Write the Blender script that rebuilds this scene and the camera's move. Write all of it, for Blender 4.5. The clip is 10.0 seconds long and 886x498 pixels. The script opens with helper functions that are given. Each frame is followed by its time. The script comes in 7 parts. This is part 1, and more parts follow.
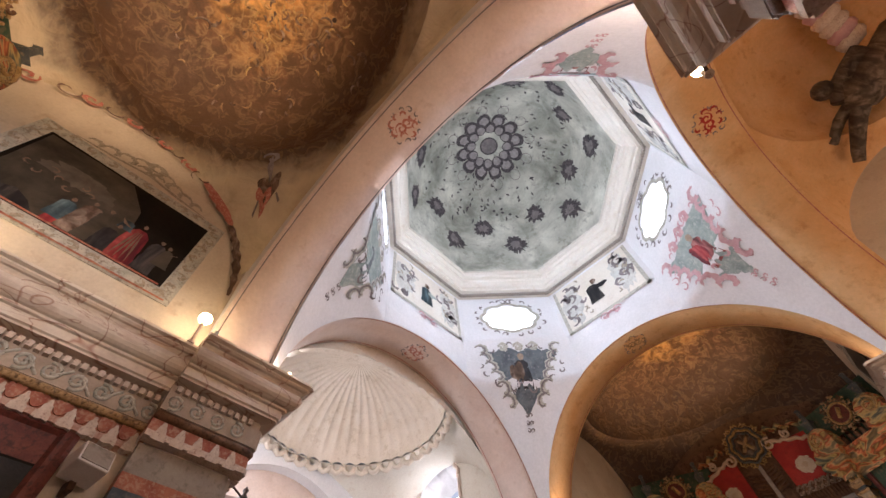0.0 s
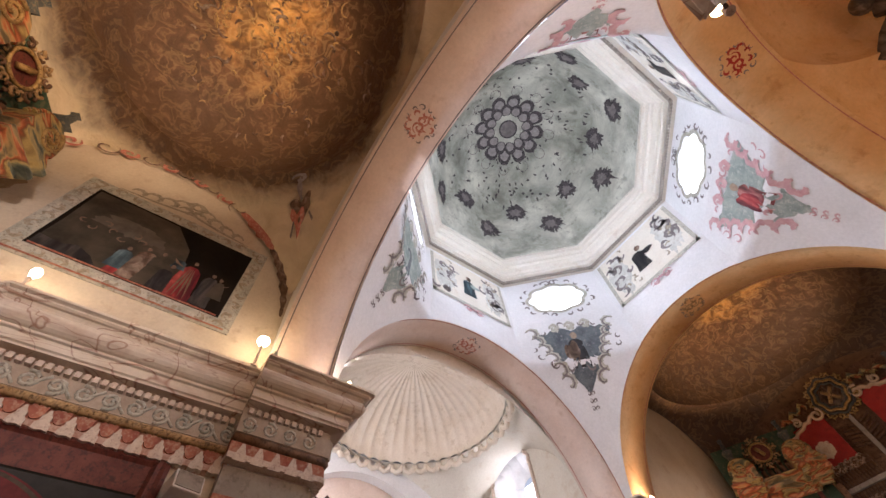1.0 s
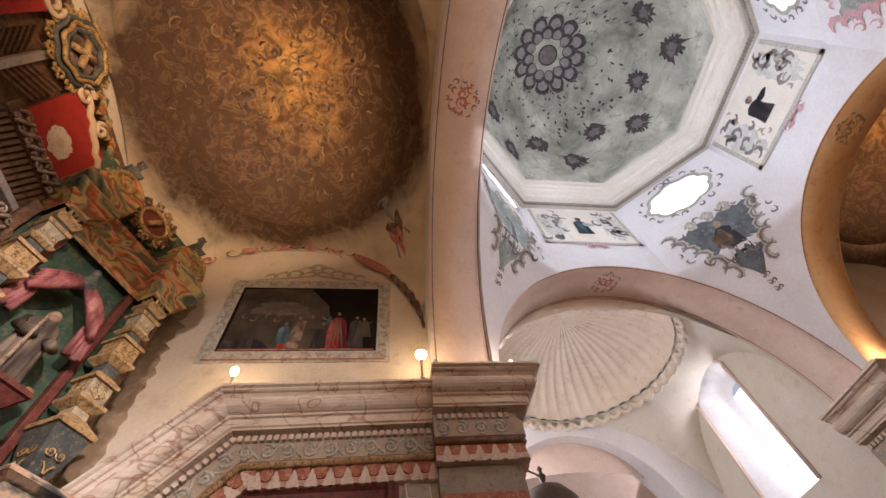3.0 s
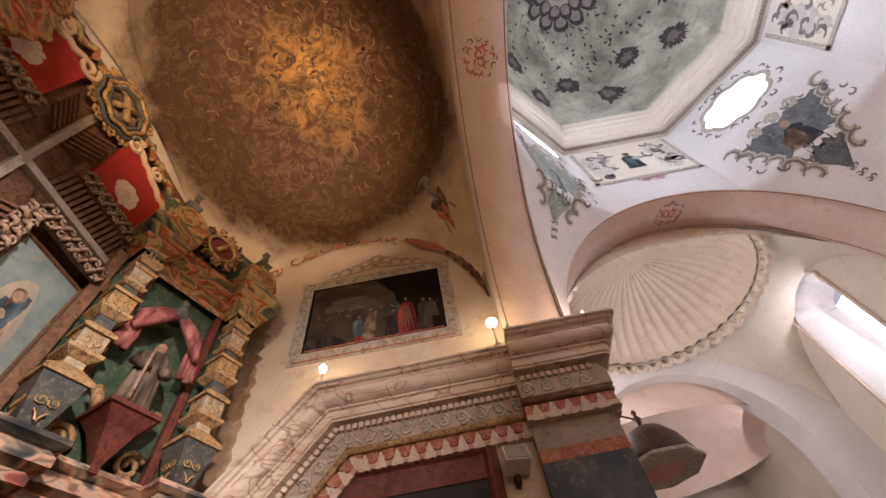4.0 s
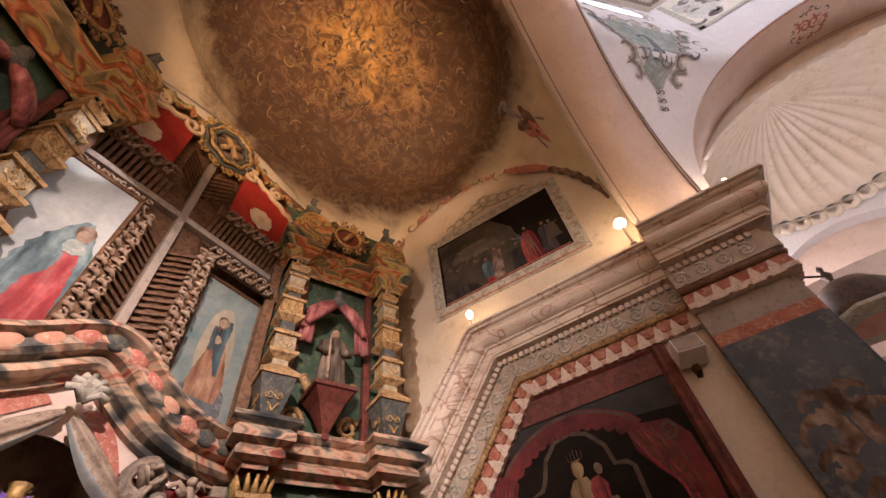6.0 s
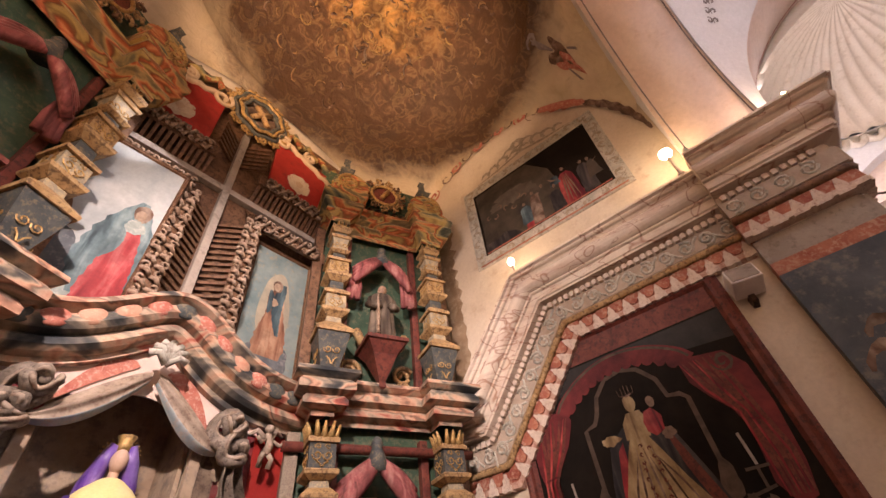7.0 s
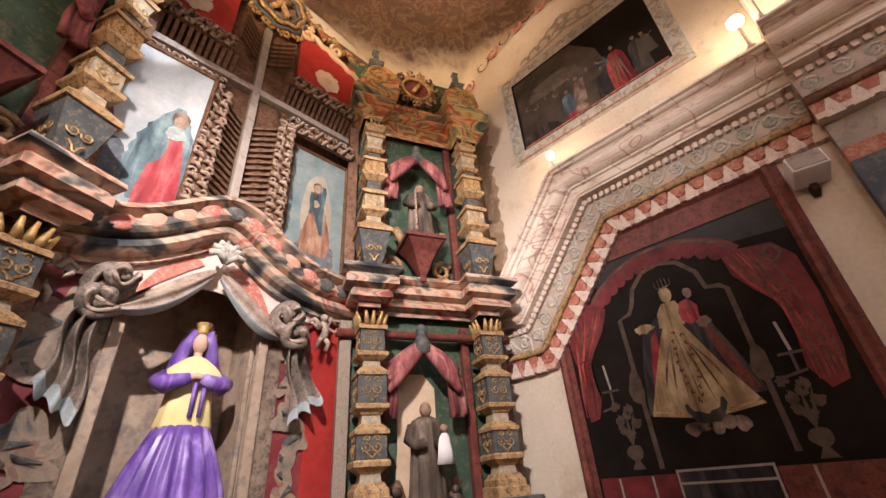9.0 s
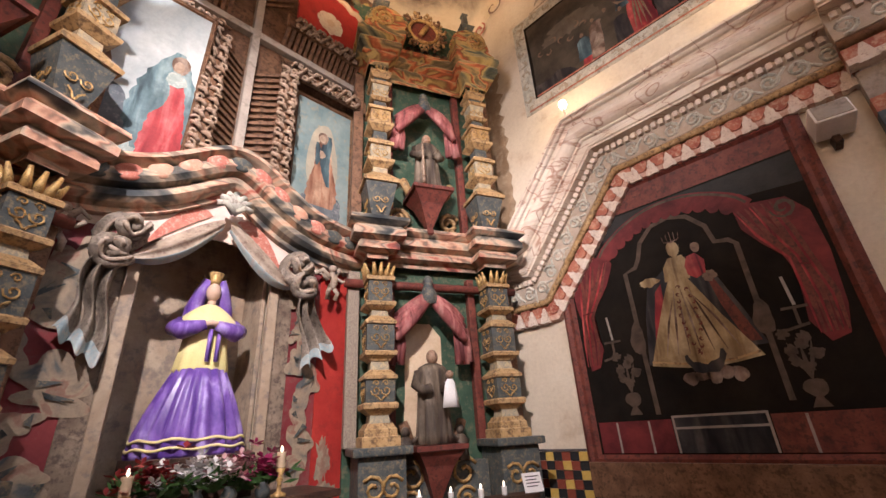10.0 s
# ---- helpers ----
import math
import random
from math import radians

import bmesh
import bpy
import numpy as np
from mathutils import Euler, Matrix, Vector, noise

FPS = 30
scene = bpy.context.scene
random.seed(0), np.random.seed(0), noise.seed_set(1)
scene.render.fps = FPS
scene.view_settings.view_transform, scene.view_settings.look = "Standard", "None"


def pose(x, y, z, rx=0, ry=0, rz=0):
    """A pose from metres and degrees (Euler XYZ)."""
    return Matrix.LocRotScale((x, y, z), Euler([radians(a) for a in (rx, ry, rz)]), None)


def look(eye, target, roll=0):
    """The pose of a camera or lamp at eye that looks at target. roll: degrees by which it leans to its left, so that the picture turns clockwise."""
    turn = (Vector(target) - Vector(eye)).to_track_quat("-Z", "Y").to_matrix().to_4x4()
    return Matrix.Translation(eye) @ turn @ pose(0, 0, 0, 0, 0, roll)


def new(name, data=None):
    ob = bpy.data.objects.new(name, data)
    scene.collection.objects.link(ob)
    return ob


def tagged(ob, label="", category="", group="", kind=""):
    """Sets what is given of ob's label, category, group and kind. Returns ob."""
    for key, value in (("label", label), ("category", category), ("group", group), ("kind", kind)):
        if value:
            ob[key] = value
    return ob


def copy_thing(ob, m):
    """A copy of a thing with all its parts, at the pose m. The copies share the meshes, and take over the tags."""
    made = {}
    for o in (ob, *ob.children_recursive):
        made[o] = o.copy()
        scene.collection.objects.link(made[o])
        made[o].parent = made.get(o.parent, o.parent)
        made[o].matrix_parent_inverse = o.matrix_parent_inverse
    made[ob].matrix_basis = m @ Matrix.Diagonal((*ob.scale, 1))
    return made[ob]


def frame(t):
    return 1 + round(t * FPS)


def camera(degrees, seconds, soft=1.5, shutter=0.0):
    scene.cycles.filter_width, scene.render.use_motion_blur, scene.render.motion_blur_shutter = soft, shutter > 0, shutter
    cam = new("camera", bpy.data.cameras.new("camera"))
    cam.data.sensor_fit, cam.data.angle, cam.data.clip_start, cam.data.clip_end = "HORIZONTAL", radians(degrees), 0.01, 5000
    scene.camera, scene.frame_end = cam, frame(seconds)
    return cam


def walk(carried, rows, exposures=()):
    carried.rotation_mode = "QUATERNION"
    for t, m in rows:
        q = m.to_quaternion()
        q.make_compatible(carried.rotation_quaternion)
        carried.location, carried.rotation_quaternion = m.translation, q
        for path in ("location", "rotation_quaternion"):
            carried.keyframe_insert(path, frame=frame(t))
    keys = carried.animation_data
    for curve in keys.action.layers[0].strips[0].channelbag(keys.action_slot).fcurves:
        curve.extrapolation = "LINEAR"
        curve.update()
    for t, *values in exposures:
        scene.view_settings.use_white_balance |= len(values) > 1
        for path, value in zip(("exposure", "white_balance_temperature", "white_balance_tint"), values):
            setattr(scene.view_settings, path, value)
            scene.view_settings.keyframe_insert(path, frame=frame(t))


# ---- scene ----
cam = camera(93.22, 10.0)
PATH = [
    (0.0, -1.573, 5.035, 1.500, 148.354, 3.252, -135.070),
    (0.5, -1.573, 5.035, 1.500, 148.178, 3.433, -130.467),
    (1.0, -1.573, 5.035, 1.500, 148.105, 3.847, -124.817),
    (1.5, -1.573, 5.035, 1.500, 148.150, 4.611, -118.486),
    (2.0, -1.573, 5.035, 1.500, 148.287, 5.400, -111.293),
    (2.5, -1.573, 5.035, 1.500, 148.078, 5.510, -103.274),
    (4.0, -1.573, 5.035, 1.500, 144.906, 6.563, -81.630),
    (4.5, -1.573, 5.035, 1.500, 143.711, 6.546, -75.130),
    (5.0, -1.573, 5.035, 1.500, 142.551, 6.244, -68.475),
    (5.5, -1.573, 5.035, 1.500, 141.209, 6.260, -62.321),
    (7.0, -1.573, 5.035, 1.500, 133.066, 5.860, -50.095),
    (7.5, -1.573, 5.035, 1.500, 129.740, 5.508, -48.098),
    (8.0, -1.573, 5.035, 1.500, 126.253, 4.869, -46.803),
    (8.5, -1.573, 5.035, 1.500, 122.892, 4.412, -45.816),
    (9.0, -1.573, 5.035, 1.500, 119.584, 4.046, -45.220),
    (9.5, -1.573, 5.035, 1.500, 116.248, 3.580, -44.965),
    (10.0, -1.573, 5.035, 1.500, 113.124, 3.237, -44.559),
]
walk(cam, [(t, pose(x, y, z, rx, ry, rz)) for t, x, y, z, rx, ry, rz in PATH],
     [(0.0, -0.3, 6000, 18), (2.5, -0.48, 6150, 19), (4.5, -0.65, 6550, 25), (5.5, -0.62, 6700, 28), (7.0, -0.2, 6700, 29), (8.0, 0.02, 6300, 24), (10.0, 0.1, 5800, 18)])

# ---- world and light ----
world = bpy.data.worlds.new("World")
scene.world = world
world.use_nodes = True
wn = world.node_tree
sky = wn.nodes.new("ShaderNodeTexSky")
sky.sky_type = "NISHITA"
sky.sun_disc = False
sky.sun_elevation, sky.sun_rotation = radians(21.4), radians(161.5)
wn.links.new(sky.outputs[0], wn.nodes["Background"].inputs[0])
wn.nodes["Background"].inputs[1].default_value = 0.12


def lamp(name, kind, at, power, color=(1, 1, 1), size=0.1, target=None, size_y=None, angle=None):
    data = bpy.data.lights.new(name, kind)
    data.energy, data.color = power, color
    if kind == "AREA":
        data.size = size
        if size_y:
            data.shape, data.size_y = "RECTANGLE", size_y
    elif kind == "SUN":
        data.angle = radians(angle)
    else:
        data.shadow_soft_size = size
        if kind == "SPOT":
            data.spot_size, data.spot_blend = radians(angle), 0.8
    ob = new(name, data)
    ob.matrix_world = look(at, target) if target else pose(*at)
    return ob


WARM = (1.0, 0.70, 0.48)
COOL = (0.80, 0.90, 1.0)
# low sun that shines in through one drum window on to the retablo
lamp("sun", "SUN", (6.3, -14.05, 15.12), 5.0, (1, 0.97, 0.93), angle=0.5, target=(-1.5, 9.25, 6.12))
scene.view_settings.exposure = 0.0
# daylight in the four drum windows; the nave lamps stand further down
for k in range(4):
    a = radians(45 + 90 * k)
    lamp("window_daylight", "AREA", (3.45 * math.cos(a), 3.45 * math.sin(a), 10.55), 122, COOL, 1.3, target=(0, 0, 9.6), size_y=0.8)


# unseen fill spots, added on the opposite cornices for retablo, wall and vaults
lamp("retablo_fill_spot", "SPOT", (-2.98, 4.78, 5.78), 2350, (1.0, 0.87, 0.76), 0.08, target=(1.0, 9.1, 3.5), angle=66)
lamp("wall_fill_spot", "SPOT", (-2.96, 6.6, 5.78), 760, (1.0, 0.86, 0.74), 0.08, target=(3.4, 7.1, 5.3), angle=50)
lamp("vault_fill_spot", "SPOT", (-3.0, 6.0, 5.86), 2000, (1.0, 0.68, 0.38), 0.1, target=(0.6, 7.9, 9.8), angle=68)
lamp("vault_fill_spot", "SPOT", (3.0, -6.0, 5.86), 1700, (1.0, 0.66, 0.36), 0.1, target=(0.6, -7.4, 10.6), angle=62)
# daylight in the built nave window; the next two are added fill without windows
lamp("window_daylight", "AREA", (6.6, -4.15, 6.8), 45, (1.0, 0.97, 0.95), 0.6, target=(6.6, 0, 6.4), size_y=2.6)
lamp("window_daylight", "AREA", (11.2, -3.4, 6.8), 150, (1.0, 0.97, 0.95), 1.2, target=(11.2, 0, 6.2), size_y=2.6)
lamp("window_daylight", "AREA", (6.6, 3.3, 6.6), 200, (1.0, 0.97, 0.95), 1.3, target=(6.4, -0.6, 7.4), size_y=2.6)


# ---- materials ----
def ramp(nt, fac, stops):
    r = nt.nodes.new("ShaderNodeValToRGB")
    while len(r.color_ramp.elements) < len(stops):
        r.color_ramp.elements.new(0.5)
    for e, (p, c) in zip(r.color_ramp.elements, stops):
        e.position, e.color = p, (*c, 1)
    nt.links.new(fac, r.inputs[0])
    return r.outputs[0]


def tex_noise(nt, vec, scale, detail=6, rough=0.6, dist=0.0):
    n = nt.nodes.new("ShaderNodeTexNoise")
    n.inputs["Scale"].default_value, n.inputs["Detail"].default_value = scale, detail
    n.inputs["Roughness"].default_value, n.inputs["Distortion"].default_value = rough, dist
    nt.links.new(vec, n.inputs["Vector"])
    return n.outputs["Fac"]


def mixc(nt, fac, a, b, mode="MIX"):
    m = nt.nodes.new("ShaderNodeMix")
    m.data_type, m.blend_type = "RGBA", mode
    for sock, v in ((m.inputs[0], fac), (m.inputs[6], a), (m.inputs[7], b)):
        if isinstance(v, (int, float)):
            sock.default_value = v
        elif isinstance(v, tuple):
            sock.default_value = (*v, 1)
        else:
            nt.links.new(v, sock)
    return m.outputs[2]


def math_node(nt, op, a, b=0.0):
    m = nt.nodes.new("ShaderNodeMath")
    m.operation = op
    for sock, v in ((m.inputs[0], a), (m.inputs[1], b)):
        if isinstance(v, (int, float)):
            sock.default_value = v
        else:
            nt.links.new(v, sock)
    return m.outputs[0]


def base_mat(name):
    m = bpy.data.materials.new(name)
    m.use_nodes = True
    nt = m.node_tree
    tc = nt.nodes.new("ShaderNodeTexCoord")
    return m, nt, nt.nodes["Principled BSDF"], tc.outputs["Object"]


def finish(nt, bsdf, color, rough, height=None, bump=0.2, dist=0.02, metal=0.0):
    nt.links.new(color, bsdf.inputs["Base Color"])
    if isinstance(rough, (int, float)):
        bsdf.inputs["Roughness"].default_value = rough
    else:
        nt.links.new(rough, bsdf.inputs["Roughness"])
    bsdf.inputs["Metallic"].default_value = metal
    bsdf.inputs["Specular IOR Level"].default_value = 0.25
    if height is not None:
        b = nt.nodes.new("ShaderNodeBump")
        b.inputs["Strength"].default_value, b.inputs["Distance"].default_value = bump, dist
        nt.links.new(height, b.inputs["Height"])
        nt.links.new(b.outputs[0], bsdf.inputs["Normal"])


def mottled(name, c1, c2, c3=None, scale=3.0, fine=40.0, rough=0.7, bump=0.25, dist=0.02, metal=0.0, worn=0.35):
    """Two-scale mottling: broad stains from c1 to c2, small worn flecks of c3."""
    m, nt, bsdf, vec = base_mat(name)
    big = tex_noise(nt, vec, scale, 5, 0.62, 0.4)
    small = tex_noise(nt, vec, fine, 4, 0.65)
    col = ramp(nt, big, [(0.3, c1), (0.7, c2)])
    if c3:
        p = 0.25 + (worn - 0.5) * 0.24
        mask = ramp(nt, math_node(nt, "MULTIPLY", tex_noise(nt, vec, scale * 7, 4, 0.65), tex_noise(nt, vec, scale * 2.7, 3)), [(p - 0.055, (0.25, 0.25, 0.25)), (p + 0.05, (1, 1, 1))])
        col = mixc(nt, mask, c3, col)
    shade = ramp(nt, small, [(0.25, (0.88, 0.88, 0.88)), (0.75, (1.06, 1.06, 1.06))])
    col = mixc(nt, 0.8, col, shade, "MULTIPLY")
    finish(nt, bsdf, col, rough, small, bump, dist, metal)
    return m


CREAM = mottled("cream_plaster", (0.60, 0.50, 0.37), (0.74, 0.66, 0.53), (0.52, 0.40, 0.28), 0.9, 22, 0.85, 0.25, 0.015, worn=0.10)
WHITE = mottled("white_limewash", (0.74, 0.73, 0.73), (0.84, 0.83, 0.84), None, 0.8, 18, 0.9, 0.2, 0.012)
PINKISH = mottled("pink_limewash", (0.70, 0.54, 0.45), (0.82, 0.69, 0.61), (0.62, 0.46, 0.36), 0.9, 18, 0.9, 0.2, 0.012, worn=0.06)
ORANGE = mottled("orange_plaster", (0.68, 0.38, 0.15), (0.80, 0.54, 0.28), (0.55, 0.28, 0.1), 1.0, 16, 0.85, 0.2, 0.012, worn=0.1)
IVORY = mottled("ivory_plaster", (0.72, 0.66, 0.56), (0.80, 0.76, 0.68), (0.66, 0.56, 0.45), 1.0, 20, 0.88, 0.2, 0.012, worn=0.06)
GREYDOME = mottled("grey_green_fresco", (0.22, 0.225, 0.18), (0.76, 0.75, 0.65), (0.2, 0.2, 0.16), 0.85, 14, 0.9, 0.2, 0.015, worn=0.12)


def vault_paint(name, rim_to=None):
    """Gilded ochre fresco, golden in the middle of the vault and darker brown round it."""
    m, nt, bsdf, vec = base_mat(name)
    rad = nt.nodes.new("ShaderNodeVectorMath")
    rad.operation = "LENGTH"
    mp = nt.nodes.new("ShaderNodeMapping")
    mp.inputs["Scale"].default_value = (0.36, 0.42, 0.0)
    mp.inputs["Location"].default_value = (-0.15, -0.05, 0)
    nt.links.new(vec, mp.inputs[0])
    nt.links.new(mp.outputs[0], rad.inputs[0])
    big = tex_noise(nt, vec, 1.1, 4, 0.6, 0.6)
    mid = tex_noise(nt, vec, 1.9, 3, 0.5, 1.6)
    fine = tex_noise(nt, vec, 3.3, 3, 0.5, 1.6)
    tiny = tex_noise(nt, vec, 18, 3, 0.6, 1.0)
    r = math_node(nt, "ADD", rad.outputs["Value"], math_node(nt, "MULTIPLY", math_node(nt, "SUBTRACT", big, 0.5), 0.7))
    # radial ramp: lamp's glow and dim rim mixed into the painted gold and brown
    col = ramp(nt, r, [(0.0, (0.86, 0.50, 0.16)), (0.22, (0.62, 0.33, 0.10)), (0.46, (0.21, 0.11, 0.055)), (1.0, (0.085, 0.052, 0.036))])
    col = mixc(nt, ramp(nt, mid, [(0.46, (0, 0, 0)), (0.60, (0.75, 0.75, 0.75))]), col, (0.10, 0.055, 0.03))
    # fine gold strokes as painted glints, weaker towards the rim
    glint = math_node(nt, "MULTIPLY", ramp(nt, fine, [(0.50, (0, 0, 0)), (0.57, (0.45, 0.45, 0.45)), (0.66, (0, 0, 0))]), ramp(nt, r, [(0.1, (1, 1, 1)), (0.75, (0.27, 0.27, 0.27))]))
    col = mixc(nt, glint, col, (0.72, 0.49, 0.22))
    col = mixc(nt, ramp(nt, fine, [(0.34, (0.6, 0.6, 0.6)), (0.47, (0, 0, 0))]), col, (0.10, 0.055, 0.028))
    col = mixc(nt, 0.6, col, ramp(nt, tiny, [(0.3, (0.72, 0.72, 0.72)), (0.7, (1.1, 1.1, 1.1))]), "MULTIPLY")
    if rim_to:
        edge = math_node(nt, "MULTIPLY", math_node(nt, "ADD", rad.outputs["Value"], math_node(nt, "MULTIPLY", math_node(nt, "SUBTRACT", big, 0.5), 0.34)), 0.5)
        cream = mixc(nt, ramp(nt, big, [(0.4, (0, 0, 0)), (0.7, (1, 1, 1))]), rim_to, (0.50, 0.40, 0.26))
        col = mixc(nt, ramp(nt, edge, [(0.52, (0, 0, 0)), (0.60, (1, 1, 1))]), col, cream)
    h = math_node(nt, "ADD", math_node(nt, "MULTIPLY", mid, 1.2), math_node(nt, "ADD", math_node(nt, "MULTIPLY", fine, 1.2), math_node(nt, "MULTIPLY", tiny, 0.2)))
    finish(nt, bsdf, col, 0.55, h, 0.7, 0.04)
    return m


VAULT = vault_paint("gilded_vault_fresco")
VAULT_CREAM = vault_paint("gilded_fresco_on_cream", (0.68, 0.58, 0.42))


def marbled(name, ground, ground2, vein, rough=0.55):
    """Painted marbling: pale ground with soft slanting streaks and a few finer veins."""
    m, nt, bsdf, vec = base_mat(name)
    mp = nt.nodes.new("ShaderNodeMapping")
    mp.inputs["Rotation"].default_value = (radians(32), radians(8), radians(14))
    mp.inputs["Scale"].default_value = (0.6, 0.55, 2.6)
    nt.links.new(vec, mp.inputs[0])
    big = tex_noise(nt, vec, 1.7, 4, 0.55, 0.5)
    col = ramp(nt, big, [(0.3, ground), (0.7, ground2)])
    soft = tex_noise(nt, mp.outputs[0], 1.3, 4, 0.55, 0.7)
    col = mixc(nt, ramp(nt, soft, [(0.50, (0, 0, 0)), (0.60, (0.30, 0.30, 0.30)), (0.70, (0, 0, 0))]), col, vein)
    w = math_node(nt, "ABSOLUTE", math_node(nt, "SUBTRACT", tex_noise(nt, mp.outputs[0], 1.25, 3, 0.5, 1.3), 0.5))
    col = mixc(nt, ramp(nt, w, [(0.0, (0.7, 0.7, 0.7)), (0.014, (0, 0, 0))]), col, vein)
    w2 = math_node(nt, "ABSOLUTE", math_node(nt, "SUBTRACT", tex_noise(nt, vec, 1.5, 2, 0.45, 1.0), 0.5))
    col = mixc(nt, ramp(nt, w2, [(0.0, (0.8, 0.8, 0.8)), (0.012, (0, 0, 0))]), col, vein)
    small = tex_noise(nt, vec, 24, 4)
    col = mixc(nt, 0.6, col, ramp(nt, small, [(0.25, (0.84, 0.83, 0.82)), (0.75, (1.05, 1.05, 1.05))]), "MULTIPLY")
    finish(nt, bsdf, col, rough, small, 0.15, 0.008)
    return m


MARBLE = marbled("painted_veined_cornice", (0.66, 0.56, 0.44), (0.82, 0.74, 0.63), (0.33, 0.155, 0.095))
# brown mottling with darker flecks for the far end wall
BROWNFRESCO = mottled("mottled_brown_fresco", (0.10, 0.06, 0.035), (0.30, 0.17, 0.08), (0.05, 0.03, 0.02), 1.1, 20, 0.7, 0.25, 0.02, worn=0.2)


# ---- mesh helpers ----
def part(name, bm, material, parent=None, label="", smooth=False):
    me = bpy.data.meshes.new(name)
    bmesh.ops.recalc_face_normals(bm, faces=bm.faces)
    bm.to_mesh(me)
    bm.free()
    for mm in (material if isinstance(material, (list, tuple)) else [material]):
        me.materials.append(mm)
    if smooth:
        for p in me.polygons:
            p.use_smooth = True
    ob = new(name, me)
    if parent:
        ob.parent = parent
    if label:
        ob["label"] = label
    return ob


def thing(name, label, category, group="", at=None, kind=""):
    ob = new(name)
    if at is not None:
        ob.matrix_world = at
    return tagged(ob, label, category, group, kind)


def add_box(bm, lo, hi, bevel=0.0, m=None):
    c = [(a + b) / 2 for a, b in zip(lo, hi)]
    s = [abs(b - a) for a, b in zip(lo, hi)]
    r = bmesh.ops.create_cube(bm, size=1, matrix=(m or Matrix()) @ Matrix.Translation(c) @ Matrix.Diagonal((*s, 1)))
    if bevel:
        es = list({e for v in r["verts"] for e in v.link_edges})
        bmesh.ops.bevel(bm, geom=es, offset=bevel, segments=2, profile=0.6, affect="EDGES")
    return r["verts"]


def box(lo, hi, bevel=0.0, m=None):
    bm = bmesh.new()
    add_box(bm, lo, hi, bevel, m)
    return bm


def add_grid(bm, fn, nu, nv, closed_u=False):
    """A sheet of quads through fn(u, v), u and v from 0 to 1."""
    vs = [[bm.verts.new(fn(i / nu, j / nv)) for j in range(nv + 1)] for i in range(nu if closed_u else nu + 1)]
    for i in range(nu):
        for j in range(nv):
            a, b = vs[i], vs[(i + 1) % len(vs)]
            bm.faces.new((a[j], b[j], b[j + 1], a[j + 1]))
    return vs


def add_lathe(bm, profile, n=16, m=None, square=False):
    """profile: (radius, z) pairs turned round z; square: four-sided with mitred corners."""
    m = m or Matrix()
    k = 4 if square else n
    rings = []
    for r, z in profile:
        ring = []
        for i in range(k):
            a = 2 * math.pi * (i + 0.5) / k
            q = r * (math.sqrt(2) if square else 1)
            ring.append(bm.verts.new(m @ Vector((q * math.cos(a), q * math.sin(a), z))))
        rings.append(ring)
    for a, b in zip(rings, rings[1:]):
        for i in range(k):
            bm.faces.new((a[i], a[(i + 1) % k], b[(i + 1) % k], b[i]))
    bm.faces.new(rings[0])
    bm.faces.new(rings[-1])


def add_tube(bm, pts, rad, n=8, taper=None):
    pts = [Vector(p) for p in pts]
    rings = []
    up = Vector((0.13, 0.21, 0.97))
    for i, p in enumerate(pts):
        d = (pts[min(i + 1, len(pts) - 1)] - pts[max(i - 1, 0)]).normalized()
        a = d.cross(up).normalized()
        b = d.cross(a)
        r = rad * (taper(i / (len(pts) - 1)) if taper else 1)
        rings.append([bm.verts.new(p + r * (math.cos(2 * math.pi * k / n) * a + math.sin(2 * math.pi * k / n) * b)) for k in range(n)])
    for a, b in zip(rings, rings[1:]):
        for k in range(n):
            bm.faces.new((a[k], a[(k + 1) % n], b[(k + 1) % n], b[k]))
    bm.faces.new(rings[0])
    bm.faces.new(rings[-1])


def offset_path(path, d):
    """A 2D polyline moved d to its right, corners mitred."""
    out = []
    for i, p in enumerate(path):
        p = Vector(p)
        ns = []
        for a, b in ((i - 1, i), (i, i + 1)):
            if 0 <= a and b < len(path):
                t = (Vector(path[b]) - Vector(path[a])).normalized()
                ns.append(Vector((t.y, -t.x)))
        n = ns[0] if len(ns) == 1 else (ns[0] + ns[1]) / (1 + ns[0].dot(ns[1]))
        out.append(p + n * d)
    return out


def add_run(bm, path, profile, to_world):
    """A moulding: profile of (out, d) run along a 2D path; to_world(a, b, out) gives the point."""
    lines = [[bm.verts.new(to_world(*q, out)) for q in offset_path(path, d)] for out, d in profile]
    for a, b in zip(lines, lines[1:]):
        for i in range(len(path) - 1):
            bm.faces.new((a[i], a[i + 1], b[i + 1], b[i]))


def add_prism(bm, outline, depth, to_world):
    """A plate with a 2D outline; front at out=depth, back at out=0."""
    f = [bm.verts.new(to_world(a, b, depth)) for a, b in outline]
    k = [bm.verts.new(to_world(a, b, 0)) for a, b in outline]
    n = len(f)
    bm.faces.new(f)
    for i in range(n):
        bm.faces.new((f[i], f[(i + 1) % n], k[(i + 1) % n], k[i]))


# ---- the building ----
C1, C2, R_ARCH, Z_ARCH = 3.35, 4.28, 3.3, 5.47
EYE_Z = 1.5
setting = lambda ob, label, cat: tagged(ob, label, cat, kind="structure")

setting(part("floor", box((-11, -11, -0.3), (13, 11, 0)), mottled("worn_floor_tile", (0.22, 0.13, 0.09), (0.32, 0.2, 0.14), (0.15, 0.1, 0.08), 1.5, 20, 0.5)), "worn reddish tile church floor", "floor")


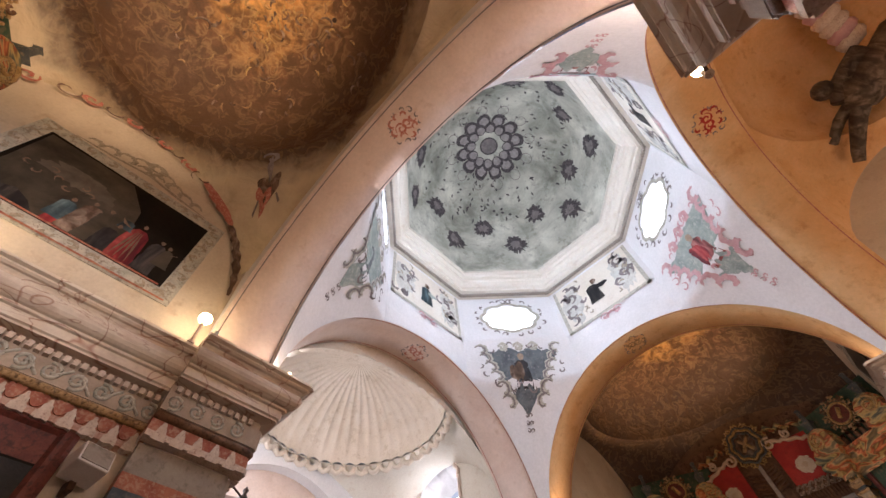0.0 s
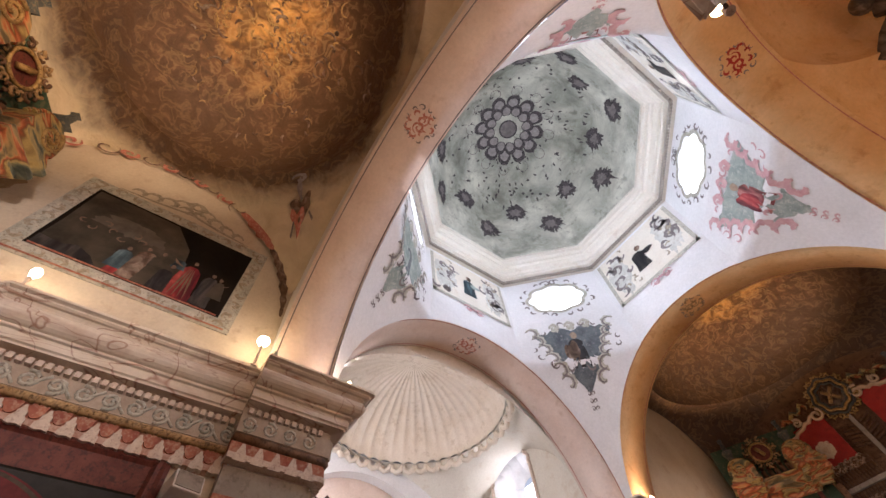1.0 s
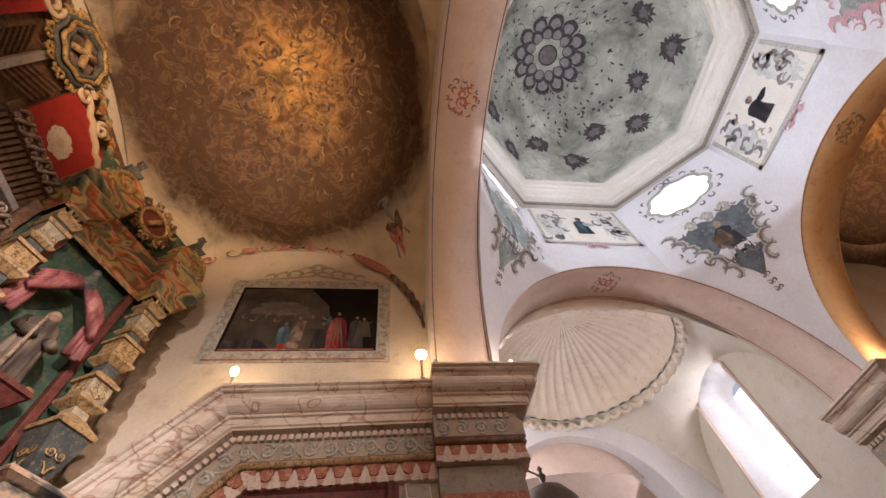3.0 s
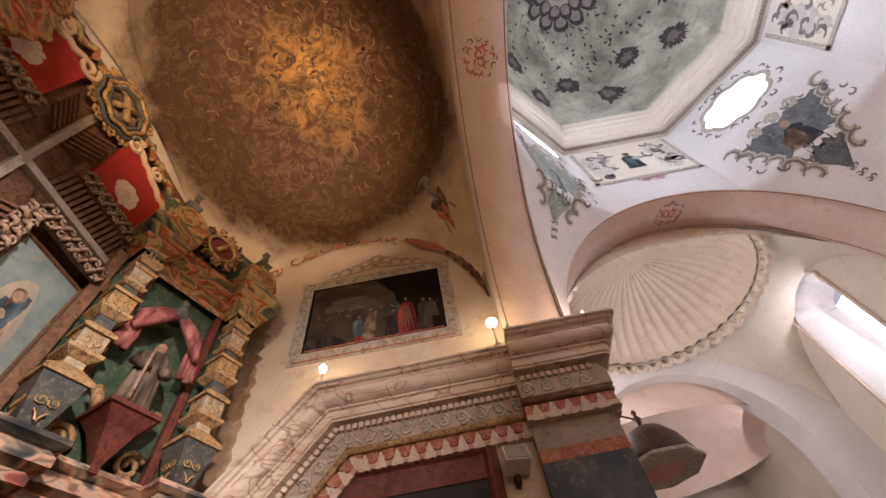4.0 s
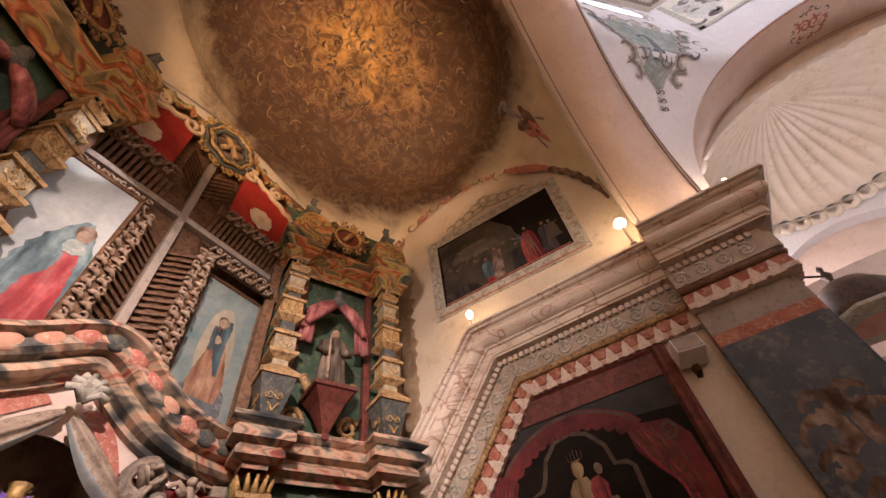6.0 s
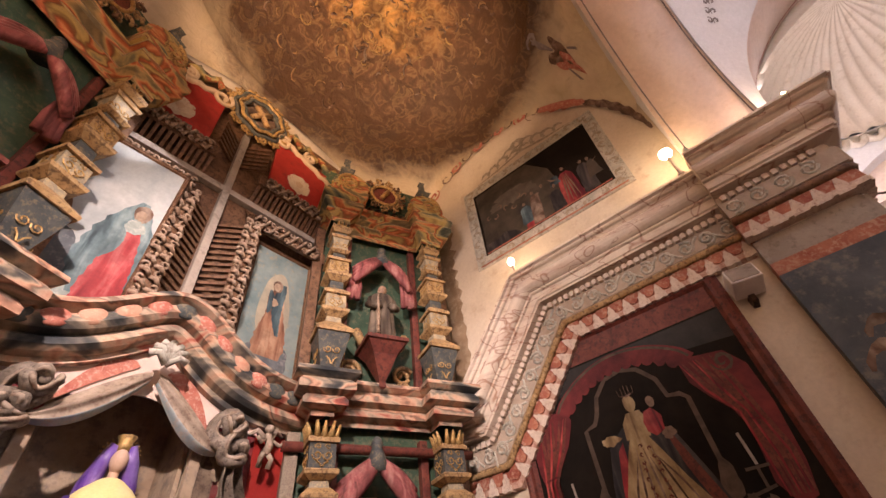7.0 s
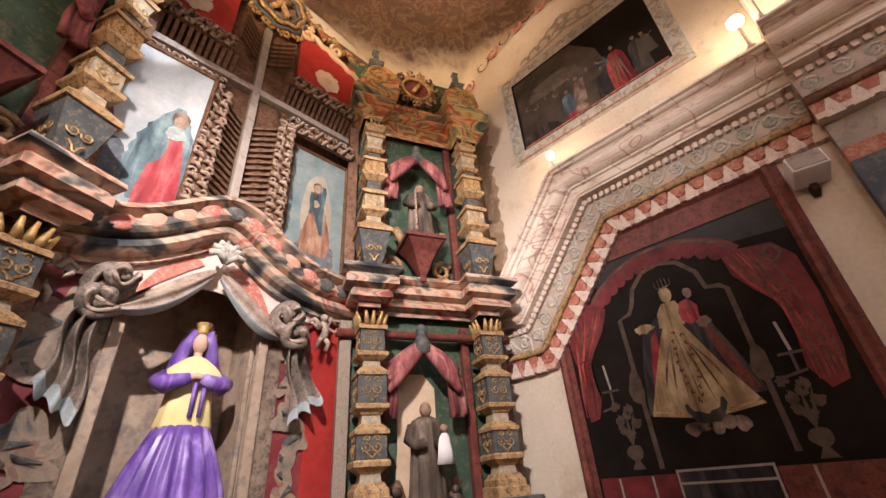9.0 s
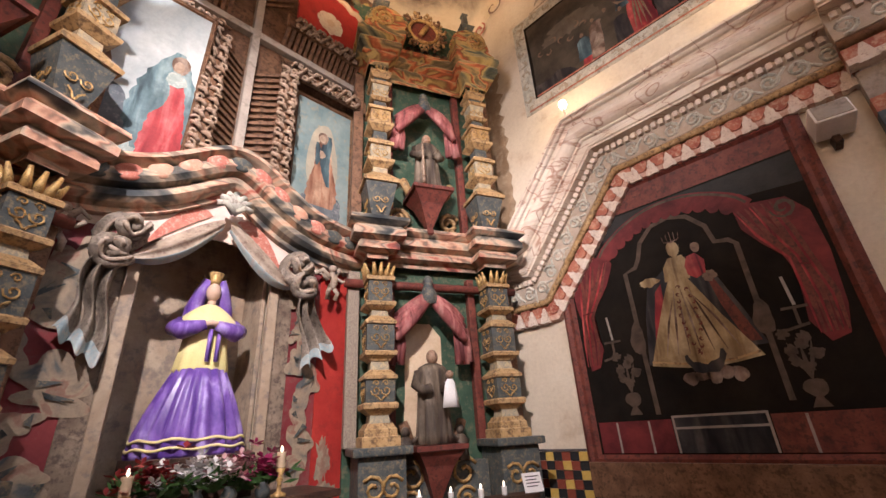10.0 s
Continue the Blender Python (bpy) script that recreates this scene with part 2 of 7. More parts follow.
def arch_wall(name, turn, face_mat, soffit_mat, label):
    """One side of the crossing: a thick wall with a round arch down to the floor."""
    bm = bmesh.new()
    n = 48
    m = Matrix.Rotation(turn, 4, "Z")
    inner = [(R_ARCH, 0.0)] + [(R_ARCH * math.cos(math.pi * i / n), Z_ARCH + R_ARCH * math.sin(math.pi * i / n)) for i in range(n + 1)] + [(-R_ARCH, 0.0)]
    outer = []
    for x, z in inner:
        if z <= Z_ARCH:
            outer.append((3.62 * (1 if x > 0 else -1), z))
        else:
            s = min(3.62 / max(abs(x), 1e-6), (9.75 - Z_ARCH) / (z - Z_ARCH))
            outer.append((x * s, Z_ARCH + (z - Z_ARCH) * s))
    for y, flip in ((C1, 0), (C2, 1)):
        vi = [bm.verts.new(m @ Vector((x, y, z))) for x, z in inner]
        vo = [bm.verts.new(m @ Vector((x, y, z))) for x, z in outer]
        for i in range(len(vi) - 1):
            bm.faces.new((vi[i], vi[i + 1], vo[i + 1], vo[i]))
        if flip:
            for i in range(len(vi) - 1):
                f = bm.faces.new((keep[i], keep[i + 1], vi[i + 1], vi[i]))
                f.material_index, f.smooth = 1, True
        keep = vi
    return setting(part(name, bm, [face_mat, soffit_mat]), label, "arch")


arch_wall("arch_transept", 0.0, WHITE, PINKISH, "plastered round arch between transept and crossing")
arch_wall("arch_nave", -math.pi / 2, WHITE, PINKISH, "pale plastered round arch to the nave")
arch_wall("arch_far_transept", math.pi, WHITE, ORANGE, "warm plastered round arch to the opposite transept")
arch_wall("arch_sanctuary", math.pi / 2, WHITE, ORANGE, "orange plastered round arch to the sanctuary")


def pend_point(turn, u, v, lift=0.0):
    z = Z_ARCH + (9.75 - Z_ARCH) * v
    dz = min(z - Z_ARCH, R_ARCH)
    w = C1 - 0.985 * math.sqrt(max(R_ARCH ** 2 - dz * dz, 0))
    w = min(w, C1 - 1.34) + 0.003
    a, b = Vector((C1, C1 - w, z)), Vector((C1 - w, C1, z))
    rho = math.hypot(C1, C1 - w)
    ang = math.atan2(C1 - w, C1) * (1 - u) + math.atan2(C1, C1 - w) * u
    arc = Vector((rho * math.cos(ang), rho * math.sin(ang), z))
    p = arc.lerp(a.lerp(b, u), max(0, (v - 0.55) / 0.45) ** 2)
    p -= Vector((p.x, p.y, 0)).normalized() * lift
    return Matrix.Rotation(turn, 4, "Z") @ p


def pendentive(turn):
    bm = bmesh.new()
    add_grid(bm, lambda u, v: pend_point(turn, u, v), 24, 40)
    return setting(part("pendentive", bm, WHITE, smooth=True), "white limewashed pendentive below the octagonal drum", "pendentive")


for k in range(4):
    pendentive(k * math.pi / 2)

# octagonal drum: four plain sides over the arches, four with a quatrefoil-shaped window
APO, DRUM0, DRUM1 = 3.34, 9.70, 11.75
side = 2 * APO * math.tan(math.pi / 8)


def lobed(w, h, n=64):
    """Outline of a lobed baroque window, w by h."""
    out = []
    for i in range(n):
        a = 2 * math.pi * i / n
        k = 0.93 + 0.12 * abs(math.cos(4 * a))
        out.append((0.5 * w * k * math.cos(a) * 0.9, 0.5 * h * k * math.sin(a) * 0.9))
    return out


WIN_Z, WIN_W, WIN_H = 10.62, 1.6, 1.12


def drum_side(k):
    a = k * math.pi / 4
    m = Matrix.Rotation(a, 4, "Z")
    to_w = lambda u, z, out: m @ Vector((APO - out, u, z))
    bm = bmesh.new()
    hw = side / 2 + 0.004
    if k % 2 == 0:
        add_prism(bm, [(-hw, DRUM0), (hw, DRUM0), (hw, DRUM1), (-hw, DRUM1)], 0.0, to_w)
        bmesh.ops.delete(bm, geom=[f for f in bm.faces if f.calc_area() < 0.01], context="FACES")
    else:
        hole = [(x, z + WIN_Z) for x, z in lobed(WIN_W, WIN_H)]
        rim = []
        for x, z in hole:
            dx, dz = x, z - WIN_Z
            s = min(hw / max(abs(dx), 1e-6), ((DRUM1 - WIN_Z) if dz > 0 else (WIN_Z - DRUM0)) / max(abs(dz), 1e-6))
            rim.append((dx * s, WIN_Z + dz * s))
        n = len(hole)
        vi = [bm.verts.new(to_w(*p, 0)) for p in hole]
        vo = [bm.verts.new(to_w(*p, 0)) for p in rim]
        vb = [bm.verts.new(to_w(p[0] * 0.9, WIN_Z + (p[1] - WIN_Z) * 0.9, -0.35)) for p in hole]
        for i in range(n):
            j = (i + 1) % n
            bm.faces.new((vi[i], vi[j], vo[j], vo[i]))
            bm.faces.new((vi[i], vi[j], vb[j], vb[i]))
        for cx in (-hw, hw):
            for cz in (DRUM0, DRUM1):
                near = sorted(vo, key=lambda v: (v.co - to_w(cx, cz, 0)).length)[:2]
                try:
                    bm.faces.new((near[0], near[1], bm.verts.new(to_w(cx, cz, 0))))
                except ValueError:
                    pass
    setting(part("drum_wall", bm, WHITE), "white limewashed side of the octagonal drum", "wall")


for k in range(8):
    drum_side(k)


def oct_ring(profile, mat, name, label, cat):
    bm = bmesh.new()
    rings = [[bm.verts.new((r / math.cos(math.pi / 8) * math.cos(radians(22.5 + 45 * i)), r / math.cos(math.pi / 8) * math.sin(radians(22.5 + 45 * i)), z)) for i in range(8)] for r, z in profile]
    for a, b in zip(rings, rings[1:]):
        for i in range(8):
            bm.faces.new((a[i], a[(i + 1) % 8], b[(i + 1) % 8], b[i]))
    return setting(part(name, bm, mat), label, cat)


drum_cornice = oct_ring([(3.34, 11.50), (3.22, 11.50), (3.22, 11.58), (3.10, 11.62), (3.10, 11.72), (3.04, 11.74), (2.99, 11.9), (2.93, 11.92), (2.93, 12.02), (2.86, 12.05), (2.86, 12.2), (2.80, 12.22)], IVORY, "drum_cornice", "stepped ivory plaster cornice round the drum", "cornice")


def dome_surface(ang, v, lift=0.0):
    """Octagonal at the foot, round at the top."""
    q = (ang + math.pi / 8) % (math.pi / 4) - math.pi / 8
    octo = 1 / math.cos(q)
    th = v * math.pi / 2
    r = 2.82 * math.cos(th) ** 0.9
    k = octo * (1 - v) ** 1.5 + (1 - (1 - v) ** 1.5) * 1.03
    return Vector(((r - lift) * k * math.cos(ang), (r - lift) * k * math.sin(ang), 12.2 + 3.75 * math.sin(th) - lift * v))


bm = bmesh.new()
add_grid(bm, lambda u, v: dome_surface(2 * math.pi * u, min(v, 0.999)), 96, 28, True)
setting(part("dome", bm, GREYDOME, smooth=True), "grey-green frescoed dome with painted flowers", "dome")


# ---- transept vault ----
VC, HX, HY = Vector((0.12, 6.86)), 3.46, 2.62
Z_RIM = 9.35


def vault_z_edge(x, y):
    if abs(abs(x) - HX) < abs(abs(y - VC.y) - HY):
        return 6.55 + 2.75 * math.sqrt(max(0, 1 - ((y - VC.y) / (HY + 0.02)) ** 2))
    return 6.55 + 2.62 * math.sqrt(max(0, 1 - (x / (HX + 0.02)) ** 2))


def vault_point(u, v):
    """v: 0 at the walls, 0.4 at the painted rim, 1 at the crown."""
    a = 2 * math.pi * u
    ca, sa = math.cos(a), math.sin(a)
    bx = min(HX / max(abs(ca), 1e-9), HY / max(abs(sa), 1e-9))
    ex, ey = 2.93, 2.52
    rim = 1 / math.hypot(ca / ex, sa / ey)
    if v < 0.4:
        k = v / 0.4
        r = bx * (1 - k) + min(rim, bx) * k
        ze = vault_z_edge(bx * ca, VC.y + bx * sa)
        z = ze + (Z_RIM - ze) * math.sin(k * math.pi / 2)
    else:
        k = (v - 0.4) / 0.6
        r = min(rim, bx) * math.cos(k * math.pi / 2)
        z = Z_RIM + 1.75 * math.sin(k * math.pi / 2)
    return Vector((r * ca, VC.y + r * sa, z))


def vault(turn, lower_mat, upper_mat, name, label):
    m = Matrix.Rotation(turn, 4, "Z")
    org = m @ Vector((0, VC.y, 0))
    bm = bmesh.new()
    add_grid(bm, lambda u, v: vault_point(u, v * 0.4) - Vector((0, VC.y, 0)), 120, 10, True)
    for f in bm.faces:
        f.material_index = 0
    k = len(bm.faces)
    add_grid(bm, lambda u, v: vault_point(u, 0.4 + min(v, 0.999) * 0.6) - Vector((0, VC.y, 0)), 120, 20, True)
    for i, f in enumerate(bm.faces):
        if i >= k:
            f.material_index = 1
    ob = part(name, bm, [lower_mat, upper_mat], smooth=True)
    ob.matrix_world = Matrix.Translation(org) @ m
    return setting(ob, label, "vault")


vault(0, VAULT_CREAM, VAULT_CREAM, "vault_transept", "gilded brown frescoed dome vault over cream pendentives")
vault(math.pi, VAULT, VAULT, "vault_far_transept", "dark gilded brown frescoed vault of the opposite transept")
vault(math.pi / 2, ORANGE, ORANGE, "vault_sanctuary", "orange frescoed vault of the sanctuary")

for turn, tag in ((0, "transept"), (math.pi, "far_transept"), (math.pi / 2, "sanctuary")):
    m = Matrix.Rotation(turn, 4, "Z")
    for sx in (1, -1):
        ob = part("wall_side_" + tag, box((sx * 3.45, C2, 0) if sx > 0 else (-3.95, C2, 0), (3.95, 9.9, 9.6) if sx > 0 else (-3.45, 9.9, 9.6), m=m), CREAM)
        setting(ob, "cream plastered side wall of the " + tag.replace("_", " "), "wall")
    bm = bmesh.new()
    for lo, hi in (((-3.95, 9.52, 0), (-1.0, 10.3, 9.8)), ((0.24, 9.52, 0), (3.95, 10.3, 9.8)), ((-1.0, 9.52, 3.7), (0.24, 10.3, 9.8)), ((-1.0, 9.52, 0), (0.24, 10.3, 1.0)), ((-1.0, 10.1, 1.0), (0.24, 10.3, 3.7))):
        add_box(bm, lo, hi, m=m)
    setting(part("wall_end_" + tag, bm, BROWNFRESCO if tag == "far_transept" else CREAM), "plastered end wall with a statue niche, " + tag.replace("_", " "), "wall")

# ---- nave bay with the scalloped ceiling ----
bm = bmesh.new()
NB0, NB1 = C2, 9.6
for lo, hi in (((C2, 3.5, 0), (14.6, 3.9, 11)), ((C2, -4.3, 0), (5.85, -3.5, 11)), ((7.35, -4.3, 0), (14.6, -3.5, 11)), ((5.85, -4.3, 0), (7.35, -3.5, 5.2)), ((5.85, -4.3, 8.75), (7.35, -3.5, 11)), ((14.2, -3.9, 0), (14.6, 3.9, 11))):
    add_box(bm, lo, hi)
setting(part("nave_wall", bm, IVORY), "pale ivory plastered nave walls", "wall")


SHELL_C, SHELL_R, SHELL_Z = Vector((6.0, 0.08)), 2.3, 8.32
bm = bmesh.new()


def nave_point(u, v):
    """From the bay's wall arches (v=0) in to the ring under the shell (v=1)."""
    a = 2 * math.pi * u
    ca_, sa_ = math.cos(a), math.sin(a)
    hx, hy, cx = 2.09, 3.52, 6.37
    b = min(hx / max(abs(ca_), 1e-9), hy / max(abs(sa_), 1e-9))
    x, y = b * ca_, b * sa_
    t = y / hy if abs(abs(x) - hx) < 1e-6 else x / hx
    ze = 5.6 + 2.8 * math.sqrt(max(0, 1 - t * t))
    inner = Vector((max(SHELL_C.x + 2.33 * ca_, C2 + 0.01), SHELL_C.y + 2.33 * sa_, SHELL_Z + 0.04))
    outer = Vector((cx + x, y, ze))
    p = outer.lerp(inner, v)
    p.z = ze + (inner.z - ze) * math.sin(v * math.pi / 2)
    return p


add_grid(bm, nave_point, 96, 10, True)
setting(part("nave_vault", bm, IVORY, smooth=True), "pale ivory nave pendentive vault", "vault")
SHELLMAT = mottled("shell_plaster", (0.74, 0.64, 0.52), (0.83, 0.75, 0.65), (0.6, 0.5, 0.38), 1.4, 24, 0.85, 0.2, 0.012, worn=0.15)
bm = bmesh.new()
RIBS = 44


def shell_point(u, v):
    a = 2 * math.pi * u
    flute = abs(math.sin(a * RIBS / 2))
    r = SHELL_R * math.sin(v * math.pi / 2) if v < 1 else SHELL_R
    z = SHELL_Z + 1.65 * math.cos(v * math.pi / 2) + 0.085 * flute * min(1, 1.25 * v) ** 0.9
    return Vector((max(SHELL_C.x + r * math.cos(a), C2 + 0.02), SHELL_C.y + r * math.sin(a), z))


add_grid(bm, lambda u, v: shell_point(u, max(v, 0.002)), RIBS * 8, 16, True)
shell = setting(part("shell_dome", bm, SHELLMAT, smooth=True), "ivory plaster ceiling dome modelled as a ribbed shell", "dome")
bm = bmesh.new()
for i in range(RIBS):
    a = 2 * math.pi * (i + 0.5) / RIBS
    if SHELL_C.x + SHELL_R * math.cos(a) < C2 + 0.1:
        continue
    add_tube(bm, [(SHELL_C.x + (SHELL_R + q) * math.cos(a + d), SHELL_C.y + (SHELL_R + q) * math.sin(a + d), SHELL_Z - h) for q, d, h in ((0.08, -0.07, 0.0), (0.12, -0.05, 0.1), (0.14, 0, 0.15), (0.12, 0.05, 0.1), (0.08, 0.07, 0.0))], 0.075, 6)
part("scalloped_edge", bm, SHELLMAT, shell, smooth=True)
# arch at the far side of the bay and the next bay beyond it
bm = bmesh.new()
n = 40
for x in (8.45, 9.2):
    pi = [Vector((x, 2.5 * math.cos(math.pi * i / n), 5.48 + 2.5 * math.sin(math.pi * i / n))) for i in range(n + 1)]
    vi = [bm.verts.new(p) for p in pi]
    vo = [bm.verts.new((x, 3.55 * math.cos(math.pi * i / n) * 1.0, 5.48 + 4.6 * math.sin(math.pi * i / n))) for i in range(n + 1)]
    for i in range(n):
        bm.faces.new((vi[i], vi[i + 1], vo[i + 1], vo[i]))
    if x > 9:
        for i in range(n):
            f = bm.faces.new((keep[i], keep[i + 1], vi[i + 1], vi[i]))
    keep = vi
for sy in (1, -1):
    add_box(bm, (8.45, sy * 2.5, 0), (9.2, sy * 3.55, 5.48))
setting(part("nave_arch", bm, WHITE), "white plastered arch between two nave bays", "arch")
bm = bmesh.new()
add_grid(bm, lambda u, v: Vector((11.2 + 2.7 * math.cos(2 * math.pi * u) * math.sin(v * 1.57 + 0.001), 3.6 * math.sin(2 * math.pi * u) * math.sin(v * 1.57 + 0.001), 7.0 + 2.2 * math.cos(v * 1.57))), 64, 12, True)
setting(part("second_vault", bm, PINKISH, smooth=True), "pink plastered vault of the next nave bay", "vault")
setting(part("nave_roof", box((C2, -3.9, 11), (14.6, 3.9, 11.3)), IVORY), "plain roof slab above the nave vaults", "ceiling")

# ---- more materials ----
def folded(name, dark, mid, light, scale=7.0, rough=0.45, stretch=(1.0, 1.0, 0.16)):
    """Drapery, painted or carved: light and shade of upright folds coloured over a mottled ground."""
    m, nt, bsdf, vec = base_mat(name)
    mp = nt.nodes.new("ShaderNodeMapping")
    mp.inputs["Scale"].default_value = stretch
    nt.links.new(vec, mp.inputs[0])
    f = tex_noise(nt, mp.outputs[0], scale, 3, 0.55, 0.6)
    col = ramp(nt, f, [(0.34, dark), (0.50, mid), (0.66, light)])
    big = tex_noise(nt, vec, 3.0, 5, 0.6)
    col = mixc(nt, ramp(nt, big, [(0.42, (0.55, 0.55, 0.55)), (0.58, (0, 0, 0))]), col, dark)
    small = tex_noise(nt, vec, 40, 4, 0.6)
    col = mixc(nt, 0.7, col, ramp(nt, small, [(0.25, (0.8, 0.8, 0.8)), (0.75, (1.1, 1.1, 1.1))]), "MULTIPLY")
    finish(nt, bsdf, col, rough, f, 0.25, 0.01)
    return m


GOLD = mottled("aged_gilding", (0.42, 0.25, 0.08), (0.60, 0.41, 0.17), (0.10, 0.05, 0.03), 7, 60, 0.42, 0.3, 0.01, 0.3, 0.33)
STONEGREY = mottled("grey_green_die", (0.20, 0.19, 0.15), (0.42, 0.36, 0.25), (0.58, 0.44, 0.24), 7, 50, 0.5, 0.3, 0.01, worn=0.36)
OCHRE = mottled("ochre_moulding", (0.34, 0.20, 0.08), (0.58, 0.40, 0.20), (0.08, 0.05, 0.035), 6, 50, 0.5, 0.3, 0.01, 0.1, 0.33)
SLATE = mottled("blue_grey_paint", (0.045, 0.055, 0.06), (0.11, 0.12, 0.11), (0.26, 0.20, 0.12), 6, 50, 0.5, 0.3, 0.01, worn=0.25)
REDWOOD = mottled("dark_red_wood", (0.11, 0.028, 0.022), (0.22, 0.065, 0.045), (0.05, 0.025, 0.02), 5, 45, 0.5, 0.3, 0.01, worn=0.3)
CRIMSON = folded("crimson_drapery", (0.12, 0.035, 0.035), (0.33, 0.10, 0.095), (0.50, 0.23, 0.20), 9, 0.6)
SCARLET = mottled("scarlet_panel", (0.33, 0.024, 0.02), (0.48, 0.05, 0.035), (0.26, 0.03, 0.025), 2, 30, 0.55, 0.2, 0.01, worn=0.2)
GREENP = mottled("green_panel", (0.03, 0.065, 0.042), (0.07, 0.12, 0.075), (0.17, 0.15, 0.09), 3, 35, 0.55, 0.3, 0.01, worn=0.25)
BROWNW = mottled("brown_carved_wood", (0.10, 0.05, 0.028), (0.26, 0.145, 0.08), (0.05, 0.025, 0.015), 5, 40, 0.5, 0.4, 0.015, worn=0.3)
DARKW = mottled("dark_wood", (0.045, 0.025, 0.018), (0.10, 0.055, 0.035), (0.02, 0.012, 0.01), 5, 40, 0.45, 0.3, 0.01, worn=0.3)
GREYBAND = mottled("grey_painted_stone", (0.30, 0.26, 0.22), (0.42, 0.37, 0.31), (0.2, 0.17, 0.14), 3, 30, 0.7, 0.3, 0.01, worn=0.2)
BLUESTONE = mottled("blue_black_pilaster", (0.055, 0.07, 0.085), (0.12, 0.14, 0.155), (0.22, 0.21, 0.19), 2.2, 26, 0.6, 0.3, 0.01, worn=0.22)
FADEDRED = mottled("faded_red_fringe", (0.27, 0.065, 0.045), (0.50, 0.20, 0.12), (0.56, 0.36, 0.25), 5, 40, 0.65, 0.3, 0.01, worn=0.3)
TASSEL = mottled("pale_tassel", (0.62, 0.50, 0.40), (0.76, 0.66, 0.56), (0.35, 0.2, 0.15), 9, 60, 0.7, 0.3, 0.008, worn=0.2)
HEMPINK = mottled("faded_pink_hem", (0.45, 0.24, 0.17), (0.66, 0.48, 0.38), (0.36, 0.15, 0.10), 8, 50, 0.7, 0.3, 0.008, worn=0.3)
RELIEF = mottled("grey_relief", (0.38, 0.39, 0.33), (0.64, 0.60, 0.51), (0.2, 0.15, 0.12), 6, 50, 0.65, 0.3, 0.01, worn=0.25)
DRAPE = mottled('grey_brown_carved_drape', (0.14, 0.115, 0.09), (0.36, 0.30, 0.24), (0.07, 0.05, 0.04), 7, 45, 0.55, 0.3, 0.01, worn=0.3)
RELIEFBG = mottled("relief_ground", (0.36, 0.29, 0.22), (0.52, 0.43, 0.34), None, 5, 45, 0.7, 0.3, 0.01)
PURPLE = folded("purple_satin", (0.10, 0.045, 0.26), (0.24, 0.13, 0.48), (0.45, 0.34, 0.70), 8, 0.3)
YELLOW = mottled("yellow_satin", (0.78, 0.66, 0.26), (0.86, 0.76, 0.40), None, 3, 60, 0.4, 0.1, 0.004)
SKIN = mottled("painted_face", (0.62, 0.42, 0.30), (0.70, 0.50, 0.38), None, 5, 50, 0.45, 0.1, 0.004)
SKINBROWN = mottled("brown_painted_face", (0.26, 0.155, 0.10), (0.38, 0.25, 0.17), (0.10, 0.06, 0.04), 9, 50, 0.5, 0.15, 0.004, worn=0.3)
HABIT = folded("brown_habit", (0.045, 0.032, 0.025), (0.13, 0.10, 0.07), (0.25, 0.20, 0.15), 9, 0.6)
CLOTHW = mottled("white_cloth", (0.75, 0.73, 0.70), (0.84, 0.82, 0.80), None, 6, 60, 0.7, 0.2, 0.006)
DARKPAINT = mottled("dark_oil_painting", (0.008, 0.007, 0.006), (0.022, 0.017, 0.013), None, 1.6, 24, 0.6, 0.15, 0.004)
for _n in DARKPAINT.node_tree.nodes:
    if _n.type == "BSDF_PRINCIPLED":
        _n.inputs["Specular IOR Level"].default_value = 0.07
STORMSKY = mottled("stormy_oil_sky", (0.02, 0.017, 0.014), (0.10, 0.083, 0.06), None, 2.0, 18, 0.4, 0.15, 0.004)
OILRED = folded("oil_red_robe", (0.10, 0.012, 0.02), (0.36, 0.035, 0.04), (0.58, 0.12, 0.10))
OILBLUE = folded("oil_teal_robe", (0.018, 0.03, 0.038), (0.07, 0.12, 0.14), (0.17, 0.25, 0.27))
OILFLESH = mottled("oil_flesh", (0.26, 0.18, 0.12), (0.46, 0.34, 0.25), None, 16, 40, 0.45, 0.15, 0.004)
DIMUMBER = mottled("dim_umber_paint", (0.05, 0.034, 0.024), (0.13, 0.092, 0.066), None, 7, 40, 0.6, 0.15, 0.004)
OILCRIM = mottled("oil_crimson_curtain", (0.075, 0.012, 0.015), (0.21, 0.034, 0.034), None, 4, 40, 0.6, 0.15, 0.004)
OILFLESHDIM = mottled("dim_oil_flesh", (0.14, 0.09, 0.06), (0.26, 0.18, 0.12), None, 16, 40, 0.45, 0.15, 0.004)
OILGOLD = folded("oil_gold_gown", (0.16, 0.10, 0.045), (0.42, 0.31, 0.155), (0.60, 0.48, 0.28))
OILDARK = folded("oil_dark_robe", (0.012, 0.012, 0.014), (0.04, 0.038, 0.04), (0.10, 0.085, 0.075))
PALEOIL = mottled("pale_oil_sky", (0.30, 0.35, 0.36), (0.56, 0.60, 0.58), None, 1.7, 24, 0.16, 0.1, 0.003)
TEALOIL = mottled("teal_oil_ground", (0.13, 0.20, 0.21), (0.27, 0.33, 0.31), (0.36, 0.30, 0.2), 2.4, 24, 0.4, 0.15, 0.004, worn=0.15)
AURA = mottled("pale_gold_aura", (0.60, 0.44, 0.28), (0.70, 0.55, 0.38), None, 6, 40, 0.5, 0.15, 0.004)
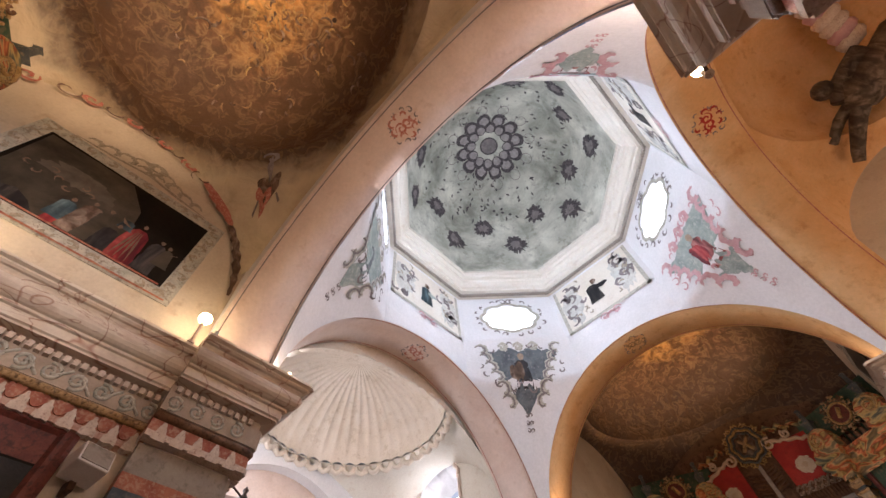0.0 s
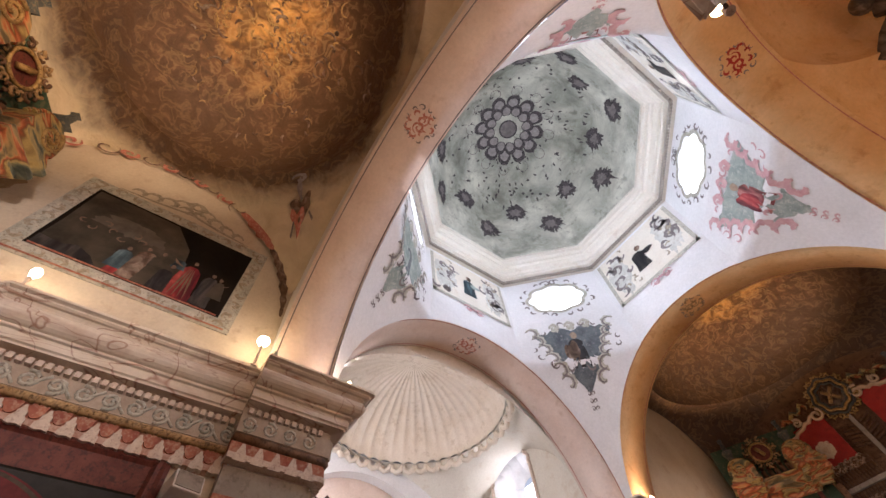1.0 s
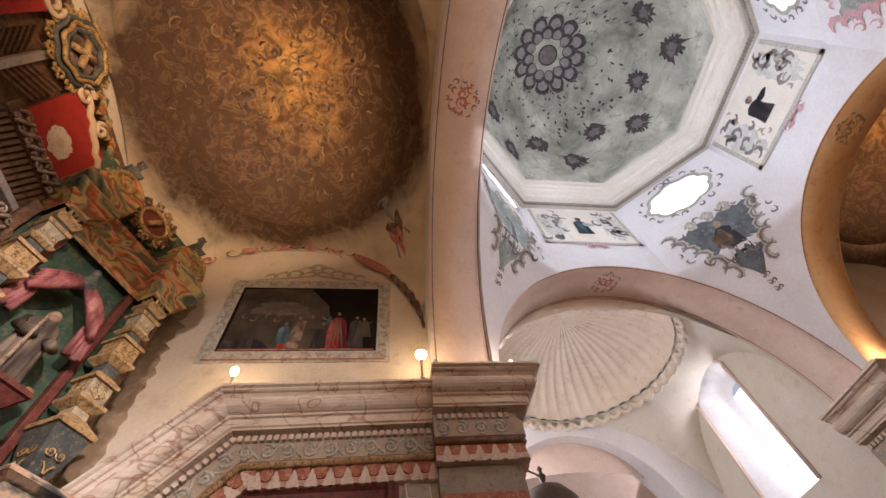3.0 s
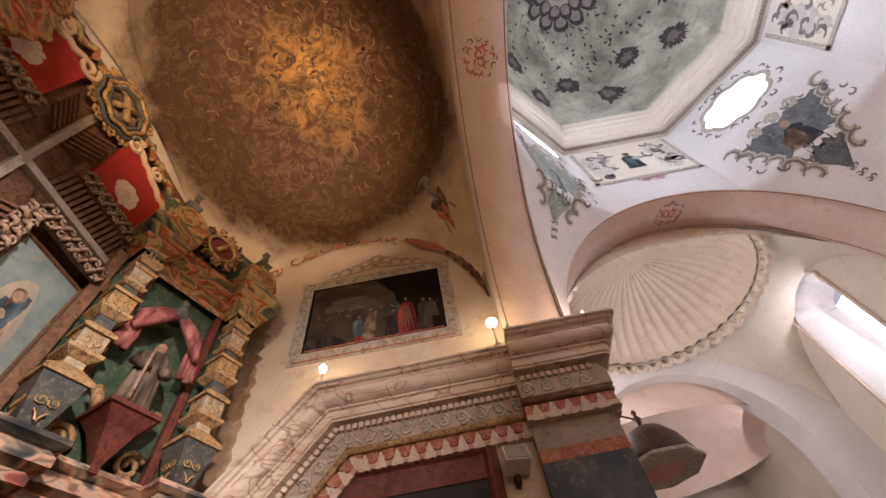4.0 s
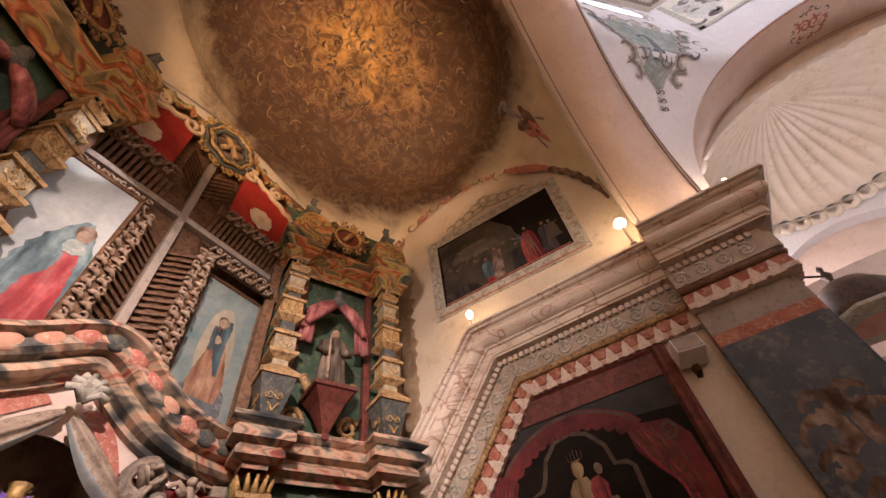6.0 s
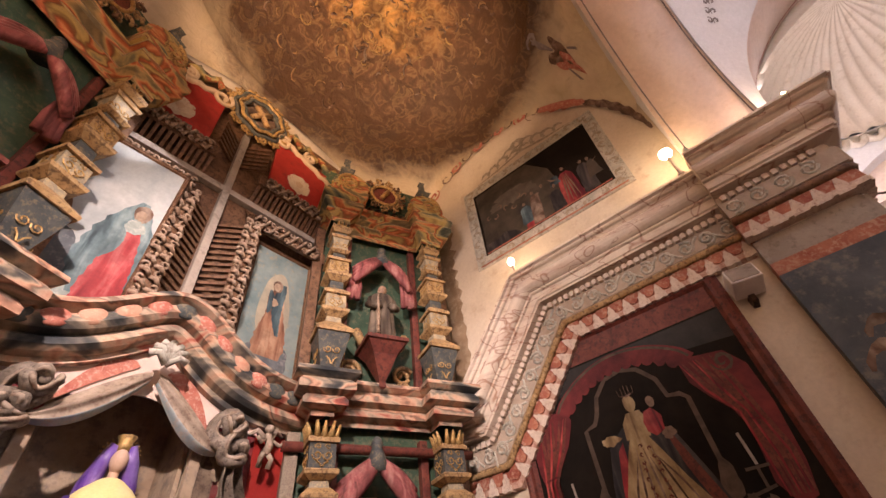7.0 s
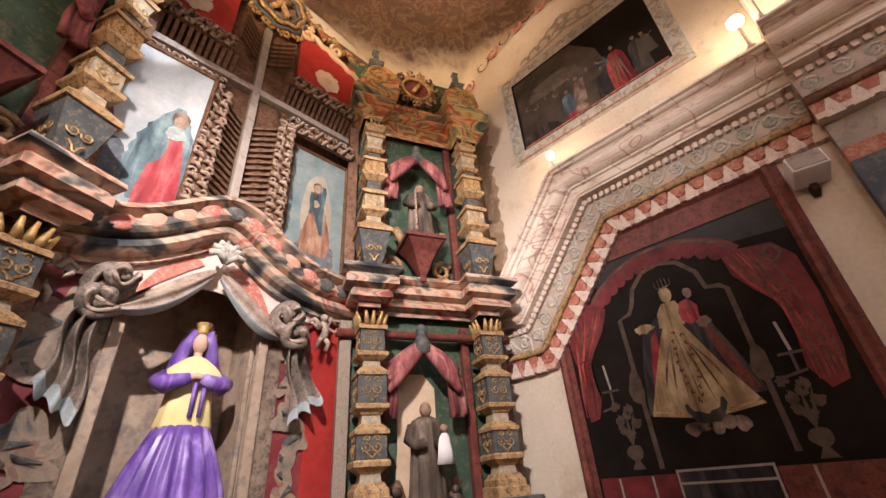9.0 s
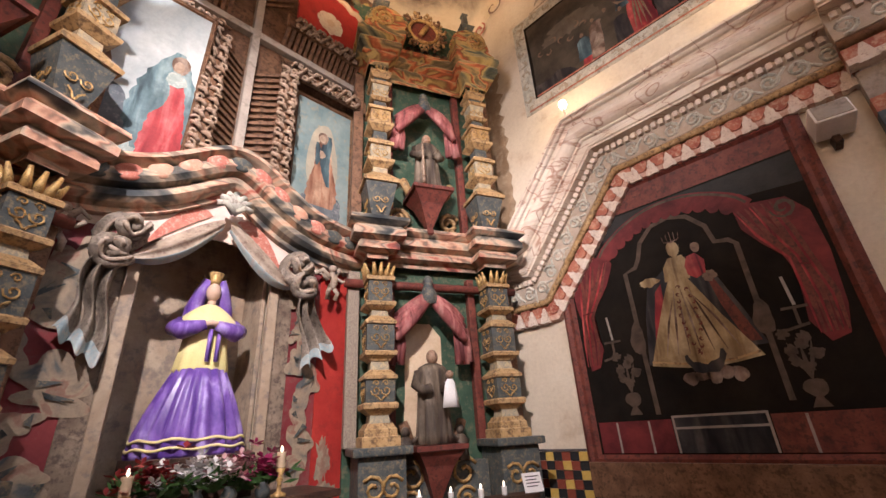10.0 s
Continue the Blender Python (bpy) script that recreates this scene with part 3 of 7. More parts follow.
PETAL = mottled("cream_flower_paint", (0.68, 0.56, 0.40), (0.78, 0.68, 0.52), (0.5, 0.3, 0.2), 8, 40, 0.6, 0.2, 0.004, worn=0.2)
INKGREY = mottled("grey_brown_line_paint", (0.16, 0.14, 0.14), (0.30, 0.26, 0.25), None, 8, 40, 0.85)
PETALGREY = mottled("mauve_grey_paint", (0.27, 0.235, 0.23), (0.46, 0.41, 0.39), None, 8, 40, 0.85)
SOFTINK = mottled("soft_brown_scroll_paint", (0.26, 0.22, 0.16), (0.44, 0.38, 0.29), (0.55, 0.49, 0.40), 9, 40, 0.85, worn=0.35)
INKDARK = mottled("dark_line_paint", (0.045, 0.04, 0.045), (0.12, 0.10, 0.10), (0.25, 0.24, 0.23), 9, 40, 0.85, worn=0.2)
INKRED = mottled("faded_red_line_paint", (0.42, 0.12, 0.09), (0.58, 0.24, 0.17), (0.7, 0.5, 0.4), 8, 40, 0.85, worn=0.25)
INKPINK = mottled("pink_line_paint", (0.55, 0.30, 0.32), (0.68, 0.46, 0.46), None, 8, 40, 0.85)
SEAGREY = mottled("grey_green_mural", (0.22, 0.28, 0.26), (0.42, 0.47, 0.43), (0.6, 0.6, 0.56), 4, 30, 0.85, worn=0.2)
SEAGREYPALE = mottled("pale_grey_wash", (0.50, 0.50, 0.46), (0.70, 0.69, 0.64), (0.45, 0.40, 0.33), 4, 30, 0.85, worn=0.25)
SLATEMURAL = mottled("slate_mural", (0.085, 0.10, 0.115), (0.19, 0.21, 0.22), (0.3, 0.3, 0.3), 4, 30, 0.85, worn=0.15)
UMBER = folded("umber_mural", (0.07, 0.045, 0.03), (0.22, 0.14, 0.10), (0.42, 0.33, 0.26), 6, 0.8, (1, 1, 0.6))

def glow(name, color, strength):
    m = bpy.data.materials.new(name)
    m.use_nodes = True
    b = m.node_tree.nodes["Principled BSDF"]
    b.inputs["Emission Color"].default_value = (*color, 1)
    b.inputs["Emission Strength"].default_value = strength
    return m


BULB = glow("warm_bulb", (1.0, 0.72, 0.36), 40)
SKYGLOW = glow("overcast_sky_seen_through_window", (0.95, 0.98, 1.0), 4)
FLAME = glow("candle_light", (1.0, 0.75, 0.5), 3)


def patched(name, stops, scale, rough=0.5, stretch=(1, 1, 1.6), dist=1.6):
    """Painted marbling: soft flowing patches of several colours."""
    m, nt, bsdf, vec = base_mat(name)
    mp = nt.nodes.new("ShaderNodeMapping")
    mp.inputs["Scale"].default_value = stretch
    nt.links.new(vec, mp.inputs[0])
    n1 = tex_noise(nt, mp.outputs[0], scale, 3, 0.5, dist)
    col = ramp(nt, n1, stops)
    col.node.color_ramp.interpolation = "B_SPLINE"
    small = tex_noise(nt, vec, 45, 4, 0.65)
    col = mixc(nt, 0.85, col, ramp(nt, small, [(0.25, (0.78, 0.77, 0.75)), (0.7, (1.06, 1.06, 1.06))]), "MULTIPLY")
    finish(nt, bsdf, col, rough, small, 0.3, 0.01)
    return m


MULTI = patched("marbled_entablature", [(0.28, (0.02, 0.025, 0.03)), (0.40, (0.05, 0.06, 0.065)), (0.46, (0.62, 0.50, 0.36)), (0.50, (0.66, 0.34, 0.22)), (0.54, (0.02, 0.025, 0.03)), (0.59, (0.62, 0.50, 0.36)), (0.66, (0.45, 0.07, 0.04)), (0.74, (0.05, 0.05, 0.05))], 2.1, 0.5, (0.85, 0.85, 1.7), 0.5)
MULTI2 = patched("marbled_cresting", [(0.28, (0.015, 0.02, 0.02)), (0.39, (0.16, 0.18, 0.13)), (0.45, (0.75, 0.52, 0.17)), (0.49, (0.015, 0.025, 0.025)), (0.54, (0.66, 0.15, 0.05)), (0.58, (0.62, 0.46, 0.20)), (0.65, (0.02, 0.03, 0.03)), (0.74, (0.4, 0.28, 0.13))], 1.9, 0.5, (0.9, 0.9, 2.2), 0.7)
FLORALRED = mottled("dark_red_wall_paint", (0.15, 0.022, 0.028), (0.27, 0.05, 0.05), (0.20, 0.10, 0.085), 1.6, 28, 0.6, 0.25, 0.01, worn=0.2)
BLOSSOM = patched("faded_tan_blossom_paint", [(0.32, (0.08, 0.10, 0.11)), (0.38, (0.26, 0.21, 0.16)), (0.47, (0.31, 0.24, 0.165)), (0.55, (0.38, 0.30, 0.21)), (0.62, (0.25, 0.10, 0.075)), (0.70, (0.30, 0.24, 0.17))], 4.5, 0.65, (1, 1, 0.9), 0.9)
TANMOTTLE = mottled("mottled_tan_band_paint", (0.15, 0.105, 0.075), (0.33, 0.26, 0.19), (0.08, 0.055, 0.045), 5, 40, 0.65, 0.3, 0.01, worn=0.35)
NICHEP = mottled("mottled_niche_paint", (0.30, 0.21, 0.14), (0.50, 0.40, 0.29), (0.20, 0.17, 0.15), 2.0, 26, 0.7, worn=0.3)


# ---- flat paint helpers ----
def blob(cx, cy, w, h, seed=0, wob=0.12, n=28):
    r = random.Random(seed)
    ph = [r.uniform(0, 6.28) for _ in range(3)]
    out = []
    for i in range(n):
        a = 2 * math.pi * i / n
        k = 1 + wob * (math.sin(2 * a + ph[0]) * 0.6 + math.sin(3 * a + ph[1]) + 0.6 * math.sin(5 * a + ph[2]))
        out.append((cx + 0.5 * w * k * math.cos(a), cy + 0.5 * h * k * math.sin(a)))
    return out


def ragged(cx, cy, w, h, seed=0, rough=0.2, n=44):
    """A torn, spiky outline, as of flaking paint."""
    r = random.Random(seed)
    base = blob(cx, cy, w, h, seed, 0.07, n)
    return [(cx + (x - cx) * k, cy + (y - cy) * k) for x, y in base for k in [1 + rough * r.uniform(-1, 1) * r.random()]]


def robe(cx, y0, y1, w0, w1, seed=0, n=8):
    """A standing draped shape: w0 wide at the foot, w1 at the shoulders."""
    r = random.Random(seed)
    left, right = [], []
    for i in range(n + 1):
        t = i / n
        w = w0 + (w1 - w0) * t ** 0.7
        w *= 1 + r.uniform(-0.05, 0.05)
        if t == 1:
            w *= 0.45
        y = y0 + (y1 - y0) * t
        left.append((cx - w / 2, y))
        right.append((cx + w / 2, y))
    return left + right[::-1]


def add_flat(bm, outline, to_world, out):
    cx = sum(p[0] for p in outline) / len(outline)
    cy = sum(p[1] for p in outline) / len(outline)
    c = bm.verts.new(to_world(cx, cy, out))
    mid = [bm.verts.new(to_world((a + cx) / 2, (b + cy) / 2, out)) for a, b in outline]
    rim = [bm.verts.new(to_world(a, b, out)) for a, b in outline]
    n = len(rim)
    for i in range(n):
        j = (i + 1) % n
        bm.faces.new((c, mid[i], mid[j]))
        bm.faces.new((mid[i], rim[i], rim[j], mid[j]))


def add_ribbon(bm, pts, width, to_world, out, taper=True):
    n = len(pts)
    a, b = [], []
    for i in range(n):
        d = Vector(pts[min(i + 1, n - 1)]) - Vector(pts[max(i - 1, 0)])
        if d.length < 1e-9:
            d = Vector((1, 0))
        d.normalize()
        w = width * ((math.sin(math.pi * (0.08 + 0.84 * i / (n - 1))) * (1.25 + 0.35 * math.sin(2.1 * i))) if taper else 1) / 2
        a.append(bm.verts.new(to_world(pts[i][0] - d.y * w, pts[i][1] + d.x * w, out)))
        b.append(bm.verts.new(to_world(pts[i][0] + d.y * w, pts[i][1] - d.x * w, out)))
    for i in range(n - 1):
        bm.faces.new((a[i], a[i + 1], b[i + 1], b[i]))


def curl(cx, cy, r, start, turns=1.4, n=18):
    return [(cx + r * (1 - 0.78 * i / n) * math.cos(start + turns * 2 * math.pi * i / n), cy + r * (1 - 0.78 * i / n) * math.sin(start + turns * 2 * math.pi * i / n)) for i in range(n + 1)]


def flat(name, outline, mat, to_world, out, parent, label=""):
    bm = bmesh.new()
    add_flat(bm, outline, to_world, out)
    return part(name, bm, mat, parent, label)


def strokes(name, lines, width, mat, to_world, out, parent, label="", taper=True):
    """Painted strokes: each one a part of its own, a great many joined."""
    groups = [lines] if len(lines) > 60 else [[l] for l in lines]
    for g in groups:
        bm = bmesh.new()
        for l in g:
            add_ribbon(bm, l, width, to_world, out, taper)
        ob = part(name[:-1] if name.endswith("s") and len(lines) > 1 else name, bm, mat, parent, label)
    return ob


def ring_curls(cx, cy, w, h, n, r, seed):
    rnd = random.Random(seed)
    out = []
    for i in range(n):
        a = 2 * math.pi * (i + rnd.uniform(-0.2, 0.2)) / n
        out.append(curl(cx + 0.5 * w * math.cos(a), cy + 0.5 * h * math.sin(a), r * rnd.uniform(0.7, 1.2), a + rnd.choice((1.6, -1.6)) + rnd.uniform(-0.5, 0.5), rnd.choice((0.6, -0.6, 0.8, -0.45))))
    return out


# ---- crossing murals ----
def soffit(turn):
    m = Matrix.Rotation(turn, 4, "Z")

    def fn(s, w, out):
        a = math.pi / 2 - s / R_ARCH
        return m @ Vector(((R_ARCH - out) * math.cos(a), (C1 + C2) / 2 + w, Z_ARCH + (R_ARCH - out) * math.sin(a)))
    return fn


for turn, mat in ((0, INKRED), (-math.pi / 2, INKRED), (math.pi, OCHRE), (math.pi / 2, SCARLET)):
    e = thing("keystone_emblem", "painted red and grey square flourish on the arch crown", "mural", "keystone emblems", kind="")
    fn = soffit(turn)
    flat("ground", blob(0, 0, 0.52, 0.5, 3, 0.12), PINKISH if turn <= 0 else ORANGE, fn, 0.004, e)
    strokes("scrolls", ring_curls(0, 0, 0.40, 0.38, 8, 0.085, 5) + [curl(0.07, 0, 0.11, 0), curl(-0.07, 0, 0.11, 3.14)], 0.035, mat, fn, 0.008, e)
    strokes("border", ring_curls(0, 0, 0.58, 0.54, 12, 0.06, 9), 0.022, INKGREY, fn, 0.008, e)

# painted lines along the arch edges
for turn, mat in ((0, INKGREY), (-math.pi / 2, INKRED), (math.pi, INKRED), (math.pi / 2, INKRED)):
    bm = bmesh.new()
    for w in (-0.43, 0.40):
        add_ribbon(bm, [(-4.9 + 9.8 * i / 60, w) for i in range(61)], 0.018, soffit(turn), 0.003, False)
    setting(part("arch_line", bm, mat), "thin painted line along the arch edge", "trim")


def pend_map(turn):
    """a: metres across from the middle, b: height above the floor."""
    def fn(a, b, out):
        v = (b - Z_ARCH) / (9.75 - Z_ARCH)
        width = (pend_point(turn, 1, v) - pend_point(turn, 0, v)).length
        return pend_point(turn, 0.5 + a / max(width, 0.05), min(v, 1), out)
    return fn


for k, (ground, fig, line) in enumerate(((SEAGREY, SLATEMURAL, INKGREY), (SEAGREY, CRIMSON, INKPINK), (SEAGREY, CRIMSON, INKPINK), (SLATEMURAL, OILDARK, INKGREY))):
    fn = pend_map(k * math.pi / 2)
    c = thing("painted_cartouche", ["faded grey-green fresco of a seated draped shape in scrollwork", "grey and red fresco of a draped shape in pink scrollwork", "green and crimson fresco of a draped shape in pink scrollwork", "slate-dark fresco of a draped shape in grey scrollwork"][k], "mural", "pendentive frescoes")
    out = [(x, 8.95 + y) for x, y in ((-0.85, 0.35), (-0.55, 0.42), (-0.3, 0.5), (0.0, 0.44), (0.3, 0.52), (0.55, 0.42), (0.85, 0.35), (0.62, 0.0), (0.5, -0.3), (0.3, -0.62), (0.1, -0.95), (0, -1.1), (-0.1, -0.95), (-0.3, -0.62), (-0.5, -0.3), (-0.62, 0.0))]
    jit = random.Random(k + 30)
    out = [((1 - t) * p[0] + t * q[0] + jit.uniform(-0.045, 0.045), (1 - t) * p[1] + t * q[1] + jit.uniform(-0.05, 0.04)) for p, q in zip(out, out[1:] + out[:1]) for t in (0, 0.33, 0.66)]
    out = [(1.18 * a, b) for a, b in out]
    flat("ground", out, ground, fn, 0.006, c)
    flat("robe", robe(0.0, 8.35, 9.1, 0.42, 0.34, k), fig, fn, 0.010, c)
    flat("mantle", blob(0.13, 8.75, 0.34, 0.6, k + 4, 0.16), OILRED if k in (1, 2) else (SEAGREY, 0, 0, UMBER)[k], fn, 0.014, c)
    flat("head", blob(-0.02, 9.2, 0.16, 0.2, 2, 0.04), OILFLESH if k != 0 else SEAGREY, fn, 0.016, c)
    rr = [curl(0.82 * (1 - 0.75 * t) * s + s * 0.16, 9.38 - 1.4 * t, 0.19, 1.5 - s, s * 0.75) for t in (0, 0.18, 0.36, 0.55, 0.75, 0.92) for s in (1, -1)]
    strokes("scrollwork", rr + [curl(x, 9.48, 0.12, 0, 1.2) for x in (-0.4, 0, 0.4)], 0.10, RELIEF if k in (0, 3) else INKPINK, fn, 0.018, c)
    strokes("outline", [[(a + 0.015, b - 0.02) for a, b in l] for l in rr] + ring_curls(0, 8.95, 2.1, 1.2, 14, 0.11, k), 0.035, line, fn, 0.021, c)
    strokes("tip_flourish", [curl(s * 0.05, z, 0.05, s, 1) for z in (7.85, 7.7, 7.55) for s in (1, -1)], 0.025, line, fn, 0.012, c)


def drum_map(k):
    m = Matrix.Rotation(k * math.pi / 4, 4, "Z")
    return lambda a, b, out: m @ Vector((APO - out, a, b))


# painted panels on the four plain sides, window surrounds on the others
for k in range(0, 8, 2):
    fn = drum_map(k)
    p = thing("drum_fresco", "faded fresco panel with a dark robed shape among grey scrolls", "mural", "drum panels")
    z0, z1, w = 9.66, 11.42, 2.5
    flat("ground", [(-w / 2, z0), (0, z0), (w / 2, z0), (w / 2, (z0 + z1) / 2), (w / 2, z1), (0, z1), (-w / 2, z1), (-w / 2, (z0 + z1) / 2)], IVORY, fn, 0.005, p)
    strokes("border", [[(-w / 2 + 0.05, z0), (-w / 2 + 0.05, z1)], [(w / 2 - 0.05, z0), (w / 2 - 0.05, z1)], [(-w / 2, z0 + 0.05), (w / 2, z0 + 0.05)]], 0.10, RELIEF, fn, 0.009, p, taper=False)
    pr = random.Random(60 + k)
    for sg in (1, -1):
        flat("grey_wash", ragged(sg * 0.82, 10.55, 0.62, 1.35, k + sg, 0.3), SEAGREYPALE, fn, 0.007, p)
        strokes("scrolls", [curl(sg * pr.uniform(0.45, 1.08), pr.uniform(9.9, 11.3), pr.uniform(0.08, 0.2), pr.uniform(0, 6.28), pr.choice((-1, 1)) * pr.uniform(0.45, 0.8), 10) for _ in range(14)], 0.075, INKGREY, fn, 0.012, p)
        strokes("flecks", [curl(sg * pr.uniform(0.4, 1.0), pr.uniform(9.95, 11.3), pr.uniform(0.06, 0.13), pr.uniform(0, 6.28), pr.uniform(0.3, 0.6), 8) for _ in range(6)], 0.05, SOFTINK, fn, 0.015, p)
    flat("robe", robe(0.02 + 0.05 * (k % 4), 10.15, 10.8, 0.42, 0.34, k), OILDARK if k != 0 else OILBLUE, fn, 0.016, p)
    flat("arm", blob(-0.18, 10.62, 0.34, 0.16, k, 0.1), OILDARK if k != 0 else SEAGREY, fn, 0.018, p)
    flat("head", blob(0.0, 10.9, 0.17, 0.2, 1, 0.05), UMBER, fn, 0.02, p)
    strokes("lower_flourish", [curl(s * 0.18, 9.55, 0.13, 1.5 - 1.5 * s, s * 1.2) for s in (1, -1)] + [[(-0.3, 9.5), (0, 9.6), (0.3, 9.5)]], 0.05, INKPINK, drum_map(k) if k else fn, 0.016, p)
for k in range(1, 8, 2):
    fn = drum_map(k)
    m = Matrix.Rotation(k * math.pi / 4, 4, "Z")
    win = setting(thing("window_%d" % ((k + 1) // 2), "bright lobed drum window with grey painted scroll surround", "window"), "bright lobed drum window with grey painted scroll surround", "window")
    bm = bmesh.new()
    add_ribbon(bm, [(x * 1.10, WIN_Z + z * 1.12) for x, z in lobed(WIN_W, WIN_H)] + [(lobed(WIN_W, WIN_H)[0][0] * 1.10, WIN_Z)], 0.09, fn, 0.008, False)
    part("surround", bm, RELIEF, win)
    strokes("scrolls", ring_curls(0, WIN_Z, WIN_W * 1.2, WIN_H * 1.28, 18, 0.10, k) + [curl(s * 0.1, WIN_Z + 0.68, 0.13, 1.5 - s, s) for s in (1, -1)], 0.045, INKGREY, fn, 0.013, win)
    bm = bmesh.new()
    add_flat(bm, [(x * 0.95, WIN_Z + z * 0.95) for x, z in lobed(WIN_W, WIN_H)], fn, -0.33)
    pane = part("pane", bm, SKYGLOW, win, "milky bright pane")
    pane.visible_shadow = False
    bm = bmesh.new()
    for w in (-0.25, 0.02, 0.3):
        add_ribbon(bm, [(w + 0.03 * math.sin(9 * t), WIN_Z - 0.3 + 0.6 * t) for t in (0, 0.3, 0.6, 1)], 0.015, fn, -0.30, False)
    part("leading", bm, RELIEF, pane)

# rope and ovolo beads on the drum cornice
bm = bmesh.new()
for k in range(8):
    fn = drum_map(k)
    for i in range(34):
        t = (i + 0.5) / 34 - 0.5
        p = fn(t * 2 * 3.2 * math.tan(math.pi / 8), 11.56, APO - 3.2)
        q = fn((t + 0.012) * 2 * 3.2 * math.tan(math.pi / 8), 11.47, APO - 3.2)
        add_tube(bm, [p, (p + q) / 2, q], 0.04, 5)
part("rope_moulding", bm, GREYBAND, drum_cornice, "twisted grey rope moulding")
# the bowed outer line of the dome is painted with flowers
DOME = lambda a, b, out: dome_surface(a, b, out + 0.012)
ros = thing("ceiling_rosette", "large painted rosette of dark layered petals at the dome crown", "mural")


def polar(cx, cy):
    """Plan metres round the crown, laid on the dome."""
    def fn(a, b, out):
        x, y = cx + a, cy + b
        r = math.hypot(x, y)
        v = math.acos(min(1, (r / 2.9) ** (1 / 0.9))) / (math.pi / 2)
        return dome_surface(math.atan2(y, x), min(v, 0.998), out + 0.012)
    return fn


P0 = polar(0, 0)
for ringi, (rr, pw, ph, n, mat) in enumerate(((0.98, 0.48, 0.48, 12, INKDARK), (0.93, 0.33, 0.33, 12, PETALGREY), (0.70, 0.42, 0.42, 12, INKDARK), (0.66, 0.28, 0.28, 12, PETALGREY))):
    for i in range(n):
        a = 2 * math.pi * (i + 0.5 * (ringi // 2)) / n
        flat("petal", blob(rr * math.cos(a), rr * math.sin(a), pw, ph, i, 0.05, 16), mat, P0, 0.004 + 0.006 * ringi, ros)
flat("heart", blob(0, 0, 0.66, 0.66, 1, 0.03), INKGREY, P0, 0.03, ros)
strokes("heart_ring", [[(0.34 * math.cos(0.2 * i), 0.34 * math.sin(0.2 * i)) for i in range(33)]], 0.05, INKDARK, P0, 0.034, ros, taper=False)
strokes("outer_lace", [[(x + 0.17 * math.cos(0.3 * j), y + 0.17 * math.sin(0.3 * j)) for j in range(22)] for x, y in ((1.36 * math.cos(6.2832 * i / 12), 1.36 * math.sin(6.2832 * i / 12)) for i in range(12))], 0.018, INKGREY, P0, 0.005, ros, taper=False)
rnd = random.Random(4)
for i in range(16):
    ang = 2 * math.pi * i / 16 + 0.12
    rr, sh = (2.72, 0.30) if i % 2 else (2.45, 0.45)
    fn = lambda a, b, out, ang=ang, rr=rr, sh=sh: P0((rr + a * sh) * math.cos(ang) - b * math.sin(ang), (rr + a * sh) * math.sin(ang) + b * math.cos(ang), out)
    f = thing("painted_flower", "dark grey painted flower with leaves on the dome", "mural", "dome flowers")
    flat("bloom", ragged(0, 0, 0.6, 0.66, i, 0.45), INKDARK, fn, 0.006, f)
    flat("heart", ragged(0.03, 0.02, 0.3, 0.34, i + 7, 0.6, 30), INKGREY, fn, 0.012, f)
    strokes("leaves", [[(0.2 * math.cos(b), 0.2 * math.sin(b)), (0.36 * math.cos(b + 0.2), 0.34 * math.sin(b + 0.2))] for b in [rnd.uniform(0, 6.28) for _ in range(7)]], 0.06, INKDARK, fn, 0.004, f, taper=False)
sp = thing("painted_sprigs", "small dark leaf sprigs scattered over the dome", "mural", kind="stuff")
lines = []
for i in range(190):
    a, r = rnd.uniform(0, 6.28), rnd.uniform(0.95, 2.4)
    x, y, b = r * math.cos(a), r * math.sin(a), rnd.uniform(0, 6.28)
    lines.append([(x, y), (x + 0.05 * math.cos(b), y + 0.05 * math.sin(b)), (x + 0.11 * math.cos(b), y + 0.11 * math.sin(b))])
strokes("sprig", lines, 0.04, INKDARK, P0, 0.004, sp)


# ---- cornices ----
CROWN = [(0.0, 0.0), (0.42, 0.0), (0.43, 0.045), (0.39, 0.06), (0.39, 0.08), (0.37, 0.10), (0.34, 0.105), (0.32, 0.13), (0.31, 0.15), (0.335, 0.175), (0.35, 0.21), (0.352, 0.25), (0.34, 0.29), (0.315, 0.325), (0.28, 0.35), (0.25, 0.36), (0.255, 0.375), (0.25, 0.39), (0.22, 0.40), (0.22, 0.50), (0.20, 0.515), (0.20, 0.54), (0.08, 0.56)]
BAND = [(0.08, 0.56), (0.08, 0.66), (0.11, 0.67), (0.11, 0.90), (0.05, 0.92)]
FRINGE = [(0.05, 0.92), (0.06, 0.95), (0.07, 1.13)]
HEM = [(0.07, 1.13), (0.078, 1.135), (0.08, 1.20), (0.0, 1.22)]


def along(path, d):
    """Walks an offset path: returns a function of distance and the length."""
    pts = offset_path(path, d)
    seg = [(pts[i + 1] - pts[i]).length for i in range(len(pts) - 1)]

    def at(s):
        for i, l in enumerate(seg):
            if s <= l or i == len(seg) - 1:
                t = (pts[i + 1] - pts[i]).normalized()
                return pts[i] + t * s, t
            s -= l
    return at, sum(seg)


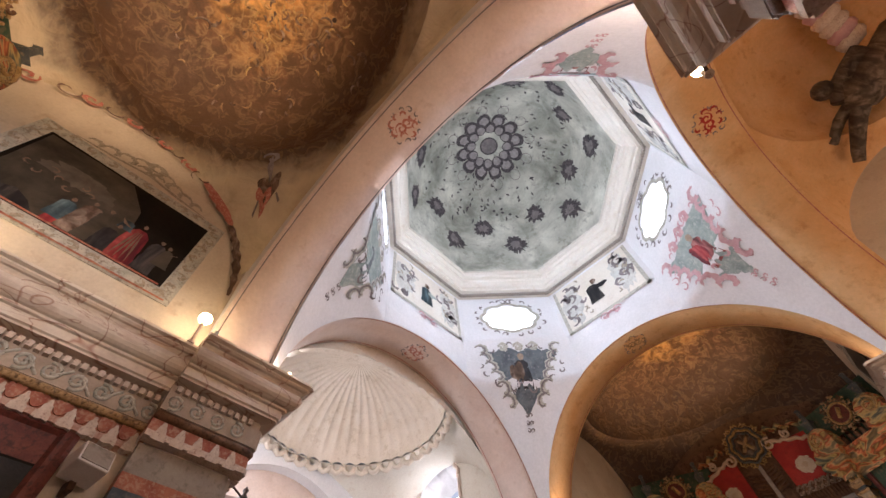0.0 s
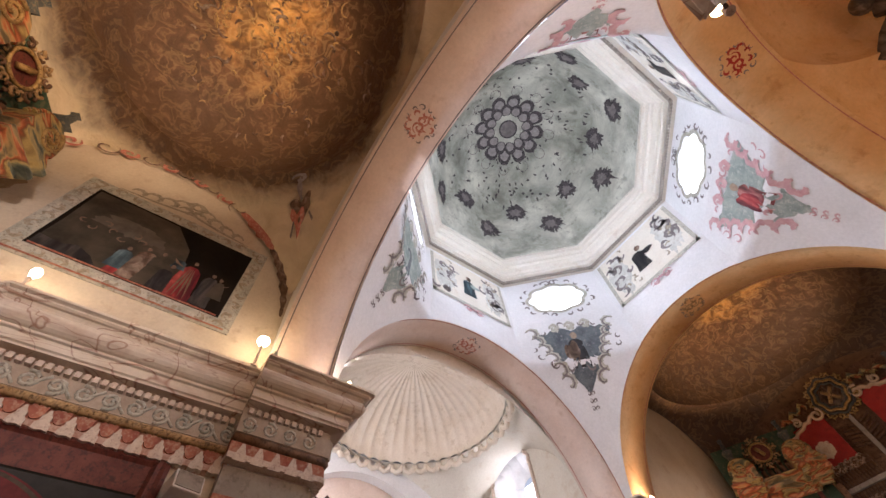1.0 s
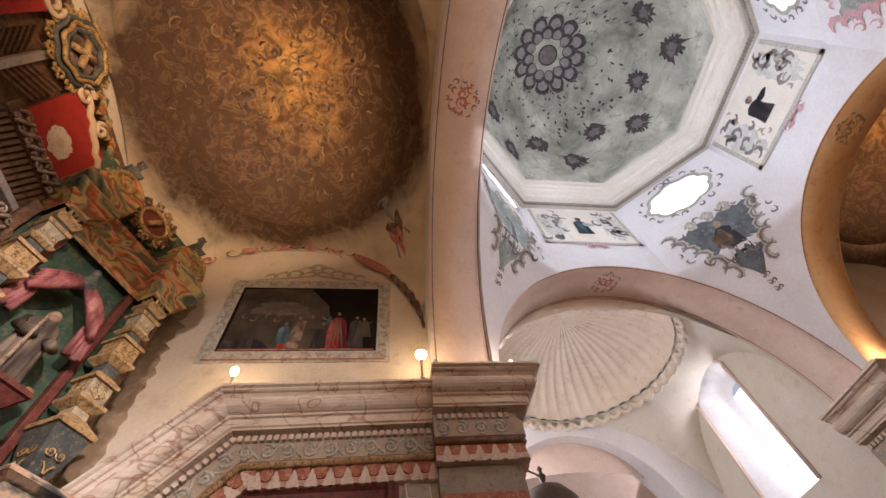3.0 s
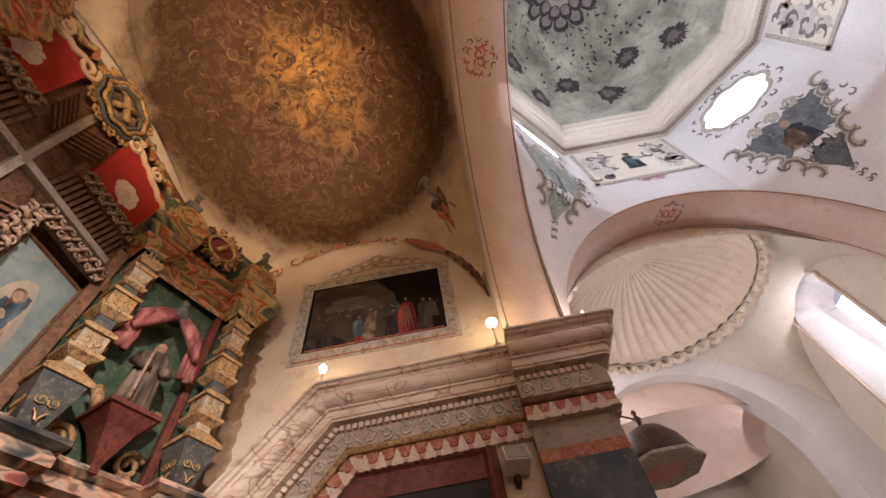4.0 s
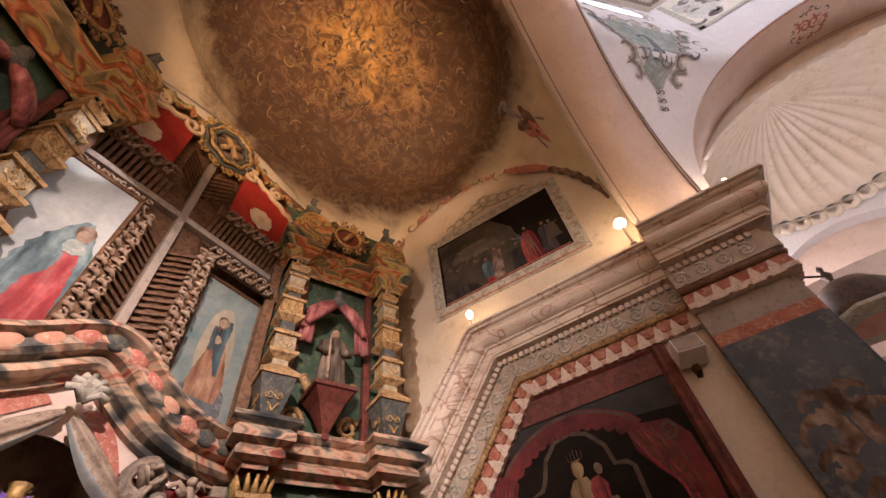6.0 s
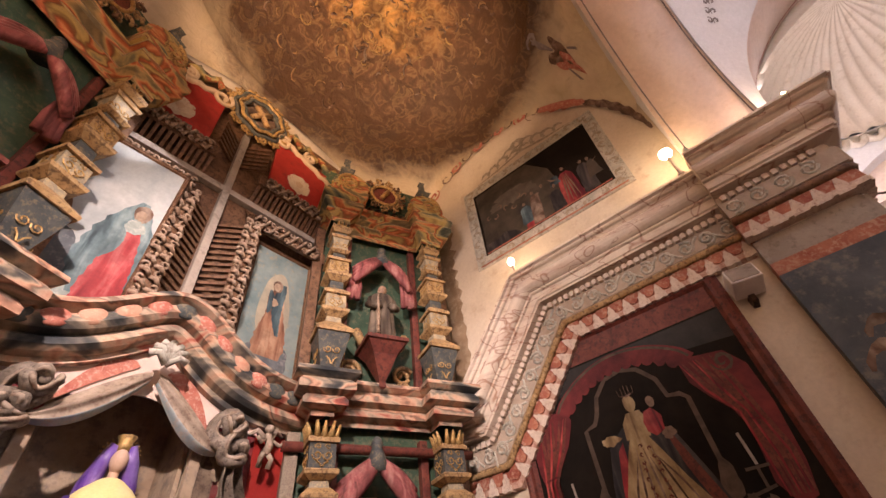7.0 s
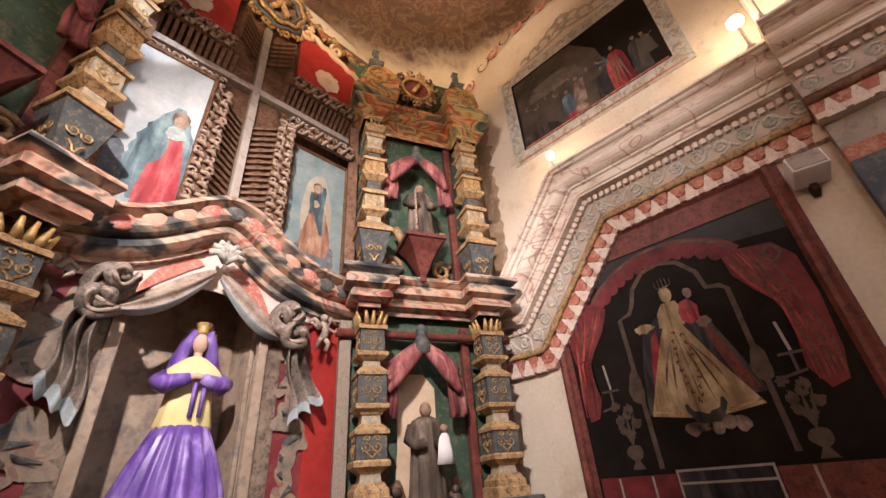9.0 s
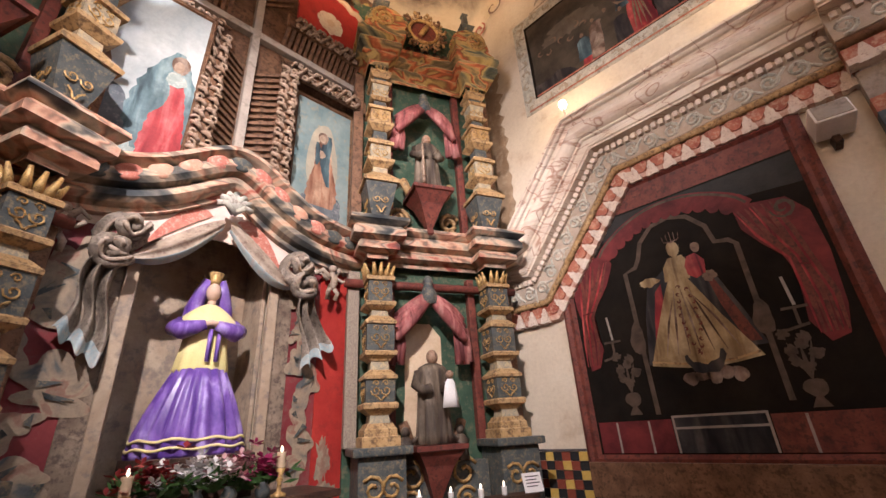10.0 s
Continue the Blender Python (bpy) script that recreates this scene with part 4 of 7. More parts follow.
def entablature(parent, path, to_world, mirror=False):
    """Veined crown, dentils, scrolled frieze, rope and a red fringe with pale tassels."""
    bm = bmesh.new()
    add_run(bm, path, CROWN, to_world)
    part("crown_moulding", bm, MARBLE, parent)
    bm = bmesh.new()
    add_run(bm, path, BAND, to_world)
    frieze = part("frieze", bm, RELIEFBG, parent)
    at, length = along(path, 0.62)
    bm = bmesh.new()
    n = int(length / 0.085)
    for i in range(n):
        p, t = at((i + 0.5) * length / n)
        nrm = Vector((t.y, -t.x))
        quad = [p + t * a * 0.027 + nrm * b * 0.035 for a, b in ((-1, -1), (1, -1), (1, 1), (-1, 1))]
        add_prism(bm, quad, 0.15, to_world)
    part("dentil_course", bm, TASSEL, frieze)["kind"] = "stuff"
    at, length = along(path, 0.785)
    bm = bmesh.new()
    n = max(2, int(length / 0.24))
    for i in range(n):
        p, t = at((i + 0.5) * length / n)
        nrm = Vector((t.y, -t.x))
        sg = 1 if i % 2 else -1
        c = curl(0, 0, 0.10, sg * 1.2, sg * 1.5, 14)
        add_tube(bm, [to_world(*(p + t * a + nrm * b), 0.11) for a, b in c], 0.022, 5)
        add_tube(bm, [to_world(*(p + t * (0.08 + 0.05 * j) - nrm * sg * (0.09 - 0.05 * j)), 0.11) for j in range(4)], 0.018, 5)
    part("scroll_relief", bm, RELIEF, frieze, smooth=True)
    at, length = along(path, 0.945)
    bm = bmesh.new()
    n = int(length / 0.06)
    add_tube(bm, [to_world(*at(i * length / n)[0], 0.085 + 0.0) for i in range(n + 1)], 0.045, 8)
    for i in range(n):
        p, t = at((i + 0.5) * length / n)
        nrm = Vector((t.y, -t.x))
        add_tube(bm, [to_world(*(p + t * (0.02 * j) + nrm * (0.045 * j)), 0.085 + 0.045 * (1 - abs(j))) for j in (-1, 0, 1)], 0.016, 4)
    part("rope_moulding", bm, OCHRE, parent, "ochre twisted rope moulding", smooth=True)
    bm = bmesh.new()
    add_run(bm, path, FRINGE, to_world)
    band = part("fringe_band", bm, FADEDRED, parent, "faded red fringe band")
    bm = bmesh.new()
    add_run(bm, path, HEM, to_world)
    part("fringe_hem", bm, HEMPINK, parent, "pale fringe hem")
    at, length = along(path, 1.0)
    n = max(2, int(length / 0.20))
    for i in range(n):
        p, t = at((i + 0.5) * length / n)
        nrm = Vector((t.y, -t.x))
        bm = bmesh.new()
        bell = [(-0.01, 0.02), (0.01, 0.02), (0.025, 0.065), (0.042, 0.08), (0.045, 0.13), (0.066, 0.155), (0.072, 0.215), (0.03, 0.225), (-0.02, 0.212), (-0.072, 0.225), (-0.066, 0.155), (-0.045, 0.13), (-0.042, 0.08), (-0.025, 0.065)]
        add_prism(bm, [p + t * a + nrm * b for a, b in bell], 0.095, to_world)
        part("tassel", bm, TASSEL, band)
        bm = bmesh.new()
        add_prism(bm, [p + t * (a + length / n / 2) + nrm * b for a, b in ((-0.07, -0.02), (0.07, -0.02), (0.065, 0.07), (0.035, 0.12), (0, 0.135), (-0.035, 0.12), (-0.065, 0.07))], 0.088, to_world)
        part("swag", bm, FADEDRED, band)


WALL_X = 3.45
wall_a = lambda a, b, out: Vector((WALL_X - out, a, b))
A_PATH = [(4.30, 5.42), (7.08, 5.38), (8.33, 3.93), (9.5, 3.93)]
ca = setting(thing("cornice_transept", "veined plaster cornice with dentils, scrolls and red tasselled fringe", "cornice"), "veined plaster cornice with dentils, scrolls and red tasselled fringe", "cornice")
entablature(ca, A_PATH, wall_a)
cb = setting(thing("cornice_transept_opposite", "veined plaster cornice with dentils and red fringe", "cornice"), "veined plaster cornice with dentils and red fringe", "cornice")
entablature(cb, [(-9.5, 3.93), (-8.33, 3.93), (-7.08, 5.38), (-4.30, 5.42)], lambda a, b, out: Vector((-WALL_X + out, -a, b)))


def capital(mirror):
    """Cornice block on a pier, returned round its crossing side; its shaft is painted in bands."""
    s = -1 if mirror else 1
    cap = thing("pier_capital", "projecting veined cornice block with red fringe on a painted pier", "capital", "pier capitals")
    path = [(3.30, 4.36), (3.30, 3.33), (3.62, 3.33)]
    flip = lambda p: Vector((p[0] * s, p[1], p[2]))

    def run(name, profile, mat, label=""):
        bm = bmesh.new()
        lines = [[bm.verts.new(flip((*q, 5.52 - d))) for q in offset_path(path, out)] for out, d in profile]
        for a, b in zip(lines, lines[1:]):
            for i in range(len(path) - 1):
                bm.faces.new((a[i], a[i + 1], b[i + 1], b[i]))
        bm.faces.new([l[0] for l in lines] + [bm.verts.new(flip((3.45, 4.36, 5.52 - profile[-1][1]))), bm.verts.new(flip((3.45, 4.36, 5.52 - profile[0][1])))])
        part(name, bm, mat, cap, label)
    run("crown_moulding", [(-0.1, 0.0), (0.48, 0.0)] + [(o * 1.15, d) for o, d in CROWN[2:]], MARBLE)
    run("frieze", [(o * 1.15, d) for o, d in BAND], RELIEFBG)
    run("fringe_band", [(o * 1.4, d) for o, d in FRINGE], FADEDRED, "faded red fringe band")
    run("fringe_hem", [(o * 1.4, d) for o, d in HEM], TASSEL, "pale fringe hem")
    front = lambda a, b, out: flip((3.30 - out, a, b))
    bm = bmesh.new()
    for i in range(11):
        y = 3.38 + 0.09 * i
        add_prism(bm, [(y - 0.027, 4.86), (y + 0.027, 4.86), (y + 0.027, 4.93), (y - 0.027, 4.93)], 0.155, front)
    part("dentil_course", bm, TASSEL, cap)["kind"] = "stuff"
    bm = bmesh.new()
    for i in range(4):
        c = (3.5 + 0.25 * i, 4.735)
        add_tube(bm, [front(c[0] + a, c[1] + b, 0.12) for a, b in curl(0, 0, 0.10, 1.2 * (-1) ** i, 1.5 * (-1) ** i, 14)], 0.022, 5)
    part("scroll_relief", bm, RELIEF, cap, smooth=True)
    bm = bmesh.new()
    add_tube(bm, [front(4.36, 4.575, 0.08), front(3.9, 4.575, 0.08), front(3.25, 4.575, 0.08)], 0.055, 8)
    add_tube(bm, [flip((3.22, 3.25, 4.575)), flip((3.4, 3.25, 4.575)), flip((3.6, 3.25, 4.575))], 0.055, 8)
    part("rope_moulding", bm, BROWNW, cap, smooth=True)
    for i in range(5):
        y = 3.42 + 0.2 * i
        bm = bmesh.new()
        add_prism(bm, [(y + a, 4.5 - b) for a, b in ((-0.015, 0.0), (0.015, 0.0), (0.045, 0.08), (0.055, 0.12), (0.075, 0.2), (-0.075, 0.2), (-0.055, 0.12), (-0.045, 0.08))], 0.115, front)
        part("tassel", bm, TASSEL, cap)
    bm = bmesh.new()
    for z0, z1, mat, nm in ((3.98, 4.28, GREYBAND, "grey_band"), (3.83, 3.98, FADEDRED, "red_band"), (0.0, 3.83, BLUESTONE, "painted_shaft")):
        b2 = box((3.285 if not mirror else -3.62, 3.335, z0), (3.62 if not mirror else -3.285, 4.335, z1))
        part(nm, b2, mat, cap)
    bm.free()
    for zc in (2.75, 2.0, 1.2):
        for sg in (1, -1):
            for r, dy, dz in ((0.22, 0.2, 0.0), (0.15, 0.12, 0.26), (0.12, 0.3, -0.2)):
                strokes("painted_arabesque", [curl(3.83 + sg * dy, zc + dz, r, 1.5 - 1.5 * sg, sg * 1.0)], 0.10, UMBER, front, 0.02, cap, "faded brown arabesque")
    return cap


capA, capB = capital(False), capital(True)
for k in (1, 2, 3):
    copy_thing(capA, Matrix.Rotation(-k * math.pi / 2, 4, "Z"))
    copy_thing(capB, Matrix.Rotation(-k * math.pi / 2, 4, "Z"))


def cornice_lamp(at, power, size=0.055, stem=0.10, label="small bare warm bulb standing on the cornice ledge"):
    l = thing("cornice_lamp", label, "lamp", "cornice lamps", pose(*at))
    bm = bmesh.new()
    add_lathe(bm, [(0.02, 0.0), (size * 0.75, 0.05), (size, 0.09), (size * 0.9, 0.13), (size * 0.4, 0.165), (0.01, 0.175)], 14)
    b = part("bulb", bm, BULB, l, "glowing warm bulb", smooth=True)
    b.visible_shadow = False
    bm = bmesh.new()
    add_lathe(bm, [(0.045, -stem), (0.045, -stem + 0.03), (0.018, -stem + 0.04), (0.018, -0.03), (0.026, -0.02), (0.024, 0.02)], 12)
    part("socket", bm, TASSEL, l)
    lamp("bulb_light", "POINT", (at[0], at[1], at[2] + 0.09), power, WARM, 0.06)
    return l


LAMP_A = cornice_lamp((3.06, 4.47, 5.78), 3.2, 0.085, 0.36)
LAMP_B = cornice_lamp((3.12, 7.02, 5.56), 3.5, 0.055, 0.18)
# unseen twins of these two bulbs, added on the opposite ledge for light
cornice_lamp((-3.10, 4.50, 5.52), 45)
cornice_lamp((-3.12, 7.0, 5.46), 30)
cornice_lamp((3.1, 3.12, 5.62), 12, 0.04)
lamp_c = cornice_lamp((-3.0, 2.70, 5.54), 150, 0.06)
bm = bmesh.new()
add_tube(bm, [(0, 0, -0.08), (0, 0.12, -0.085), (0, 0.34, -0.085)], 0.02, 6)
part("arm", bm, DARKW, lamp_c)
cornice_lamp((3.05, -3.7, 5.62), 45, 0.05)
cornice_lamp((-3.05, -4.1, 5.62), 15, 0.05)
# housings added on the opposite ledges to go with the unseen fill spots
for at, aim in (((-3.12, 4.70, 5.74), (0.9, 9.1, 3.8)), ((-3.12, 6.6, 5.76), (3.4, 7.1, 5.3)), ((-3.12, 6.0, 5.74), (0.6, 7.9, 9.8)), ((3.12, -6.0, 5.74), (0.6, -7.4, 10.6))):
    sp_ = thing("fill_spotlight", "small black spotlight housing added unseen on the cornice ledge", "spotlight", "gallery spotlights", look(at, aim))
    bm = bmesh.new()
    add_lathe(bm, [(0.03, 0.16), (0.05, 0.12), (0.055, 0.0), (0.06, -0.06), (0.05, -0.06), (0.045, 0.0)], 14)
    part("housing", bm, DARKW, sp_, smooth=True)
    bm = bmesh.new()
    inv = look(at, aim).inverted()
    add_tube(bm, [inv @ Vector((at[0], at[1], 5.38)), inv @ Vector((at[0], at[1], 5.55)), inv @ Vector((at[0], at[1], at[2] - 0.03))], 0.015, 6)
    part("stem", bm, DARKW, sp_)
# a dark little lamp bracket and rod on the capital
br = thing("spot_bracket", "slim black rod with a small fitting on the capital", "bracket")
bm = bmesh.new()
add_tube(bm, [(2.98, 4.15, 5.56), (2.98, 3.85, 5.56), (2.98, 3.55, 5.56)], 0.02, 6)
add_box(bm, (2.95, 3.62, 5.56), (3.01, 3.74, 5.62), 0.008)
part("rod", bm, DARKW, br)
bm = bmesh.new()
add_lathe(bm, [(0.035, 5.52), (0.03, 5.56), (0.012, 5.6), (0.012, 5.68), (0.04, 5.70), (0.035, 5.76), (0.01, 5.78)], 10, Matrix.Translation((3.05, 4.27, 0)))
part("finial", bm, RELIEF, br)
# loudspeaker beside the pier
spk = thing("wall_speaker", "off-white boxy loudspeaker on the cream wall beside the pier", "loudspeaker", at=pose(3.28, 4.62, 3.93, 0, 18, 12))
part("cabinet", box((-0.12, -0.15, -0.11), (0.14, 0.15, 0.11), 0.02), CLOTHW, spk)
part("grille", box((-0.128, -0.13, -0.09), (-0.118, 0.13, 0.09)), GREYBAND, spk)
part("bracket", box((0.1, -0.03, -0.2), (0.22, 0.03, -0.08), 0.005), DARKW, spk)


# ---- paintings on the side wall ----
def painting(name, label, a0, a1, z0, z1, to_world, fw, frame_mat, canvas_mat, frame_out=0.06):
    p = thing(name, label, "painting")
    bm = bmesh.new()
    add_prism(bm, [(a0 + fw * 0.6, z0 + fw * 0.6), (a1 - fw * 0.6, z0 + fw * 0.6), (a1 - fw * 0.6, z1 - fw * 0.6), (a0 + fw * 0.6, z1 - fw * 0.6)], 0.025, to_world)
    part("canvas", bm, canvas_mat, p)
    bm = bmesh.new()
    rail = [(0.0, 0.0), (frame_out * 0.7, 0.0), (frame_out, -fw * 0.25), (frame_out * 0.8, -fw * 0.5), (frame_out * 0.9, -fw * 0.75), (0.024, -fw)]
    for (o0, d0), (o1, d1) in zip(rail, rail[1:]):
        q0 = [(a0 - d0, z0 - d0), (a1 + d0, z0 - d0), (a1 + d0, z1 + d0), (a0 - d0, z1 + d0)]
        q1 = [(a0 - d1, z0 - d1), (a1 + d1, z0 - d1), (a1 + d1, z1 + d1), (a0 - d1, z1 + d1)]
        v0 = [bm.verts.new(to_world(*c, o0)) for c in q0]
        v1 = [bm.verts.new(to_world(*c, o1)) for c in q1]
        for i in range(4):
            bm.faces.new((v0[i], v0[(i + 1) % 4], v1[(i + 1) % 4], v1[i]))
    part("frame", bm, frame_mat, p)
    return p


up = painting("canvas_painting", "dark oil painting of a red-robed group in a scroll-painted frame", 4.92, 7.78, 6.10, 8.12, wall_a, 0.24, RELIEF, DARKPAINT, 0.03)
flat("sky", [(7.52, 6.32), (7.5, 7.0), (7.52, 7.84), (6.9, 7.86), (6.35, 7.85), (6.0, 7.4), (5.9, 6.9), (6.1, 6.4), (6.7, 6.33)], STORMSKY, wall_a, 0.030, up)
flat("cloud", ragged(6.8, 7.3, 0.9, 0.36, 3, 0.3), mottled("pale_storm_cloud", (0.075, 0.062, 0.045), (0.16, 0.135, 0.10), None, 3.5, 24, 0.4, 0.15, 0.004), wall_a, 0.032, up)
flat("castle", [(7.52, 6.32), (7.52, 6.55), (7.25, 6.52), (7.1, 6.6), (6.9, 6.5), (6.75, 6.33)], OILDARK, wall_a, 0.033, up)
for i, (a, z0, z1, w0, w1, mt) in enumerate(((5.79, 6.34, 7.08, 0.44, 0.24, OILRED), (6.58, 6.34, 6.56, 0.26, 0.16, OILRED), (6.62, 6.46, 6.86, 0.26, 0.18, OILBLUE), (6.38, 6.36, 7.0, 0.34, 0.24, UMBER), (6.2, 6.36, 7.02, 0.3, 0.22, STORMSKY), (6.05, 6.36, 6.8, 0.24, 0.2, OILDARK), (5.98, 6.9, 7.1, 0.2, 0.14, OILBLUE), (5.48, 6.36, 7.0, 0.26, 0.22, OILDARK), (5.34, 6.6, 6.98, 0.24, 0.12, STORMSKY))):
    flat("robed_shape", robe(a, z0, z1, w0, w1, i + 2), mt, wall_a, 0.035 + 0.002 * i, up)
strokes("robe_fold", [[(5.68 + 0.07 * i, 6.38), (5.72 + 0.045 * i, 6.7), (5.76 + 0.02 * i, 7.0)] for i in range(4)], 0.02, OILFLESHDIM, wall_a, 0.053, up)
for i, (a, z) in enumerate(((5.79, 7.15), (6.42, 7.04), (6.22, 7.07), (6.62, 6.9), (5.48, 7.05), (6.02, 6.9), (5.36, 7.02))):
    flat("dim_head", blob(a, z, 0.06, 0.085, i, 0.08, 12), OILFLESHDIM, wall_a, 0.055, up)
strokes("cloud_wisps", [curl(6.55 + 0.13 * i, 7.12 + 0.1 * math.sin(2.1 * i), 0.07, 1.7 * i, 0.7) for i in range(7)], 0.022, OILFLESHDIM, wall_a, 0.036, up)
strokes("painted_arm", [[(5.92, 6.98), (6.02, 7.02), (6.08, 7.1)], [(5.3, 6.9), (5.22, 6.96)]], 0.03, OILFLESHDIM, wall_a, 0.056, up)
strokes("frame_scrolls", [curl(a, z, 0.085, 0.9 * i, 0.7 * (-1) ** i, 10) for i, (a, z) in enumerate([(5.1 + 0.28 * j, zz) for j in range(10) for zz in (6.20, 8.02)] + [(aa, 6.4 + 0.25 * j) for j in range(7) for aa in (5.03, 7.67)])], 0.05, SOFTINK, wall_a, 0.036, up)
strokes("frame_line", [[(5.18, 6.34), (7.52, 6.34)], [(5.0, 6.14), (7.7, 6.14)]], 0.03, FADEDRED, wall_a, 0.038, up, taper=False)
for k, sg in enumerate((1, -1)):
    for x, z, r, tn in ((0.0, 0.30, 0.17, 0.8), (0.17, 0.20, 0.18, 0.7), (0.36, 0.10, 0.17, 0.7), (0.58, 0.05, 0.15, 0.65), (0.80, 0.0, 0.13, 0.6), (0.10, 0.10, 0.12, 0.9)):
        strokes("cresting", [curl(6.35 + sg * x, 8.24 + z, r, 1.5 - 1.5 * sg, sg * tn)], 0.065, SOFTINK, wall_a, 0.012 + 0.002 * k, up)
strokes("cresting", [[(5.3, 8.15), (5.8, 8.20), (6.35, 8.30), (6.9, 8.20), (7.4, 8.15)]], 0.05, SOFTINK, wall_a, 0.016, up)

low = painting("altar_painting", "large dark oil painting of a gold-gowned statue under red curtains", 4.80, 7.72, 0.95, 4.30, wall_a, 0.17, REDWOOD, DARKPAINT, 0.07)
pl = lambda nm, o, mt, out: flat(nm, o, mt, wall_a, out, low)
pl("red_valance", [(4.97, 3.86), (5.8, 3.86), (6.6, 3.86), (7.55, 3.86), (7.55, 4.14), (6.6, 4.14), (5.8, 4.14), (4.97, 4.14)], REDWOOD, 0.03)
pl("grey_panel", [(4.97, 3.5), (6.3, 3.62), (7.55, 3.5), (7.55, 3.84), (6.3, 3.84), (4.97, 3.84)], mottled("grey_oil_ground", (0.012, 0.012, 0.012), (0.03, 0.028, 0.026), None, 3, 30, 0.5), 0.029)
niche = [(5.66, 1.55), (5.66, 3.08), (5.72, 3.14), (5.84, 3.16), (5.88, 3.36), (6.03, 3.54), (6.22, 3.60), (6.42, 3.56), (6.58, 3.40), (6.64, 3.22), (6.70, 3.12), (6.83, 3.08), (6.83, 1.50)]
strokes("painted_niche", [niche], 0.05, DIMUMBER, wall_a, 0.034, low, taper=False)
for i in range(14):
    t = i / 13
    a, z = 5.52 + 1.52 * t, 3.36 - 0.10 * t + 0.36 * math.sin(math.pi * t) ** 0.7
    pl("scallop", blob(a, z, 0.14, 0.17, i, 0.05, 12), OILCRIM, 0.036)
    pl("valance_strip", blob(a, z + 0.08, 0.18, 0.12, i + 3, 0.04, 12), OILCRIM, 0.037)
strokes("valance_band", [[(5.46 + 1.62 * i / 24, 3.43 - 0.10 * i / 24 + 0.37 * math.sin(math.pi * i / 24) ** 0.7) for i in range(25)]], 0.15, OILCRIM, wall_a, 0.0385, low, taper=False)
strokes("scallop_line", [[(5.46 + 1.64 * i / 24, 3.47 - 0.10 * i / 24 + 0.38 * math.sin(math.pi * i / 24) ** 0.7) for i in range(25)]], 0.03, DIMUMBER, wall_a, 0.04, low, taper=False)
pl("mantle", [(6.80, 2.0), (6.72, 2.5), (6.62, 2.86), (6.42, 3.0), (6.1, 3.0), (5.92, 2.8), (5.78, 2.4), (5.68, 2.06), (6.2, 2.05)], OILDARK, 0.036)
pl("mantle_lining", [(6.70, 2.1), (6.62, 2.5), (6.55, 2.78), (6.47, 2.86), (6.50, 2.5), (6.58, 2.1)], OILRED, 0.037)
pl("mantle_lining", [(5.72, 2.1), (5.84, 2.45), (5.96, 2.8), (6.02, 2.86), (5.96, 2.5), (5.84, 2.1)], REDWOOD, 0.037)
pl("gown", [(6.77, 1.99), (6.68, 2.22), (6.56, 2.5), (6.45, 2.75), (6.39, 2.86), (6.29, 2.88), (6.19, 2.85), (6.10, 2.66), (5.98, 2.4), (5.86, 2.18), (5.74, 1.96), (5.95, 1.93), (6.25, 1.90), (6.55, 1.95)], OILGOLD, 0.040)
strokes("gown_hem", [[(6.76, 2.03), (6.55, 1.99), (6.25, 1.94), (5.98, 1.96), (5.76, 2.0)]], 0.022, OCHRE, wall_a, 0.044, low, taper=False)
strokes("gown_fold", [[(6.29 + 0.035 * k, 2.75 - 0.1 * (k % 2)), (6.27 + 0.075 * k, 2.4), (6.25 + 0.115 * k, 2.06)] for k in (-3, -2, -1, 0, 1, 2, 3)], 0.016, UMBER, wall_a, 0.042, low)
strokes("gown_sprig", [curl(6.27 + 0.36 * math.sin(3.1 * i) * (1 - i / 22), 2.05 + 0.038 * i, 0.022, i, 0.8) for i in range(20)], 0.014, REDWOOD, wall_a, 0.044, low)
pl("bodice", [(6.42, 2.86), (6.40, 3.02), (6.33, 3.12), (6.18, 3.12), (6.12, 3.0), (6.16, 2.84)], OILGOLD, 0.043)
pl("face", blob(6.25, 3.21, 0.13, 0.19, 1, 0.03, 16), OILGOLD, 0.046)
pl("child_dress", [(6.18, 2.98), (6.14, 3.08), (6.05, 3.1), (5.98, 3.0), (6.0, 2.86), (6.1, 2.82), (6.17, 2.88)], OILRED, 0.048)
pl("child_head", blob(6.03, 3.16, 0.09, 0.12, 2, 0.04, 12), OILFLESHDIM, 0.049)
pl("sleeve", ragged(6.58, 2.90, 0.22, 0.10, 5, 0.25, 20), OILGOLD, 0.045)
pl("sleeve", ragged(5.98, 2.82, 0.14, 0.12, 6, 0.25, 18), OILFLESHDIM, 0.047)
strokes("crown_lines", [[(6.32, 3.31), (6.24, 3.29), (6.16, 3.31)], [(6.32, 3.31), (6.33, 3.39)], [(6.28, 3.3), (6.28, 3.40)], [(6.24, 3.3), (6.24, 3.42)], [(6.20, 3.3), (6.20, 3.40)], [(6.16, 3.31), (6.15, 3.39)]], 0.014, UMBER, wall_a, 0.048, low)
strokes("crescent", [[(6.24 + 0.17 * math.cos(b), 2.05 + 0.15 * math.sin(b)) for b in [3.0 + 0.33 * i for i in range(11)]]], 0.08, OILDARK, wall_a, 0.05, low)
for i in range(5):
    pl("cherub_cloud", blob(5.98 + 0.11 * i, 1.82 + 0.03 * (i % 2), 0.14, 0.14, i, 0.1, 12), UMBER, 0.042)
